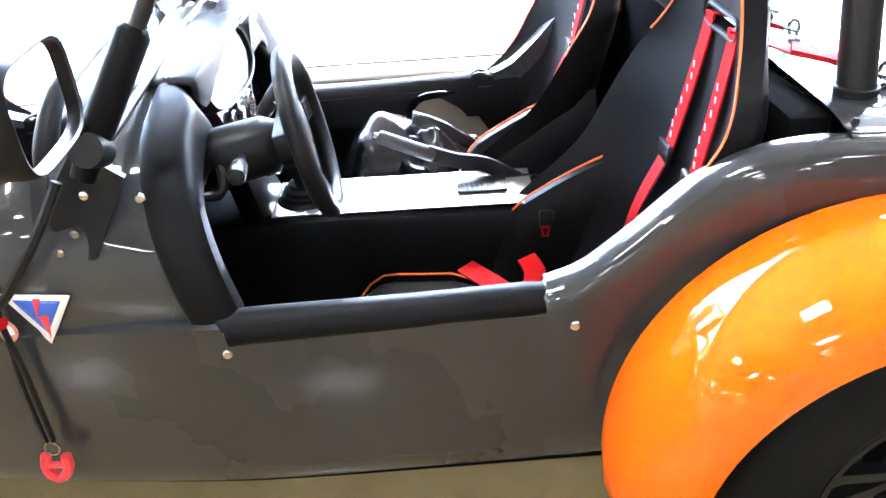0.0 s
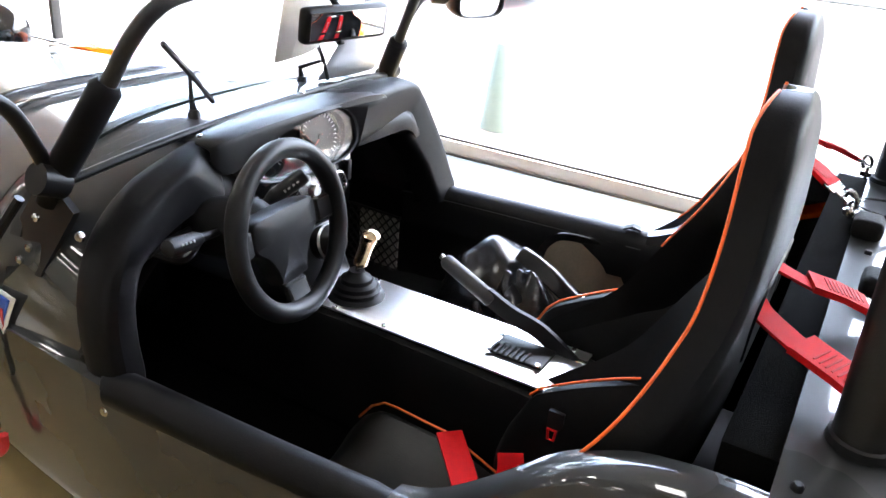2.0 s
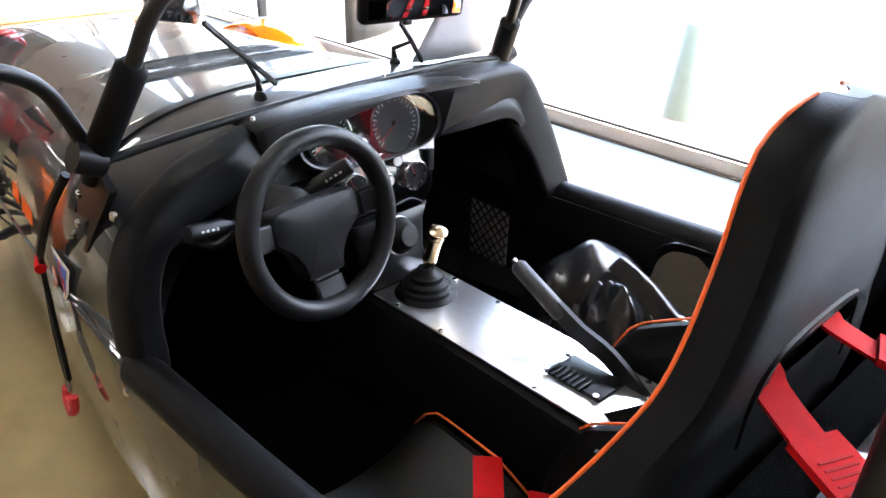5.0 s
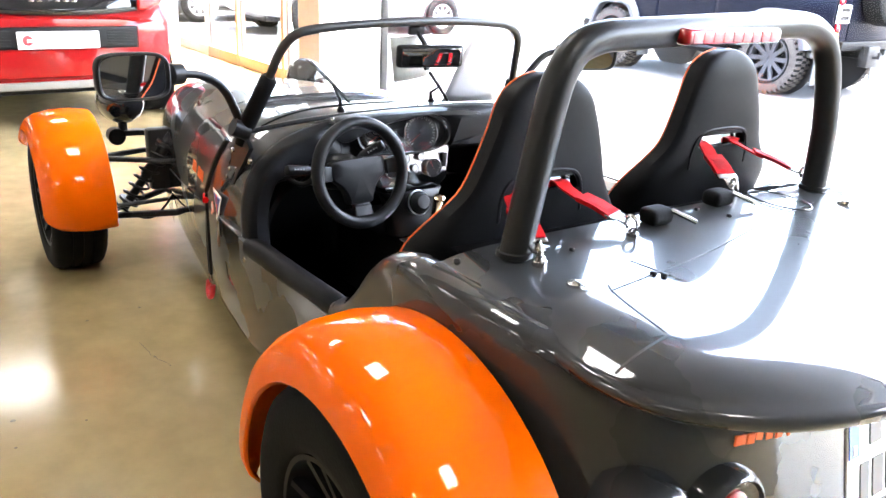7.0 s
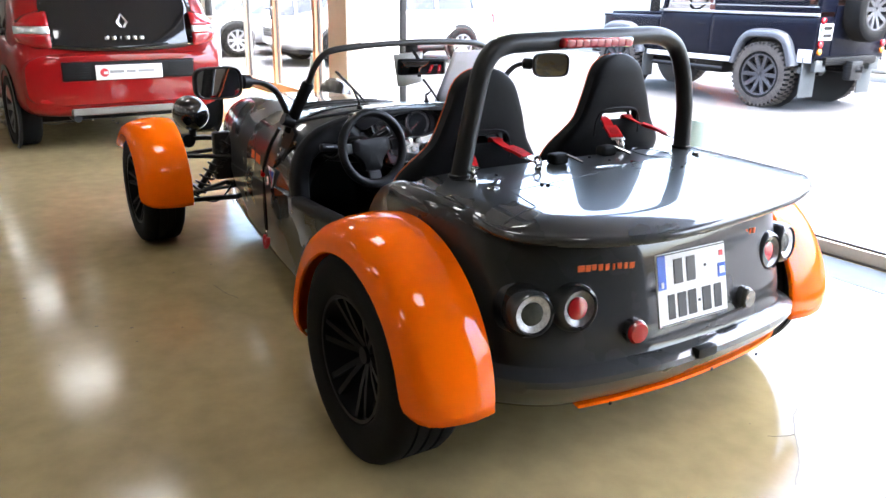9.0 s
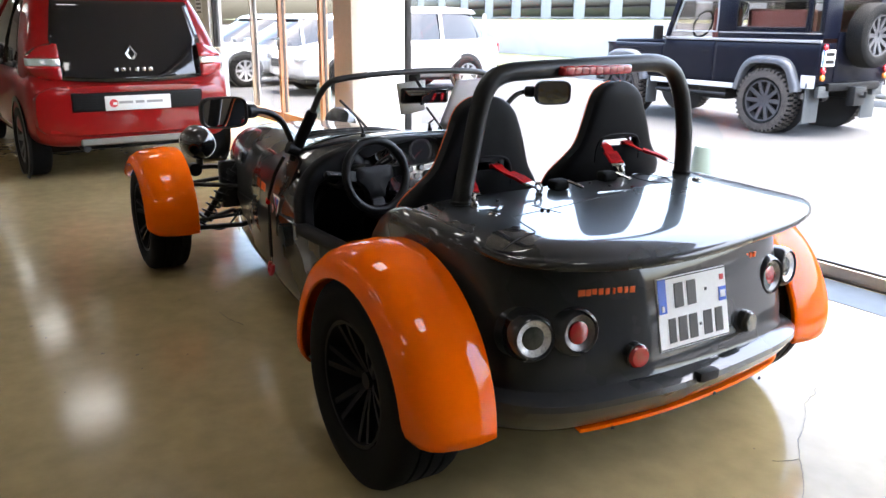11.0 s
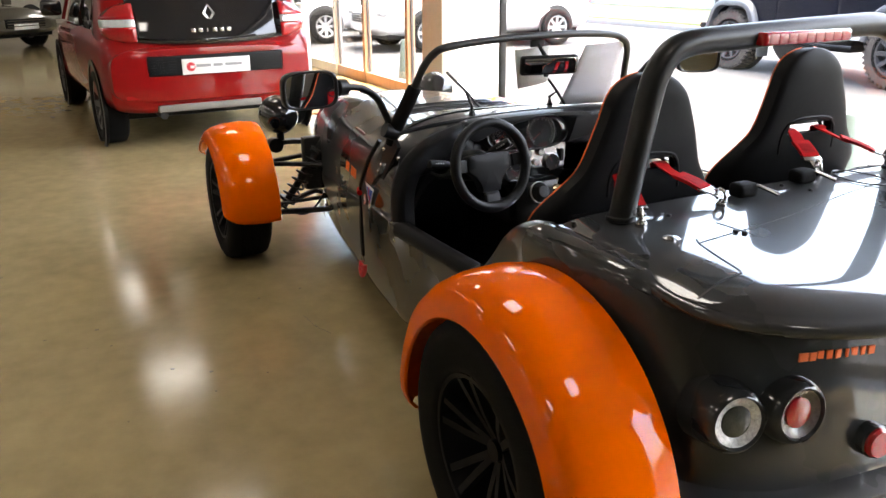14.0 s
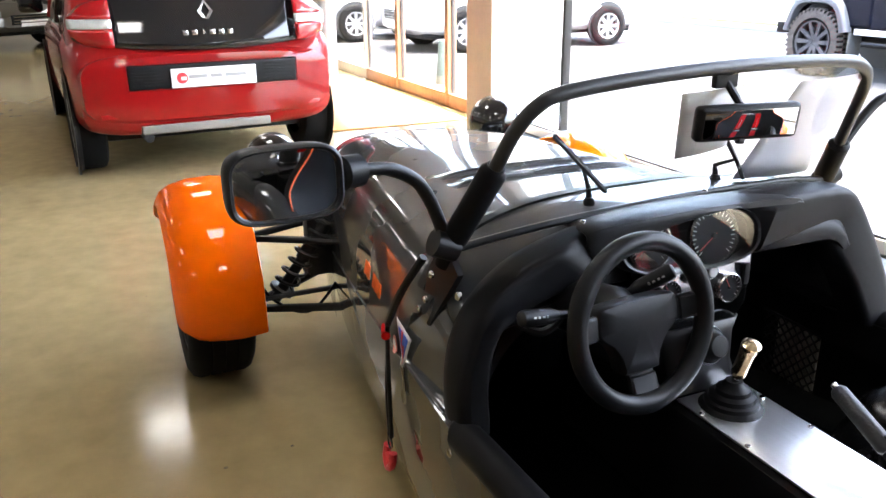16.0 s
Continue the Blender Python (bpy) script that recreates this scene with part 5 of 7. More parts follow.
T = [(-1.422, 0.56), (-1.311, 0.558), (-1.364, 0.473)]
cx, cz = sum(p[0] for p in T) / 3, sum(p[1] for p in T) / 3
ts = sticker("triangle_sticker", T, M_WHITE, car, 0.002, "white and blue triangular sticker with a red flash")
sticker("blue_field", [(cx + (a - cx) * 0.68, cz + (b - cz) * 0.68) for a, b in T], M_BLUE, ts, 0.0035)
for q in (((-1.371, 0.554), (-1.358, 0.554), (-1.373, 0.518)), ((-1.371, 0.522), (-1.354, 0.525), (-1.361, 0.484))):
    sticker("red_flash", q, M_REDPRINT, ts, 0.005)
M_PINK = material("pale_red_print", (0.6, 0.22, 0.18), 0.45, 0, 0.2, 0.1, 20)
disc = [flank(-1.43 + 0.017 * math.cos(a), 0.494 + 0.02 * math.sin(a), 0.002) for a in np.linspace(0, 2 * math.pi, 24, endpoint=False)]
bm = bmesh.new()
bm.faces.new([bm.verts.new(p) for p in disc])
rs = thick(part("round_sticker", bm, M_PINK, car, "small round red and white sticker"), 0.0008)
bm = bmesh.new()
bm.faces.new([bm.verts.new(flank(-1.43 + 0.012 * math.cos(a), 0.494 + 0.014 * math.sin(a), 0.004)) for a in np.linspace(0, 2 * math.pi, 20, endpoint=False)])
part("disc", bm, M_PLATE, rs)
for k in range(6):
    if k != 2:
        x = -1.735 + 0.03 * k
        part("orange_mark", ribbon(bmesh.new(), [flank(x, 0.535, 0.003), flank(x + 0.004, 0.57, 0.003)], 0.018, 0.001, (0, 1, 0)), M_PIPING, car)
# bonnet strap with its toggle
cord = smooth_line([(-1.29, -0.565, 0.75), (-1.33, -0.59, 0.68), (-1.39, -0.595, 0.6), (-1.425, -0.592, 0.55), (-1.42, -0.594, 0.45), (-1.42, -0.592, 0.3)], 8)
cd = part("strap_cord", tubed(cord, [0.008] * 22 + [0.005] * (len(cord) - 22), 8), M_PLASTIC, car, "black elastic bonnet cord")
cd.location = (0.005, 0, -0.016)
part("second_cord", tubed(smooth_line([(-1.425, -0.592, 0.55), (-1.43, -0.596, 0.42), (-1.43, -0.594, 0.3)], 6), 0.0035, 6), M_PLASTIC, cd)
part("red_clip", tubed([(-1.46, -0.585, 0.545), (-1.42, -0.597, 0.54)], [0.007, 0.01], 8), M_STRAP, cd, "red plastic clip")
part("ring", tubed([Vector((-1.425 + 0.012 * math.cos(a), -0.594, 0.285 + 0.014 * math.sin(a))) for a in np.linspace(0, 6.283, 16, endpoint=False)], 0.0022, 6, True), M_CHROME, cd)
bm = bmesh.new()
tube(bm, smooth_line([(-1.44, -0.594, 0.272), (-1.446, -0.596, 0.24), (-1.428, -0.598, 0.222), (-1.41, -0.596, 0.24), (-1.408, -0.594, 0.268)], 4), 0.009, 8)
tube(bm, [(-1.45, -0.596, 0.252), (-1.4, -0.596, 0.248)], 0.006, 8)
part("toggle", bm, M_REDPRINT, cd, "red shackle toggle")
for x, y, z in ((-1.187, -0.54, 0.69), (-1.095, -0.598, 0.444), (-0.557, -0.592, 0.453), (-0.263, -0.614, 0.712), (-0.55, -0.57, 0.515)):
    part("body_bolt", turned([(0.0085, -0.003), (0.0085, 0.002), (0.006, 0.005), (0, 0.0055)], facing((x, y, z), (0, -1, 0.15)), 12), M_CHROME, car, "small domed steel bolt")

# rear number plate: bars in place of its writing
E1 = Vector((0.044, 0, -0.195)).normalized()
PM = Matrix.Translation((0.341, 0, 0.503)) @ Matrix((Y, -E1, Y.cross(-E1))).transposed().to_4x4()
plate = part("number_plate", bmesh.new(), M_PLATE, car, "white square number plate with blue bands")
bm = bmesh.new()
box(bm, (0, 0, 0), (0.275, 0.2, 0.006), 0.002)
bm.transform(PM)
bm.to_mesh(plate.data)
bm.free()


def plate_piece(name, x, y, w, h, mat, up=0.004):
    return part(name, box(bmesh.new(), PM @ Vector((x, y, up)), (w, h, 0.0016), turn=PM.to_3x3()), mat, plate, smooth=False)


plate_piece("border", 0, 0.096, 0.268, 0.003, M_BLACKINK)
plate_piece("border", 0, -0.096, 0.268, 0.003, M_BLACKINK)
plate_piece("blue_band", -0.119, 0.05, 0.03, 0.094, M_BLUE)
plate_piece("mark", -0.119, 0.016, 0.009, 0.016, M_PLATE, 0.0055)
plate_piece("blue_band", 0.119, 0.022, 0.03, 0.04, M_BLUE)
plate_piece("mark", 0.119, 0.022, 0.02, 0.02, M_PLATE, 0.0055)
plate_piece("star", 0.119, 0.07, 0.015, 0.015, M_REDPRINT)
for x in (-0.055, -0.005):
    plate_piece("bar", x, 0.046, 0.034, 0.068, M_BLACKINK)
plate_piece("bar", 0.052, 0.046, 0.008, 0.008, M_BLACKINK)
for x, w in ((-0.088, 0.026), (-0.047, 0.032), (-0.006, 0.032), (0.052, 0.034), (0.098, 0.03)):
    plate_piece("bar", x, -0.048, w, 0.068, M_BLACKINK)
plate_piece("bar", 0.022, -0.048, 0.008, 0.008, M_BLACKINK)
for k in range(3):
    part("orange_mark", boxed((tail_x(0.29, 0.6), 0.274 + 0.0175 * k, 0.6), (0.004, 0.0095, 0.016), 0.001), M_PIPING, car)

for k, w in enumerate((0.02, 0.015, 0.014, 0.014, 0.014, 0.006, 0.014, 0.012, 0.016)):
    y = -0.372 + 0.0195 * k
    zc = 0.597 - 0.0012 * k
    part("orange_mark", boxed((tail_x(y, zc) + 0.0005, y, zc), (0.004, w, 0.017), 0.0008, 1, Matrix.Rotation(math.atan2(tail_x(y + 0.01, zc) - tail_x(y - 0.01, zc), -0.02), 3, "Z")), M_PIPING, car)

# lamps in the tail
M_TAILRING = material("clear_lamp_ring", (0.09, 0.075, 0.072), 0.25, 0.1, 0.6, 0.5, 150, 0.5, 200)
for side in (-1, 1):
    for y, x, z, n, mm, nm, lb in ((0.4, 0.333 if side < 0 else 0.305, 0.505 if side < 0 else 0.52, 0.08, M_REDLENS, "tail_lamp", "round red tail lamp in a clear ring"), (0.525, 0.305 if side < 0 else 0.272, 0.505 if side < 0 else 0.52, 0.2, M_CLEARLENS, "indicator_lamp", "round smoked indicator in a white ring")):
        m = facing((x, side * y, z), Vector((1, side * n, 0.12))) @ Matrix.Translation((0, 0, -0.016 if side < 0 else -0.022))
        r = 0.05
        l = part(nm, turned([(r + 0.022, -0.075), (r + 0.016, -0.02), (r + 0.013, 0.002), (r + 0.007, 0.014), (r + 0.001, 0.018), (r - 0.002, 0.008)], m, 36), M_GREY, car, lb)
        part("ring", turned([(r, 0.004), (r - 0.003, 0.012), (r - 0.01, 0.01), (r - 0.0195, 0.005)], m, 36), M_LEDRING if nm != "tail_lamp" else M_TAILRING, l)
        part("lens", turned([(r - 0.0195, 0.001), (r - 0.021, 0.007), (r - 0.031, 0.01), (0, 0.011)], m, 30), mm, l)
    m = facing((0.362 if side < 0 else 0.345, side * 0.23, 0.42), Vector((1, side * 0.12, 0.05)))
    l = part("fog_lamp" if side < 0 else "reversing_lamp", turned([(0.034, -0.015), (0.034, 0.008), (0.03, 0.012)], m, 28), M_GREY, car, "small round red fog lamp" if side < 0 else "small round smoked reversing lamp")
    part("lens", turned([(0.031, 0.006), (0.031, 0.016), (0.026, 0.022), (0, 0.023)], m, 28), M_REDLENS if side < 0 else M_CLEARLENS, l)

# seats
HW = curve([(0.2, 0.235), (0.5, 0.24), (0.66, 0.25), (0.74, 0.252), (0.78, 0.232), (0.815, 0.2), (0.855, 0.168), (0.93, 0.139), (1.0, 0.114), (1.08, 0.098)])
XC = curve([(0.2, -0.40), (0.45, -0.36), (0.6, -0.32), (0.75, -0.295), (0.9, -0.289), (1.0, -0.296), (1.04, -0.304), (1.07, -0.309)])
DP = curve([(0.2, 0.36), (0.38, 0.3), (0.45, 0.235), (0.55, 0.15), (0.65, 0.11), (0.7, 0.09), (0.74, 0.071), (0.78, 0.053), (0.82, 0.039), (0.87, 0.028), (1.0, 0.022), (1.07, 0.012)])
SEAT_TOP = 1.069


def half_width(z):
    """Half the width of the backrest, closing in a rounded dome."""
    return HW(z) * max(0.02, 1 - (max(0, z - 0.985) / (SEAT_TOP + 0.0005 - 0.985)) ** 2.3) ** 0.45


def seat_front(z, u):
    return XC(z) - DP(z) * abs(u) ** 2.6


def back_x(z, u):
    """The rear skin: a deep flank at the sides, then nearly flat."""
    edge = seat_front(z, 1)
    t = max(0.052, XC(z) + 0.022 - edge)
    flank = max(0.035, 0.18 * t)
    return edge + flank + (t - flank) * max(0.0, 1 - abs(u) ** 4) ** 0.5


def seat(y0):
    st = new("seat")
    st.parent = car
    st["label"] = "black vinyl racing bucket seat with orange piping"
    zs = list(np.linspace(0.22, 0.985, 55)) + [0.985 + (SEAT_TOP - 0.985) * math.sin(radians(a)) for a in (12, 24, 36, 47, 57, 66, 74, 81, 86, 90)]
    us = list(np.linspace(-1, 1, 33))
    bm = bmesh.new()
    rows, rings = [], []
    for z in zs:
        yc = y0 + (0.017 * min(1, max(0, (z - 0.75) / 0.22)) if y0 < 0 else 0.004)
        squeeze = 0.02 * (1 - math.sqrt(max(0.0, 1 - (max(0, z - 1.02) / (SEAT_TOP + 0.004 - 1.02)) ** 2)))
        front = [Vector((seat_front(z, u) + 0.8 * squeeze, yc + half_width(z) * u, z)) for u in us]
        back = [Vector((back_x(z, u) - squeeze, yc + half_width(z) * u * 1.004, z)) for u in us[::-1]]
        rows.append(front)
        rings.append(front + back)
    n = len(us)
    hole = {j for j in range(n - 1) if abs(us[j] + us[j + 1]) / 2 < 0.47}
    hole |= {2 * n - 2 - j for j in hole}
    loft(bm, rings, close_v=True, cap=True, skip=lambda i, j: 0.836 < zs[i] < 0.87 and j in hole)
    part("backrest", bm, M_VINYL, st, "black vinyl bucket backrest with a belt slot")
    lo, hi = (22, 39) if y0 < 0 else (32, 22)
    for edge in ([r[0] for r in rows[lo:-2]], [r[-1] for r in rows[-3:hi:-1]]):
        part("piping", tubed([p + Vector((-0.001, 0, 0)) for p in edge], 0.0021, 8), M_PIPING, st, "bright orange piping")
    brow = smooth_line([(back_x(b, a / HW(b)) - 0.003, y0 + a, b) for a, b in ((-0.104, 0.79), (-0.102, 0.835), (-0.088, 0.868), (-0.06, 0.882), (0.0, 0.886), (0.06, 0.882), (0.088, 0.868), (0.102, 0.835), (0.104, 0.79))], 6)
    part("slot_brow", tubed(brow, [0.002] + [0.0055] * (len(brow) - 2) + [0.002], 8), M_VINYL, st, "moulded brow over the belt slot")
    part("slot_bar", tubed([(back_x(0.88, a / HW(0.88)) - 0.006, y0 + a, 0.876) for a in (-0.05, -0.045, -0.02, 0.02, 0.045, 0.05)], [0.003, 0.005, 0.006, 0.006, 0.005, 0.003], 8), M_PLASTIC, st)
    slot = [Vector((XC(0.856) - 0.003, y0 + a, b)) for a, b in ((0.0, 0.836), (-0.06, 0.836), (-0.074, 0.852), (-0.06, 0.869), (0.0, 0.869), (0.06, 0.869), (0.074, 0.852), (0.06, 0.836))]
    part("slot_trim", tubed(smooth_line(slot, 4, True), 0.005, 8, True), M_PLASTIC, st, "moulded black slot trim")
    # side bolsters in the lap and the cushion between them
    for sg in (-1, 1):
        bm = bmesh.new()
        rows = []
        for k in range(17):
            f = k / 16
            x = -0.33 - 0.33 * f
            zt = (0.56 if y0 < 0 else 0.588) - 0.16 * f ** 1.5 - (0.09 * max(0, (f - 0.8) / 0.2) ** 2)
            wd = 0.045 * (1 - 0.6 * max(0, (f - 0.85) / 0.15) ** 2)
            yc = y0 + sg * 0.2
            rows.append([Vector((x, yc + wd * math.cos(a), 0.2 + (zt - 0.2) * (0.5 + 0.5 * math.sin(a)))) for a in np.linspace(0, 2 * math.pi, 14, endpoint=False)])
        loft(bm, rows, close_v=True, cap=True)
        part("bolster", bm, M_VINYL, st, "padded black lap bolster")
        if sg * y0 > 0:
            continue
        part("piping", tubed([Vector((-0.36 - 0.3 * f, y0 + sg * 0.2, (0.565 if y0 < 0 else 0.593) - 0.16 * ((0.03 + 0.3 * f) / 0.33) ** 1.5 - 0.09 * max(0, ((0.03 + 0.3 * f) / 0.33 - 0.8) / 0.2) ** 2)) for f in np.linspace(0, 1, 14)] + [Vector((-0.668, y0 + sg * 0.2, 0.29))], 0.0024, 8), M_PIPING, st)
    bm = bmesh.new()
    rows = []
    for k in range(21):
        f = k / 20
        x = -0.34 - 0.63 * f
        hw = 0.182
        zt = 0.225 + 0.035 * f - 0.09 * max(0, (f - 0.86) / 0.14) ** 2
        side = 0.068 * min(1, max(0, (f - 0.4) / 0.25))
        rows.append([Vector((x, y0 + hw * u, 0.165 + (zt + side * abs(u) ** 2.5 - 0.165) * (1 - abs(u) ** 14) ** 0.5)) for u in np.linspace(-1, 1, 25)])
    loft(bm, rows, cap=True)
    part("cushion", bm, M_CUSHION, st, "black vinyl seat cushion")
    for sg in (-1, 1):
        pts = []
        for k in range(13):
            f = 0.42 + 0.56 * k / 12
            zt = 0.225 + 0.035 * f - 0.09 * max(0, (f - 0.86) / 0.14) ** 2
            side = 0.068 * min(1, max(0, (f - 0.4) / 0.25))
            pts.append(Vector((-0.34 - 0.63 * f, y0 + sg * 0.166, zt + side * 0.91 ** 2.5 - 0.002)))
        part("piping", tubed(pts, 0.0024, 8), M_PIPING, st)
    return st


def harness(y0, left, moved):
    """Four red straps: over the shoulders, through the slot, down to the deck; and the lap ends."""
    h = new("harness")
    h.parent = car
    h["label"] = "red four-point racing harness with steel clips"
    for sg, end in ((-1, Vector((-0.079, -0.457, 0.778)) if left else Vector((-0.205, 0.231, 0.778))), (1, Vector((-0.112, -0.199, 0.778)) if left else Vector((-0.2, 0.5, 0.778)))):
        end = end - moved
        front = [Vector((seat_front(z, 0.3) - (0.004 if z > 0.75 else 0.012) - (0.012 if z < 0.6 else 0), y0 + sg * (0.056 + 0.06 * (0.87 - z)), z)) for z in (0.855, 0.82, 0.7, 0.6, 0.5, 0.4, 0.3)]
        way = Vector((back_x(0.853, 0.3) + 0.004, y0 + (-0.08 if left and sg < 0 else sg * 0.058), 0.845))
        d = (end - way).normalized()
        tip = end - d * 0.042
        mid = way.lerp(tip, 0.36) - Z * 0.004
        part("strap", ribbon(bmesh.new(), smooth_line(front[:4], 4), 0.04, 0.004, (1, 0, 0.1)), M_STRAP, h)
        part("strap", ribbon(bmesh.new(), smooth_line(front[3:], 4), 0.04, 0.004, (1, 0, 0.1)), M_DARKRED, h, "dark red lower strap with pale marks")
        part("adjuster", boxed(front[3] + Vector((-0.006, 0, 0)), (0.012, 0.056, 0.035), 0.003), M_CHROME, h, "steel strap adjuster")
        for k in range(7):
            q = front[3].lerp(front[1], 0.15 + 0.1 * k)
            part("mark", boxed(q + Vector((-0.0052 - 0.004 * math.sin(k), 0, 0)), (0.001, 0.006, 0.012), 0), M_MARK, h)
        part("strap", ribbon(bmesh.new(), smooth_line([front[0], front[0].lerp(way, 0.5) + Z * 0.003, way, mid, mid.lerp(tip, 0.2)], 4), 0.034, 0.0035), M_STRAP, h, "red harness strap drawn through the slot")
        fe = part("folded_end", ribbon(bmesh.new(), [mid - d * 0.004 + Z * 0.004, mid.lerp(tip, 0.5) + Z * 0.005, tip + Z * 0.001], 0.047, 0.008), M_STRAP, h, "sewn double end of the red strap")
        e = d.cross(Z).normalized()
        n = e.cross(d).normalized()
        turn = Matrix((d, e, n)).transposed()
        for k in range(9):
            part("stitching", boxed(mid.lerp(tip, 0.2 + 0.075 * k) + n * 0.0092, (0.002, 0.032, 0.001), 0, 1, turn), M_DARKRED, fe)
        cl = part("clip", boxed(tip + d * 0.004 + n * 0.001, (0.022, 0.05, 0.005), 0.002, 2, turn), M_CHROME, h, "bright steel harness clip")
        part("tongue", boxed(tip + d * 0.024, (0.034, 0.026, 0.004), 0.0015, 2, turn), M_CHROME, cl)
        part("snap_hook", tubed([end + d * (0.012 * math.cos(a)) + Z * (0.004 + 0.014 * math.sin(a)) for a in np.linspace(-0.9, 4.2, 14)], 0.004, 8), M_CHROME, cl)
        part("eye_bolt", tubed([end + Vector((0.004, 0.01 * math.cos(a), -0.016 + 0.011 * math.sin(a))) for a in np.linspace(0, 2 * math.pi, 18, endpoint=False)], 0.0035, 8, True), M_CHROME, cl)
        part("eye_base", turned([(0.013, -0.006), (0.013, 0.003), (0.006, 0.006), (0, 0.006)], Matrix.Translation(Vector((end.x + 0.004, end.y, 0.762 - moved.z))), 14), M_CHROME, cl)
    return h


for y0 in (-0.3, 0.306):
    shift = (0.014, -0.002, -0.024) if y0 < 0 else (-0.06, 0.02, -0.003)
    seat(y0).location = shift
    harness(y0, y0 < 0, Vector(shift)).location = shift
part("lap_strap", ribbon(bmesh.new(), smooth_line([(-0.71, -0.19, 0.325), (-0.66, -0.24, 0.315), (-0.6, -0.3, 0.3), (-0.55, -0.33, 0.285)], 4), 0.048, 0.005), M_STRAP, car, "red lap strap end lying on the seat")
part("lap_strap", ribbon(bmesh.new(), smooth_line([(-0.585, -0.2, 0.345), (-0.57, -0.235, 0.32), (-0.6, -0.3, 0.3)], 4), 0.045, 0.005), M_STRAP, car, "red lap strap end lying on the seat")
bk = part("belt_buckle", boxed((-0.535, -0.135, 0.39), (0.03, 0.012, 0.05), 0.004), M_PLASTIC, car, "dark belt buckle with a red button")
part("release", tubed([(-0.545, -0.143, 0.38), (-0.53, -0.143, 0.38), (-0.532, -0.143, 0.36), (-0.543, -0.143, 0.36)], 0.003, 6, True), M_STRAP, bk)
for y, x in ((-0.1, -0.14), (0.13, -0.17)):
    rl = part("belt_reel", boxed((x, y, 0.777), (0.046, 0.06, 0.033), 0.013, 3), M_RUBBER, car, "black inertia reel on the deck")
    part("reel_tongue", tubed([(x + 0.02, y + 0.02, 0.79), (x + 0.06, y + 0.05, 0.772)], 0.005, 6), M_CHROME, rl)

# ==== the soft cover left on the passenger seat ====
cv = thing("soft_cover", "crumpled black leather tonneau cover with a press stud, on the seat", "cover")
cv.location = (0.01, -0.006, -0.01)


def sheet(lines, across=6, along=8, t=0.004, wrinkle=0.004):
    """Cloth hung over a few lines of points."""
    runs = [smooth_line(l, along) for l in lines]
    rows = [smooth_line([r[k] for r in runs], across) for k in range(len(runs[0]))]
    bm = bmesh.new()
    loft(bm, [[p + Vector((0, 0, wrinkle * noise.noise(p * 24))) for p in r] for r in rows])
    return bm


bm = bmesh.new()
rows = []
for i in range(29):
    f = -1 + 2 * i / 28
    row = []
    for j in range(29):
        g = -1 + 2 * j / 28
        h = max(0.0, (1 - abs(f) ** 2.4)) ** 0.6 * max(0.0, (1 - abs(g) ** 2.6)) ** 0.6
        q = Vector((-0.885 + 0.125 * f, 0.3 + 0.15 * g, 0.27 + 0.22 * h))
        row.append(q + Vector((0, 0, 0.014 * noise.noise(q * 13) + 0.004 * math.sin(60 * (q.x + 0.6 * q.y)) * h)))
    rows.append(row)
loft(bm, rows)
part("rolled_end", bm, M_CANVAS, cv, "smooth rounded roll of black leather")
CREST_Y = curve([(-0.92, 0.25), (-0.8, 0.232), (-0.765, 0.222), (-0.72, 0.212), (-0.683, 0.198), (-0.62, 0.18)])
CREST_Z = curve([(-0.92, 0.41), (-0.84, 0.455), (-0.8, 0.472), (-0.768, 0.486), (-0.755, 0.482), (-0.72, 0.447), (-0.683, 0.39), (-0.62, 0.33)])
bm = bmesh.new()
rows = []
for x in np.linspace(-0.9, -0.625, 64):
    row = []
    for y in np.linspace(0.075, 0.37, 72):
        v = y - CREST_Y(x)
        ahead = min(1.0, max(0.0, (-0.765 - x) / 0.03))
        fall = (1.25 - 0.55 * ahead) * math.sqrt(v * v + 0.000025) if v < 0 else (0.85 - 0.3 * ahead) * math.sqrt(v * v + 0.000025)
        r = math.hypot(x + 0.77, 0.9 * v)
        pleat = 0.011 * ahead * (abs((r / 0.03) % 1.0 - 0.5) * 2 - 0.5) * min(1, r / 0.03)
        crease = 0.008 * (1 - ahead) * abs(math.sin(34 * v + 9 * x)) * min(1, abs(v) / 0.03)
        z = max(0.29, CREST_Z(x) - fall) + pleat + crease
        row.append(Vector((x, y, z + 0.004 * noise.noise(Vector((x, y, 0)) * 20))))
    rows.append(row)
loft(bm, rows)
part("drape", bm, M_CANVAS, cv, "creased leather drape with pleats and a sharp ridge")
fl2 = sheet([[(-0.82, 0.29, 0.475), (-0.75, 0.295, 0.437), (-0.69, 0.3, 0.4), (-0.655, 0.315, 0.385)], [(-0.815, 0.325, 0.492), (-0.745, 0.327, 0.462), (-0.68, 0.331, 0.416), (-0.625, 0.345, 0.383)], [(-0.81, 0.36, 0.47), (-0.74, 0.362, 0.436), (-0.675, 0.366, 0.40), (-0.65, 0.37, 0.39)]], wrinkle=0.002)
fl2.transform(Matrix.Translation((0, -0.038, 0.012)))
thick(part("flap", fl2, M_CANVAS, cv), 0.004)
part("press_stud", turned([(0.012, 0), (0.011, 0.004), (0.006, 0.007), (0, 0.007)], facing((-0.667, 0.294, 0.4205), (0.5, 0, 1)), 16), M_CHROME, cv, "bright press stud")
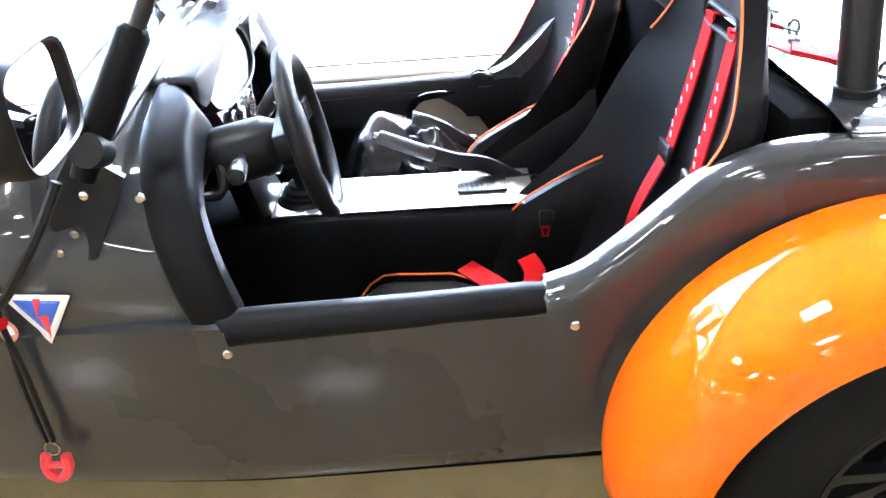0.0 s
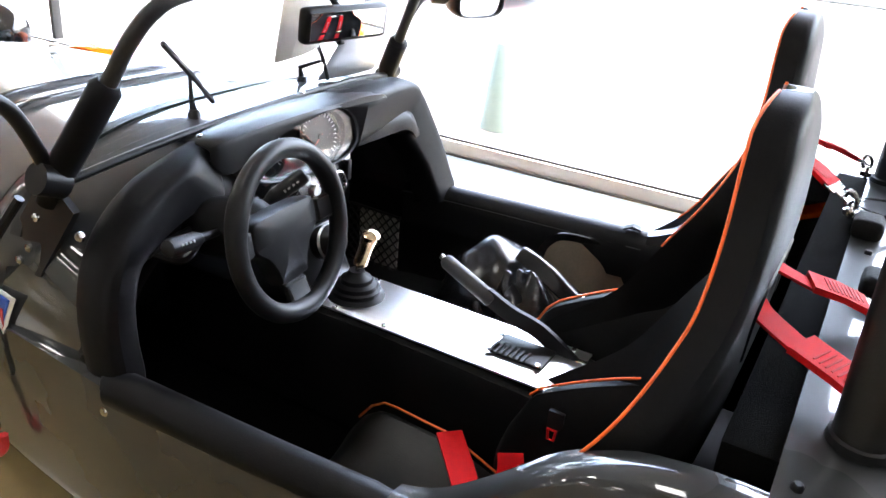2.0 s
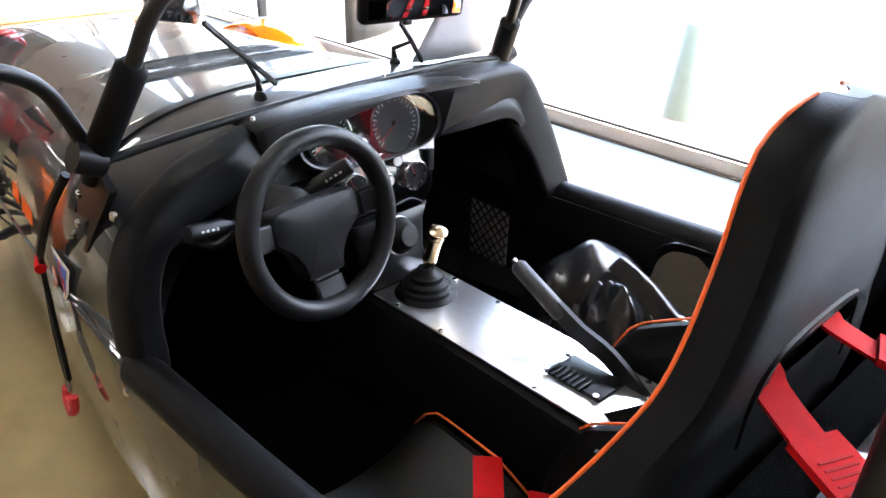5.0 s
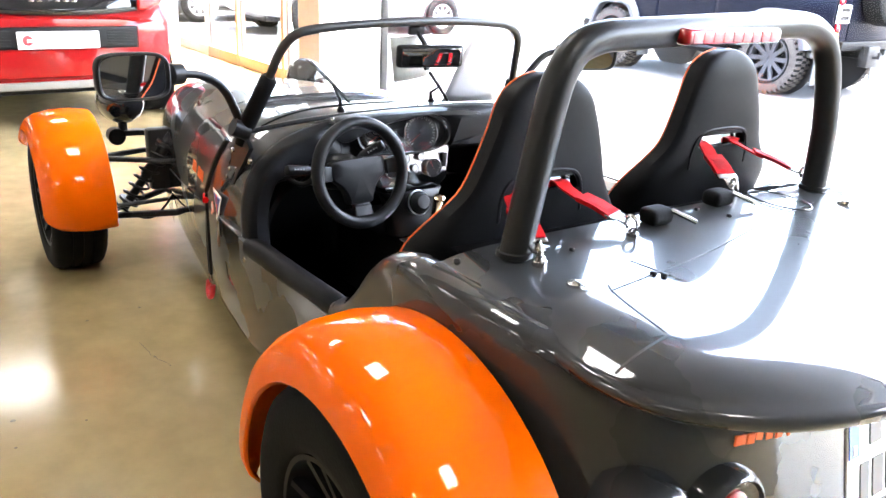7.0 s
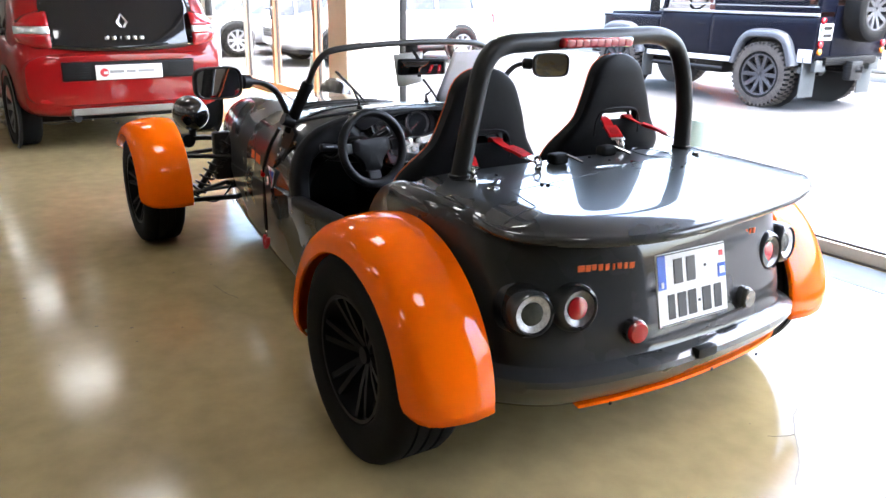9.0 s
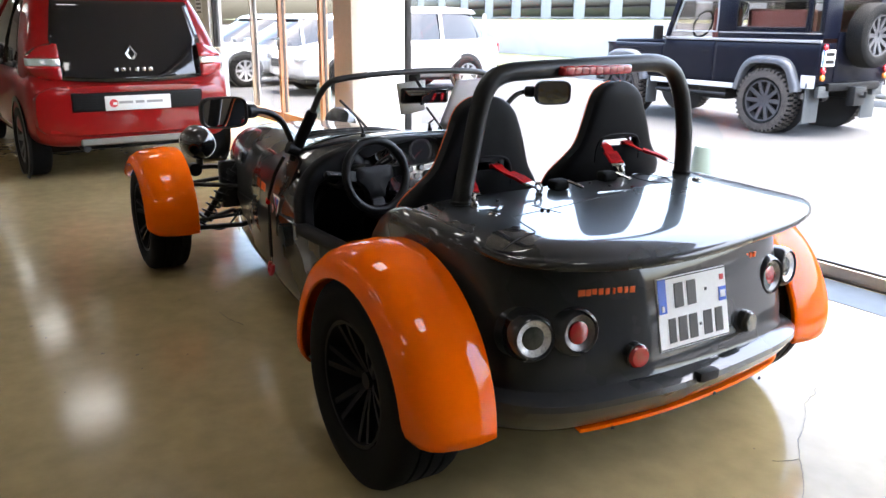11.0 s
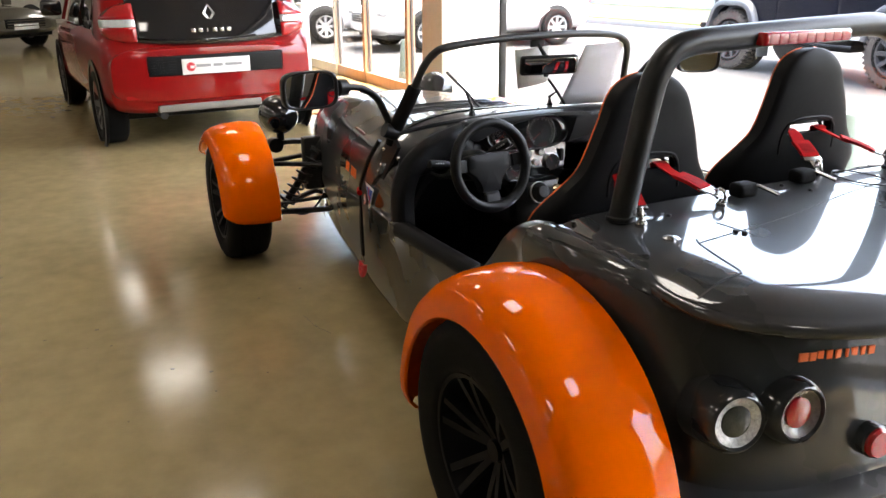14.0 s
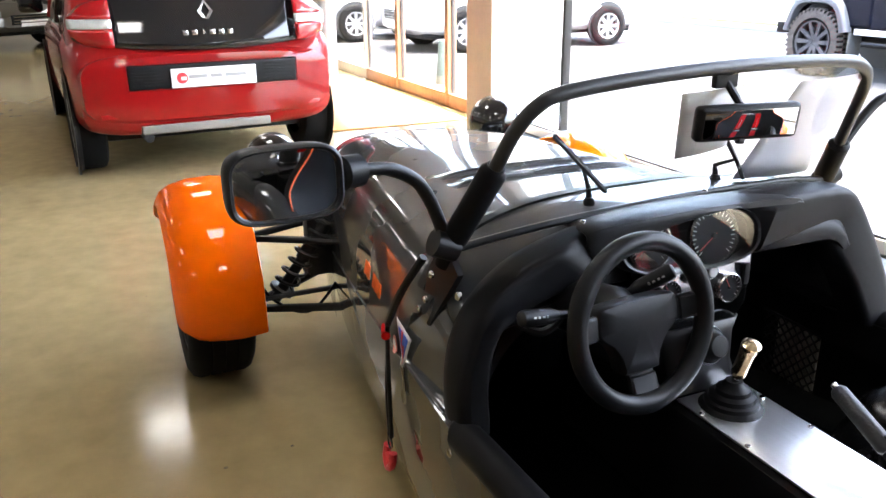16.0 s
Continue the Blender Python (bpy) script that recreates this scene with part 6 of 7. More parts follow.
loop = smooth_line([(-0.80, 0.42, 0.33), (-0.83, 0.44, 0.40), (-0.815, 0.455, 0.452), (-0.776, 0.462, 0.474), (-0.70, 0.482, 0.462), (-0.64, 0.497, 0.415), (-0.6, 0.5, 0.36), (-0.588, 0.475, 0.30)], 6)
part("border_loop", ribbon(bmesh.new(), loop, 0.034, 0.005, (0, 1, 0.3)), M_CANVAS, cv)
outer = sheet([[tuple(p) for p in loop[::6]], [(p.x * 0.92 - 0.055, p.y - 0.025, 0.27 + (p.z - 0.27) * 0.72) for p in loop[::6]], [(p.x * 0.8 - 0.14, p.y - 0.06, 0.27 + (p.z - 0.27) * 0.45) for p in loop[::6]], [(p.x * 0.7 - 0.21, p.y - 0.1, 0.275 + (p.z - 0.27) * 0.25) for p in loop[::6]]], wrinkle=0.006)
part("lining", outer, M_TAN, cv, "grey-brown suede lining")

# ==== other vehicles ====
def ring_x(x, hw, z0, z1, n=5.0, k=36):
    """A rounded upright section at x."""
    out = []
    for j in range(k):
        a = 2 * math.pi * j / k
        c, s = math.cos(a), math.sin(a)
        out.append(Vector((x, hw * math.copysign(abs(c) ** (2 / n), c), (z0 + z1) / 2 + (z1 - z0) / 2 * math.copysign(abs(s) ** (2 / n), s))))
    return out


def ring_z(z, x0, x1, hw, n=6.0, k=48):
    out = []
    for j in range(k):
        a = 2 * math.pi * j / k
        c, s = math.cos(a), math.sin(a)
        out.append(Vector(((x0 + x1) / 2 + (x0 - x1) / 2 * math.copysign(abs(c) ** (2 / n), c), hw * math.copysign(abs(s) ** (2 / n), s), z)))
    return out


def skin(stations, ring, cap=True, n=5.0):
    bm = bmesh.new()
    loft(bm, [ring(*s, n) for s in stations], close_v=True, cap=cap)
    return bm


def road_wheel(parent, x, y, r, width, rim_mat, spokes=10, spoke_w=0.05, label="alloy wheel with a black tyre"):
    side = 1 if y > 0 else -1
    m = facing((x, y, r), (0, side, 0))
    h, rr = width / 2, r * 0.64
    e = part("wheel", turned([(0, h * 0.55), (rr * 0.2, h * 0.55), (rr * 0.24, h * 0.3), (0, h * 0.2)], m, 20), rim_mat, parent, label)
    part("tyre", turned([(rr, -h), (r - 0.04, -h), (r - 0.01, -h * 0.85), (r, -h * 0.6), (r, h * 0.6), (r - 0.01, h * 0.85), (r - 0.04, h), (rr + 0.02, h * 1.02), (rr, h * 0.9)], m, 48), M_RUBBER, e, "black tyre")
    bm = bmesh.new()
    lathe(bm, [(rr, h * 0.92), (rr - 0.02, h * 0.9), (rr - 0.025, h * 0.4), (rr * 0.9, -h * 0.5), (0, -h * 0.5)], m, 40)
    part("rim", bm, rim_mat, e)
    part("barrel", turned([(rr * 0.86, h * 0.15), (0, h * 0.1)], m, 32), M_PLASTIC, e)
    for k in range(spokes):
        q = m @ Matrix.Rotation(2 * math.pi * k / spokes, 4, "Z")
        part("spoke", ribbon(bmesh.new(), [q @ Vector((a, 0, b)) for a, b in ((rr * 0.12, h * 0.5), (rr * 0.55, h * 0.62), (rr * 0.97, h * 0.75))], spoke_w, 0.03, m.to_3x3() @ Z), rim_mat, e)
    return e


M_SILVER = material("silver_car_paint", (0.3, 0.32, 0.34), 0.3, 0.5, 1.0, 0.05, 3)
M_WHITECAR = material("white_car_paint", (0.45, 0.45, 0.45), 0.3, 0, 0.3, 0.04, 3)
M_NAVY = material("blue_black_car_paint", (0.0035, 0.0045, 0.01), 0.3, 0, 0.0, 0.1, 1.5, spec=0.09)
M_MERC = material("dark_warm_grey_paint", (0.1, 0.094, 0.08), 0.3, 0.4, 1.0, 0.08, 3)
M_ALLOY = material("grey_alloy", (0.3, 0.3, 0.3), 0.4, 0.2, 0, 0.1, 20)
M_DARKALLOY = material("dark_alloy", (0.05, 0.05, 0.055), 0.4, 0.2, 0, 0.1, 20)
M_ARCHGREY = material("satin_grey_arch", (0.065, 0.068, 0.075), 0.45, 0.2, 0.2, 0.08, 6)
M_BLACKGLASS = material("dark_car_glass", (0.006, 0.006, 0.007), 0.05, 0, 0.5, 0.05, 4, spread=0.02)
M_LAMPWHITE = material("clear_lamp", (0.6, 0.6, 0.62), 0.15, 0.4, 1.0, 0.2, 30)

# --- red hatchback
LAMP = curve([(0.79, 0.1), (0.82, 0.17), (0.86, 0.215), (0.95, 0.228), (1.0, 0.19), (1.04, 0.13), (1.07, 0.06)])
hx = thing("hatchback", "bright red small hatchback with a black glass tailgate, parked indoors", "car", at=pose(-5.2, -0.36, 0, 0, 0, 4))
part("body", skin([(0.01, 0.6, 0.36, 0.64), (0.0, 0.70, 0.31, 0.72), (-0.04, 0.775, 0.27, 0.82), (-0.12, 0.81, 0.25, 0.9), (-0.5, 0.825, 0.23, 0.93), (-1.5, 0.82, 0.21, 0.92), (-2.6, 0.82, 0.21, 0.9), (-3.0, 0.81, 0.21, 0.86), (-3.35, 0.77, 0.22, 0.78), (-3.53, 0.66, 0.26, 0.66), (-3.6, 0.5, 0.32, 0.55)], ring_x, n=5.5), M_RED, hx, "glossy red bodywork")
part("greenhouse", skin([(0.86, -0.06, -2.85, 0.78), (0.95, -0.075, -2.65, 0.775), (1.1, -0.12, -2.35, 0.745), (1.28, -0.2, -2.05, 0.69), (1.42, -0.29, -1.85, 0.63)], ring_z), M_BLACKGLASS, hx, "dark tinted side and rear glass")
part("rear_quarter", skin([(0.8, -0.03, -0.62, 0.795), (0.88, -0.045, -0.64, 0.79), (0.98, -0.07, -0.68, 0.772), (1.1, -0.115, -0.74, 0.748), (1.28, -0.2, -0.84, 0.694), (1.42, -0.285, -0.95, 0.638)], ring_z), M_RED, hx, "red rear quarter round the tailgate")
part("roof", skin([(1.415, -0.27, -1.88, 0.64), (1.46, -0.25, -1.8, 0.62), (1.5, -0.3, -1.7, 0.57), (1.53, -0.5, -1.5, 0.45)], ring_z), M_RED, hx)
for s in (-1, 1):
    part("middle_pillar", ribbon(bmesh.new(), [(-1.15, s * 0.785, 0.9), (-1.1, s * 0.75, 1.1), (-1.05, s * 0.64, 1.43)], 0.1, 0.02, (0, s, 0.3)), M_GLOSSBLACK, hx)
    part("front_pillar", ribbon(bmesh.new(), [(-2.75, s * 0.75, 0.88), (-2.3, s * 0.72, 1.12), (-1.85, s * 0.6, 1.44)], 0.07, 0.03, (0, s, 0.3)), M_RED, hx)
    part("door_mirror", boxed((-2.2, s * 0.9, 0.98), (0.1, 0.18, 0.14), 0.04, 3), M_RED if s > 0 else M_GLOSSBLACK, hx)
    for x, lab in ((-0.48, ""), (-2.97, "")):
        w = road_wheel(hx, x, s * 0.735, 0.295, 0.19, M_DARKALLOY, 8, 0.045)
        part("arch", turned([(0.345, 0.02), (0.35, 0.034), (0.31, 0.036), (0.305, 0.0)], facing((x, s * 0.795, 0.3), (0, s, 0)), 40), M_PLASTIC, hx)
    # tail lamp
    lens = lambda z, f: Vector((0.022 - 0.33 * max(0, z - 0.72) ** 1.25 - 2.0 * (0.23 * f) ** 2 + 0.02 * math.sin(math.pi * min(1, max(0, (z - 0.8) / 0.265))), s * (0.548 + LAMP(z) * f), z))
    tl = None
    for nm, mat, z0, z1, lab in (("tail_lamp", M_REDLENS, 0.8, 0.902, "tall red tail lamp with a clear band"), ("clear_band", M_LAMPWHITE, 0.904, 0.956, ""), ("upper_lens", M_REDLENS, 0.958, 1.064, "")):
        bm = bmesh.new()
        loft(bm, [[lens(z, f) for f in np.linspace(0, 1, 9)] for z in np.linspace(z0, z1, 6)])
        ob = thick(part(nm, bm, mat, tl or hx, lab), 0.02, 0.0)
        tl = tl or ob
    bm = bmesh.new()
    loft(bm, [[lens(z, f) + Vector((0.004, 0, 0)) for f in np.linspace(0.45, 0.8, 5)] for z in (0.912, 0.93, 0.948)])
    part("amber_band", bm, M_AMBER, tl)
    part("reflector", boxed((0.022, s * 0.62, 0.4), (0.01, 0.12, 0.03), 0.004), M_REDLENS, hx)
# black glass tailgate with its smile-shaped lower edge
bm = bmesh.new()
rows = []
for k in range(19):
    f = -1 + 2 * k / 18
    low = 0.762 + 0.03 * f * f + 0.006 * abs(f) ** 6
    rows.append([Vector((0.02 - 0.36 * max(0, z - 0.72) ** 1.25 - 0.03 * f * f, (0.572 + 0.02 * min(1, max(0, (z - 1.0) / 0.09)) - 0.2 * max(0, z - 1.1)) * f, z)) for z in np.linspace(low, 1.4, 15)])
loft(bm, rows)
tg = thick(part("tailgate_glass", bm, M_BLACKGLASS, hx, "black glass tailgate"), 0.012)
part("badge", ribbon(bmesh.new(), [(-0.045, 0, 0.93), (-0.045, 0.036, 0.985), (-0.065, 0, 1.045), (-0.05, -0.036, 0.985), (-0.045, 0, 0.93)], 0.02, 0.02, (1, 0, 0)), M_CHROME, tg, "chrome diamond emblem")
for k in range(6):
    part("chrome_mark", boxed((-0.012, -0.135 + 0.054 * k, 0.865), (0.01, 0.034 if k != 2 else 0.008, 0.03), 0.003), M_CHROME, tg)
part("wiper", tubed(smooth_line([(0.0, -0.02, 0.79), (0.004, 0.15, 0.8), (-0.004, 0.34, 0.815)], 4), 0.007, 8), M_PLASTIC, tg)
part("bumper", skin([(0.035, 0.5, 0.44, 0.7), (0.03, 0.66, 0.36, 0.74), (0.0, 0.76, 0.335, 0.76), (-0.1, 0.8, 0.33, 0.76)], ring_x, n=4.5), M_RED, hx, "glossy red rear bumper")
gr = part("plate_recess", boxed((0.03, 0.01, 0.618), (0.02, 1.04, 0.155), 0.02, 3), M_PLASTIC, hx, "black ribbed plate recess")
for s in (-1, 1):
    for k in range(6):
        part("rib", boxed((0.0405, 0.01 + s * 0.4, 0.57 + 0.019 * k), (0.004, 0.19, 0.006), 0.001), M_PLASTIC, gr)
pl = part("show_plate", boxed((0.045, 0, 0.605), (0.012, 0.52, 0.115), 0.004), M_PLATE, hx, "white dealer plate with a red emblem and grey bars")
bm = lathe(bmesh.new(), [(0.033, 0), (0.033, 0.002), (0, 0.002)], facing((0.0515, -0.195, 0.605), (1, 0, 0)), 24)
part("emblem", bm, M_REDPRINT, pl)
part("emblem_cut", boxed((0.0545, -0.185, 0.603), (0.002, 0.032, 0.02), 0), M_PLATE, pl)
M_GREYINK = material("grey_print", (0.3, 0.3, 0.3), 0.5, 0, 0, 0.05, 20)
for y, w in ((-0.1, 0.11), (0.01, 0.07), (0.13, 0.13)):
    part("bar", boxed((0.0517, y, 0.61), (0.001, w, 0.02), 0), M_GREYINK, pl)
part("valance", boxed((-0.03, -0.06, 0.3), (0.1, 0.8, 0.055), 0.012, 3), material("pale_grey_valance", (0.19, 0.175, 0.15), 0.5, 0, 0, 0.1, 8), hx, "pale grey lower valance")
part("exhaust", tubed([(-0.2, -0.42, 0.25), (0.0, -0.42, 0.25)], 0.03, 14), M_STEEL, hx)
part("underbody", boxed((-1.8, 0, 0.26), (3.0, 1.3, 0.14), 0.03), M_PLASTIC, hx)

# --- off-roader outside
M_CARTINT = glass("light_car_tint", (0.75, 0.7, 0.68))
# brown-red reflection of the windows, put into the seats' colour
M_REDREFLECT = material("brown_red_window_reflection", (0.2, 0.06, 0.042), 0.7, 0, 0, 0.2, 10)
M_MUD = material("dusty_tyre_rubber", (0.075, 0.066, 0.058), 0.9, 0, 0, 0.45, 12, 0.5, 110, spec=0.1)
M_SILL = material("pale_silver_sill", (0.62, 0.62, 0.62), 0.4, 0.1, 0.2, 0.06, 5)
M_FLAP = material("weathered_mud_flap", (0.06, 0.065, 0.065), 0.7, 0, 0, 0.2, 6, 0.2, 50)
dx = thing("off_roader", "blue-black short four-wheel-drive off-roader with grey arches, parked outside", "car", at=pose(-4.95, 8.14, -0.1, 0, 0, 0))
AXLE, REAR, HALF = -2.58, 0.68, 0.75


def arch_hole(x, z):
    """Whether a place on the flank lies in a wheel opening."""
    return any(abs((x - c) / 0.43) ** 2.8 + (max(0, z - 0.36) / 0.52) ** 2.8 < 1 for c in (0.0, AXLE))


for s in (-1, 1):
    # flank panels, cut out round the wheels
    for nm, x0, x1, z0, z1 in (("rear_flank", -0.9, REAR, 0.6, 1.15), ("door", -1.83, -0.906, 0.6, 1.15), ("front_flank", -3.05, -1.836, 0.62, 1.075)):
        bm = bmesh.new()
        xs, zs = np.linspace(x0, x1, 34), np.linspace(z0, z1, 14)
        g = [[bm.verts.new((x, s * (HALF - 0.03 * max(0, (z - 1.0) / 0.15) ** 2 - 0.06 * max(0, (-2.7 - x) / 0.35) ** 2), z)) for z in zs] for x in xs]
        for a in range(33):
            for b in range(13):
                if not arch_hole((xs[a] + xs[a + 1]) / 2, (zs[b] + zs[b + 1]) / 2):
                    bm.faces.new((g[a][b], g[a + 1][b], g[a + 1][b + 1], g[a][b + 1]))
        bmesh.ops.delete(bm, geom=[v for v in bm.verts if not v.link_faces], context="VERTS")
        ob = thick(part(nm, bm, M_NAVY, dx, "blue-black panel"), 0.02, 0.0)
        if nm == "door":
            part("door_handle", boxed((-1.06, s * 0.758, 1.0), (0.12, 0.02, 0.03), 0.008), M_PLASTIC, ob)
            part("lower_handle", boxed((-1.1, s * 0.752, 0.84), (0.07, 0.008, 0.012), 0.003), M_ALLOY, ob)
    part("belt_strip", boxed(((REAR - 1.83) / 2, s * 0.735, 1.166), (REAR + 1.83, 0.03, 0.036), 0.01), M_ALLOY, dx, "bright belt strip")
    part("waist_panel", boxed(((REAR - 0.9) / 2, s * 0.715, 1.22), (REAR + 0.9, 0.02, 0.09), 0.004), M_NAVY, dx)
    part("rain_rail", boxed(((REAR - 0.9) / 2, s * 0.724, 1.258), (REAR + 0.84, 0.02, 0.014), 0.004), M_ALLOY, dx)
    part("sill_strip", boxed((-1.29, s * 0.75, 0.565), (1.5, 0.024, 0.07), 0.006), M_SILL, dx, "pale silver sill strip")
    part("sill_strip", boxed((0.57, s * 0.75, 0.68), (0.2, 0.024, 0.16), 0.006), M_SILL, dx, "pale silver rear sill")
    part("side_step", tubed([(-0.62, s * 0.76, 0.43), (-1.9, s * 0.76, 0.43)], 0.03, 10), M_PLASTIC, dx, "black tubular side step")
    # windows: door light, long rear side light with rounded corners, quarter light
    for nm, x0, x1, z0, z1, rake in (("door_window", -1.7, -0.93, 1.265, 1.68, 0.16), ("side_window", -0.6, 0.42, 1.325, 1.66, 0.0), ("quarter_window", 0.5, 0.62, 1.28, 1.68, 0.0)):
        rim = [(x0, z0), (x1, z0), (x1, z1), (x0 + rake, z1)]
        rim = smooth_line([p for k in range(4) for p in ((Vector((*rim[k], 0)).lerp(Vector((*rim[k - 1], 0)), 0.09)), (Vector((*rim[k], 0)).lerp(Vector((*rim[(k + 1) % 4], 0)), 0.09)))], 3, True)
        bm = bmesh.new()
        bm.faces.new([bm.verts.new((p.x, s * 0.712, p.y)) for p in rim])
        w = part(nm, bm, M_CARTINT, dx, "clear side window")
        part("window_frame", tubed([(p.x, s * 0.716, p.y) for p in rim], 0.011, 6, True), M_ALLOY if nm == "door_window" else M_PLASTIC, w)
    for x0, x1 in ((-0.93, -0.6), (0.42, 0.5), (0.62, REAR)):
        part("window_pillar", boxed(((x0 + x1) / 2, s * 0.705, 1.47), (x1 - x0 - 0.004, 0.02, 0.42), 0.004), M_NAVY, dx)
    part("window_sill", boxed((-0.09, s * 0.705, 1.294), (1.02, 0.02, 0.06), 0.004), M_NAVY, dx)
    part("screen_pillar", ribbon(bmesh.new(), [(-1.84, s * 0.69, 1.15), (-1.66, s * 0.68, 1.7)], 0.07, 0.03, (0, s, 0)), M_NAVY, dx)
    part("door_mirror", boxed((-1.86, s * 0.86, 1.24), (0.06, 0.16, 0.2), 0.025), M_PLASTIC, dx)
    part("mirror_stem", tubed([(-1.8, s * 0.74, 1.16), (-1.84, s * 0.84, 1.2)], 0.012, 6), M_PLASTIC, dx)
    # flat-topped flared arches over the wheels
    for x in (0.0, AXLE):
        line = smooth_line([(x - 0.5, 0, 0.54), (x - 0.46, 0, 0.68), (x - 0.38, 0, 0.86), (x - 0.28, 0, 0.945), (x - 0.14, 0, 0.975), (x + 0.12, 0, 0.975), (x + 0.27, 0, 0.94), (x + 0.37, 0, 0.85), (x + 0.45, 0, 0.68), (x + 0.49, 0, 0.56)], 4)
        bm = bmesh.new()
        rows = []
        for p, t, q, u in frames_along(line, up=Vector((0, 1, 0))):
            inn = (Vector((x, 0, 0.45)) - p).normalized()
            rows.append([Vector((p.x, s * y, p.z)) + inn * d for y, d in ((0.745, -0.01), (0.79, 0.0), (0.835, 0.02), (0.85, 0.045), (0.848, 0.09), (0.835, 0.1), (0.75, 0.105))])
        loft(bm, rows)
        part("wheel_arch", bm, M_ARCHGREY, dx, "flared satin grey wheel arch")
        part("arch_liner", turned([(0.5, 0.0), (0.47, 0.001), (0.0, 0.001)], facing((x, s * 0.56, 0.46), (0, s, 0)), 32), M_JOINT, dx)
        w = road_wheel(dx, x, s * 0.715, 0.41, 0.24, M_DARKALLOY, 10, 0.05, "dusty tyre on a ten-spoke dark alloy wheel")
        bm = bmesh.new()
        for k in range(40):
            a = 2 * math.pi * k / 40
            for j in (-0.08, 0.0, 0.08):
                b = a + (math.pi / 40 if j == 0 else 0)
                box(bm, Vector((x + 0.408 * math.cos(b), s * 0.715 + j, 0.41 + 0.408 * math.sin(b))), (0.016, 0.07, 0.034), 0.0, 1, Matrix.Rotation(-b, 3, "Y"))
            box(bm, Vector((x + 0.385 * math.cos(a), s * 0.833, 0.41 + 0.385 * math.sin(a))), (0.04, 0.01, 0.03), 0.0, 1, Matrix.Rotation(-a, 3, "Y"))
        lathe(bm, [(0.29, 0.12), (0.3, 0.124), (0.37, 0.121), (0.4, 0.1)], facing((x, s * 0.715, 0.41), (0, s, 0)), 48)
        part("tyre_tread", bm, M_MUD, dx, "blocky dusty tyre tread", smooth=False)
    part("mud_flap", boxed((0.56, s * 0.62, 0.42), (0.016, 0.3, 0.5), 0.006), M_FLAP, dx, "grey rubber mud flap")
    part("front_flap", boxed((AXLE + 0.5, s * 0.68, 0.38), (0.016, 0.22, 0.34), 0.006), M_FLAP, dx)
    for z, mat, r in ((1.1, M_REDLENS, 0.04), (0.82, M_REDLENS, 0.045), (0.735, M_AMBER, 0.04)):
        part("tail_lamp", turned([(r, 0), (r, 0.022), (r * 0.7, 0.032), (0, 0.034)], facing((REAR + 0.01, s * 0.67, z), (1, 0, 0)), 20), mat, dx, "round tail lamp")
    part("bumper_end", boxed((0.66, s * 0.58, 0.56), (0.06, 0.22, 0.14), 0.01), M_FLAP, dx)
part("rear_panel", boxed((REAR - 0.012, 0, 0.9), (0.024, 1.44, 0.5), 0.008), M_NAVY, dx)
part("back_door", boxed((REAR, 0, 0.98), (0.03, 0.86, 0.6), 0.012), M_NAVY, dx)
part("back_window", boxed((REAR - 0.01, 0, 1.49), (0.008, 0.74, 0.36), 0), M_CARTINT, dx, "clear back window")
for y in (-0.55, 0.55):
    part("back_pillar", boxed((REAR - 0.012, y, 1.45), (0.024, 0.3, 0.5), 0.006), M_NAVY, dx)
part("windscreen", boxed((-1.77, 0, 1.42), (0.008, 1.34, 0.5), 0, 1, Matrix.Rotation(radians(18), 3, "Y")), M_CARTINT, dx)
part("bonnet", boxed((-2.42, 0, 1.1), (1.22, 1.16, 0.08), 0.035, 3, Matrix.Rotation(radians(-1.5), 3, "Y")), M_NAVY, dx)
for s in (-1, 1):
    part("wing_top", boxed((-2.43, s * 0.66, 1.068), (1.2, 0.17, 0.03), 0.012), M_NAVY, dx)
    part("repeater", boxed((-2.86, s * 0.715, 0.98), (0.05, 0.02, 0.025), 0.005), M_LAMPWHITE, dx)
part("grille", boxed((-3.06, 0, 0.88), (0.05, 1.2, 0.34), 0.015), M_PLASTIC, dx)
part("front_bumper", boxed((-3.14, 0, 0.56), (0.12, 1.6, 0.14), 0.02), M_PLASTIC, dx)
part("floor_pan", boxed((-1.15, 0, 0.62), (3.5, 1.08, 0.06), 0.01), M_PLASTIC, dx)
part("cabin_liner", boxed((-0.2, 0, 0.9), (1.7, 1.36, 0.04), 0.01), M_PLASTIC, dx)
part("roof", boxed((-0.5, 0, 1.83), (2.36, 1.44, 0.3), 0.08, 3), M_NAVY, dx)
# seat blocks carry the windows' brown-red reflection as their colour
for s in (-1, 1):
    part("car_seat", boxed((-1.05, s * 0.36, 1.3), (0.16, 0.46, 0.56), 0.06, 3), M_REDREFLECT, dx)
    part("bench_seat", boxed((-0.05, s * 0.52, 1.3), (0.9, 0.14, 0.5), 0.05, 3), M_REDREFLECT, dx)
part("driving_wheel", tubed([Vector((-1.48 + 0.06 * math.sin(a), -0.36 + 0.19 * math.cos(a), 1.36 + 0.18 * math.sin(a))) for a in np.linspace(0, 6.283, 24, endpoint=False)], 0.015, 8, True), M_PLASTIC, dx)
pl = part("number_plate", boxed((REAR + 0.012, -0.58, 0.97), (0.012, 0.26, 0.2), 0.004), M_PLATE, dx, "white number plate")
part("plate_band", boxed((REAR + 0.0192, -0.69, 0.97), (0.002, 0.03, 0.19), 0), M_BLUE, pl)
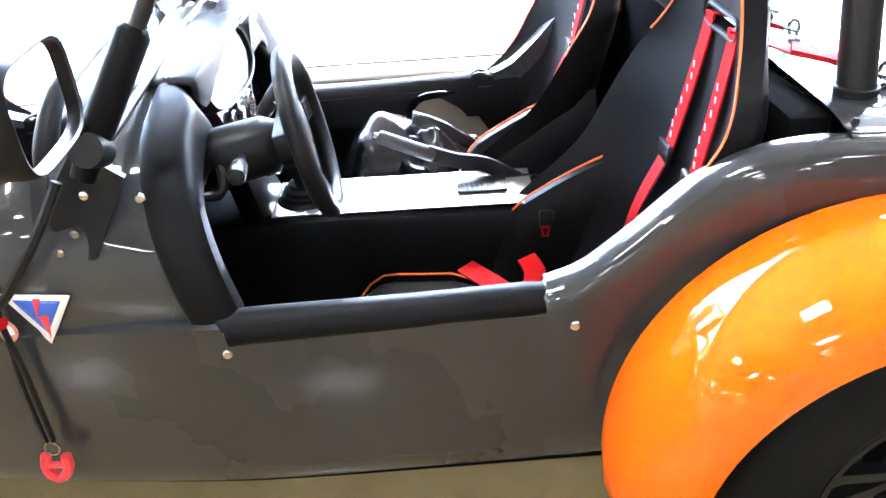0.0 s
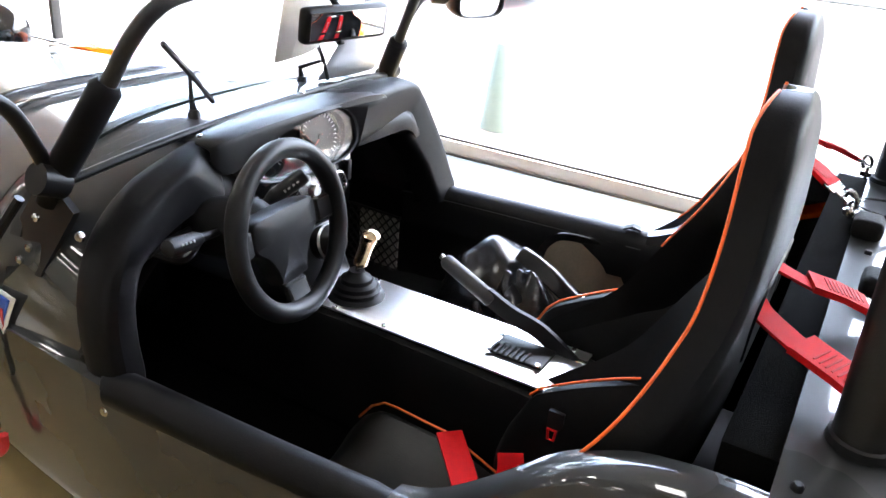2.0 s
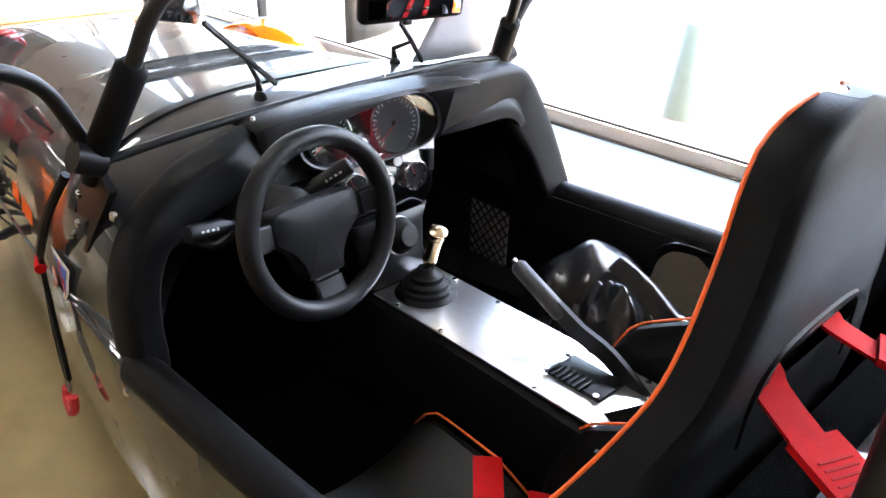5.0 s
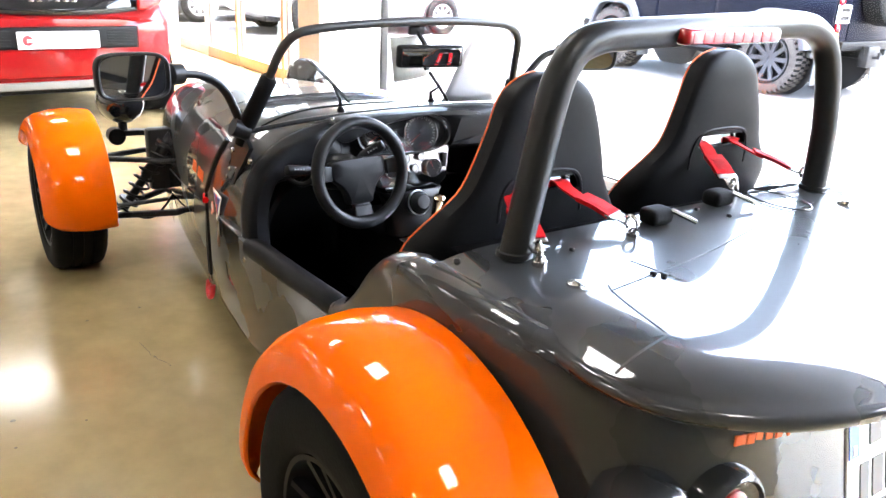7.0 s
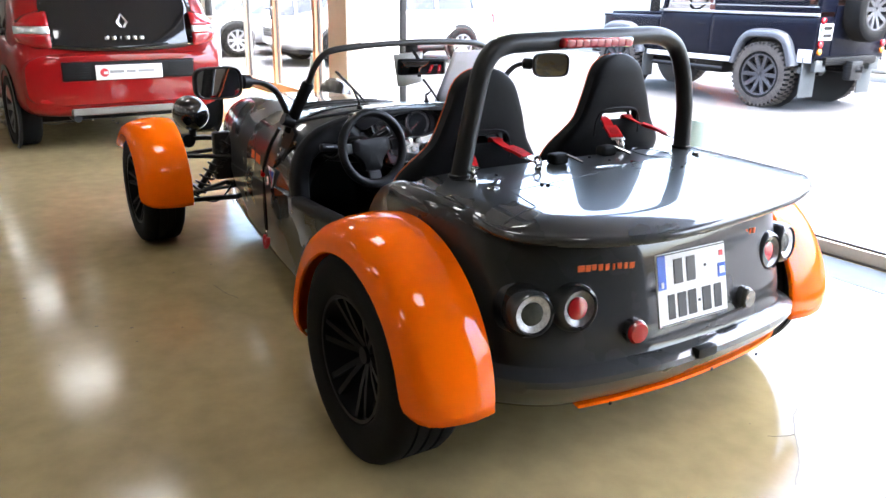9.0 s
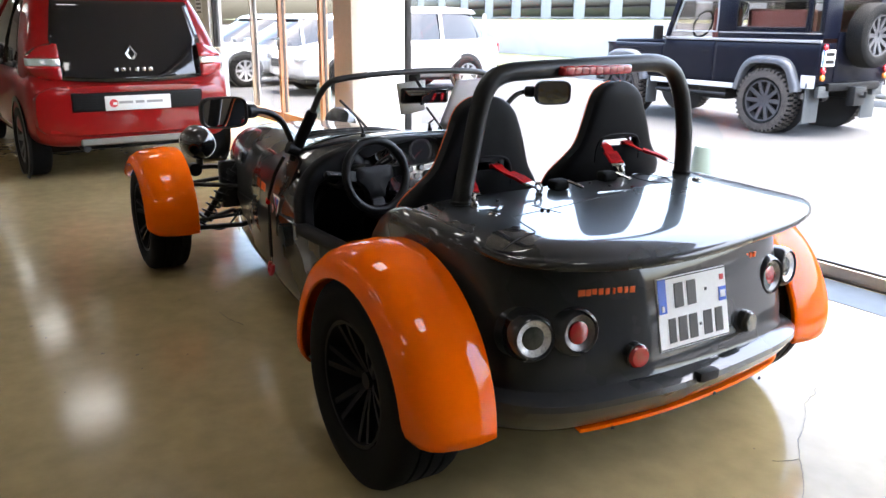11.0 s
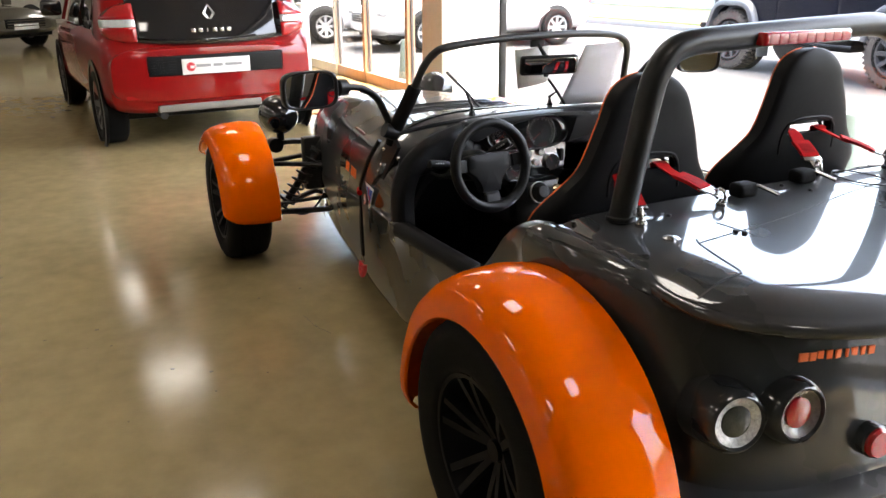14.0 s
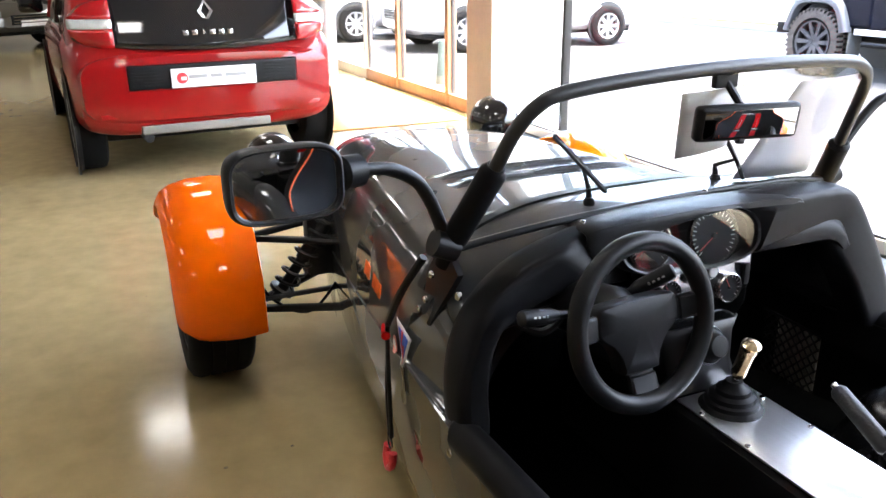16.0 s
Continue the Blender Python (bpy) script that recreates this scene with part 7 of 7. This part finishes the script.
for z in (0.925, 1.015):
    part("plate_bars", boxed((REAR + 0.0192, -0.56, z), (0.002, 0.17, 0.045), 0), M_BLACKINK, pl)
sp = road_wheel(dx, 0.0, 0.5, 0.39, 0.24, M_DARKALLOY, 10, 0.05, "spare wheel on the back door")
sp.matrix_local = Matrix.Translation((REAR + 0.17, 0.0, 1.24)) @ Matrix.Rotation(radians(-90), 4, "Z") @ Matrix.Translation((0, -0.5, -0.39))
part("rear_bumper", boxed((0.68, 0, 0.62), (0.1, 1.1, 0.1), 0.02), M_PLASTIC, dx)
part("tow_hitch", boxed((0.76, 0, 0.5), (0.12, 0.24, 0.24), 0.02), M_STEEL, dx)
part("hitch_ball", tubed([(0.8, 0, 0.5), (0.88, 0, 0.5), (0.88, 0, 0.56)], 0.022, 10), M_STEEL, dx)
part("exhaust", tubed([(0.2, -0.6, 0.5), (0.44, -0.66, 0.5), (0.5, -0.7, 0.5)], 0.038, 14), M_ALLOY, dx, "bright exhaust pipe")
part("fuel_tank", boxed((-0.95, -0.52, 0.46), (0.5, 0.3, 0.2), 0.05, 3), M_PLASTIC, dx)
for y in (-0.4, 0.4):
    part("chassis_rail", boxed((-1.1, y, 0.5), (3.4, 0.1, 0.14), 0.02), M_PLASTIC, dx)
for x in (0.0, AXLE):
    part("axle", tubed([(x, -0.6, 0.41), (x, 0.6, 0.41)], 0.05, 12), M_PLASTIC, dx)


def estate(name, label, m, mat, H=1.65, L=4.5, W=1.84, belt=0.6):
    """A road car: rear at local x = 0, nose towards -x."""
    e = thing(name, label, "car", at=m)
    hw = W / 2
    part("body", skin([(0.0, hw * 0.78, 0.42, H * (belt - 0.1)), (-0.06, hw * 0.93, 0.33, H * (belt - 0.02)), (-0.2, hw * 0.98, 0.28, H * belt), (-1.2, hw, 0.25, H * belt), (-L * 0.66, hw, 0.25, H * (belt - 0.02)), (-L * 0.86, hw * 0.98, 0.25, H * 0.53), (-L * 0.96, hw * 0.88, 0.28, H * 0.47), (-L, hw * 0.6, 0.36, H * 0.4)], ring_x, n=5), mat, e)
    part("greenhouse", skin([(H * 0.55, -0.1, -L * 0.72, hw * 0.93), (H * 0.7, -0.22, -L * 0.64, hw * 0.87), (H * 0.86, -0.4, -L * 0.54, hw * 0.78), (H * 0.93, -0.5, -L * 0.5, hw * 0.74)], ring_z), M_BLACKGLASS, e, "dark car glass")
    part("roof", skin([(H * 0.925, -0.36, -L * 0.52, hw * 0.77), (H * 0.97, -0.42, -L * 0.49, hw * 0.72), (H, -0.8, -L * 0.44, hw * 0.55)], ring_z), mat, e)
    for s in (-1, 1):
        for x in (-0.85, -L + 0.92):
            road_wheel(e, x, s * (hw - 0.05), 0.34, 0.22, M_ALLOY, 8, 0.05)
            part("arch_liner", turned([(0.39, 0), (0, 0.001)], facing((x, s * (hw - 0.004), 0.36), (0, s, 0)), 32), M_JOINT, e)
        for x0, x1 in ((-0.5, -0.32), (-1.5, -1.4), (-2.35, -2.25)):
            part("pillar", ribbon(bmesh.new(), [(x0 + 0.1, s * hw * 0.94, H * 0.57), (x1, s * hw * 0.79, H * 0.92)], 0.07, 0.02, (0, s, 0.2)), mat, e)
        part("tail_lamp", boxed((-0.06, s * hw * 0.84, H * 0.53), (0.1, 0.16, 0.2), 0.03, 3), M_REDLENS, e, "red tail lamp")
        part("head_lamp", boxed((-L + 0.16, s * hw * 0.72, H * 0.43), (0.22, 0.34, 0.14), 0.05, 3), M_LAMPWHITE, e, "clear head lamp")
        part("door_mirror", boxed((-L * 0.64, s * (hw + 0.08), H * 0.6), (0.1, 0.18, 0.13), 0.04, 3), mat, e)
    part("grille", boxed((-L - 0.0, 0, H * 0.36), (0.05, 0.8, 0.16), 0.02), M_PLASTIC, e, "dark grille")
    for k in range(3):
        part("grille_bar", boxed((-L - 0.03, 0, H * 0.36 + 0.045 * (k - 1)), (0.02, 0.76, 0.014), 0.004), M_CHROME, e)
    part("number_plate", boxed((-L - 0.02, 0, 0.42), (0.02, 0.5, 0.1), 0.004), M_PLATE, e, "white number plate")
    part("underbody", boxed((-L / 2, 0, 0.3), (L * 0.9, W * 0.8, 0.16), 0.03), M_PLASTIC, e)
    return e


estate("white_car", "white sport utility car parked across the yard", pose(-12.97, 8.25, -0.1, 0, 0, 90), M_WHITECAR, 1.64, belt=0.66)
estate("silver_car", "silver grey estate car parked outside the doors", pose(-15.67, 7.24, -0.1, 0, 0, 90), M_SILVER, 1.5)
estate("grey_car", "grey car parked beyond the entrance", pose(-18.5, 7.2, -0.1, 0, 0, 90), M_SILVER, 1.5)
estate("coupe", "dark warm-grey coupe with a chrome grille, parked indoors", pose(-18.5, -4.7, 0, 0, 0, 220), M_MERC, 1.32, 4.6, 1.86)
estate("dark_saloon", "dark saloon car parked indoors beside the coupe", pose(-19.1, -7.5, 0, 0, 0, 220), M_NAVY, 1.45, 4.6, 1.82)

# ==== the yard beyond ====
ver = bmesh.new()
rows = []
for i in range(38):
    x = -46 + i * 0.98
    y0 = 12.2 + 0.02 * (x + 20)
    rows.append([Vector((x, y0, -0.1)), Vector((x, y0 + 0.1, 0.05)), Vector((x, y0 + 1.2, 0.16 + 0.05 * noise.noise(Vector((x, 0, 0))))), Vector((x, y0 + 3.0, 0.22))])
loft(ver, rows)
tagged(finish("grass_verge", ver, M_GRASS), "strip of dry yellow-green grass along the yard", "grass", kind="structure")
tagged(finish("kerb", boxed((-16, 12.12, -0.06), (60, 0.15, 0.16), 0.02), M_KERB), "pale stone kerb along the grass", "kerb", kind="structure")
M_CONC = material("stained_pale_concrete", (0.34, 0.335, 0.32), 0.85, 0, 0, 0.14, 0.5, 0.3, 30)
tagged(finish("yard_wall", boxed((-29, 15.4, 0.57), (38.6, 0.3, 1.42), 0.02), M_CONC), "stained pale concrete retaining wall behind the grass", "wall", kind="structure")
lw = bmesh.new()
loft(lw, [[Vector((x, y, 1.24 + 0.012 * (y - 15) + 0.05 * noise.noise(Vector((x * 0.3, y * 0.3, 2))))) for y in np.linspace(15.5, 44, 16)] for x in np.linspace(-70, -9.7, 40)])
tagged(finish("upper_lawn", lw, M_GRASS), "dry grass slope above the retaining wall", "grass", kind="structure")
# pale pavement, then a bare twiggy hedge with a brown slope behind it
pv = bmesh.new()
loft(pv, [[Vector((x, y, 0.03 + 0.004 * (y - 12.2))) for y in (12.2, 13.5, 15.0, 17.4)] for x in np.linspace(-9.74, 22, 20)])
tagged(thick(finish("pavement", pv, M_KERB), 0.12), "pale stone pavement beyond the yard", "pavement", kind="structure")
M_TWIG = material("brown_winter_twigs", (0.021, 0.0175, 0.0145), 0.9, 0, 0, 0.5, 3, 0.0, 30, spec=0.05)
core = bmesh.new()
rows = []
for i in range(70):
    x = -9.6 + 0.2 * i
    rows.append([Vector((x + 0.05 * noise.noise(Vector((x * 3, a, 0))), 16.95 + 0.38 * math.cos(a) * (1 + 0.25 * noise.noise(Vector((x * 2, a, 1)))), 0.05 + 0.8 * max(0.0, math.sin(a)) ** 0.5 * (1 + 0.12 * noise.noise(Vector((x * 1.7, a, 5)))))) for a in np.linspace(0, math.pi, 13)])
loft(core, rows)
hg = thing("hedge", "bare brown winter hedge along the pavement", "hedge")
part("core", core, M_TWIG, hg)
rng = random.Random(11)
verts, faces = [], []
for k in range(5200):
    a = rng.uniform(0, math.pi)
    q = Vector((rng.uniform(-9.6, 2.5), 16.95 + 0.4 * math.cos(a), 0.05 + 0.82 * math.sin(a) ** 0.5))
    d = Vector((rng.gauss(0, 1), rng.gauss(-0.6, 1), rng.gauss(0.5, 1))).normalized() * rng.uniform(0.06, 0.17)
    w = d.orthogonal().normalized() * rng.uniform(0.006, 0.02)
    n = len(verts)
    verts += [q - w, q + w, q + d + w * 0.5, q + d - w * 0.5]
    faces.append((n, n + 1, n + 2, n + 3))
me = bpy.data.meshes.new("twigs")
me.from_pydata(verts, [], faces)
me.materials.append(M_TWIG)
tw = new("twigs", me)
tw.parent = hg
tagged(tw, kind="stuff")
bank = bmesh.new()
rows = []
for i in range(81):
    x = -9.7 + i * 0.4
    row = []
    for j in range(25):
        v = j / 24
        n = noise.noise(Vector((x * 1.7, v * 9, 1))) * 0.12 + noise.noise(Vector((x * 6, v * 30, 4))) * 0.05
        row.append(Vector((x, 17.4 + 7 * v + n, 0.05 + 3.0 * v ** 0.8 + n)))
    rows.append(row)
loft(bank, rows)
M_BANK = material("dry_brown_slope", (0.045, 0.037, 0.03), 0.95, 0, 0, 0.4, 4, 1.0, 25)
tagged(finish("earth_bank", bank, M_BANK), "dry brown slope rising behind the hedge", "bank", kind="structure")
fb = thing("office_building", "long pale building with rows of windows beyond the yard", "building", at=pose(-38, 40, 0))
part("wall", boxed((0, 0, 4), (60, 8, 8.2), 0.05), M_CONC, fb)
part("roof", boxed((0, 0, 8.2), (61, 9, 0.3), 0.05), M_KERB, fb)
for i in range(16):
    for j in range(2):
        wd = part("window", boxed((-27 + 3.6 * i, -4.02, 2.4 + 3.2 * j), (2.4, 0.08, 1.5), 0.02), M_BLACKGLASS, fb)
        part("sill", boxed((-27 + 3.6 * i, -4.08, 1.6 + 3.2 * j), (2.6, 0.14, 0.1), 0.02), M_KERB, wd)
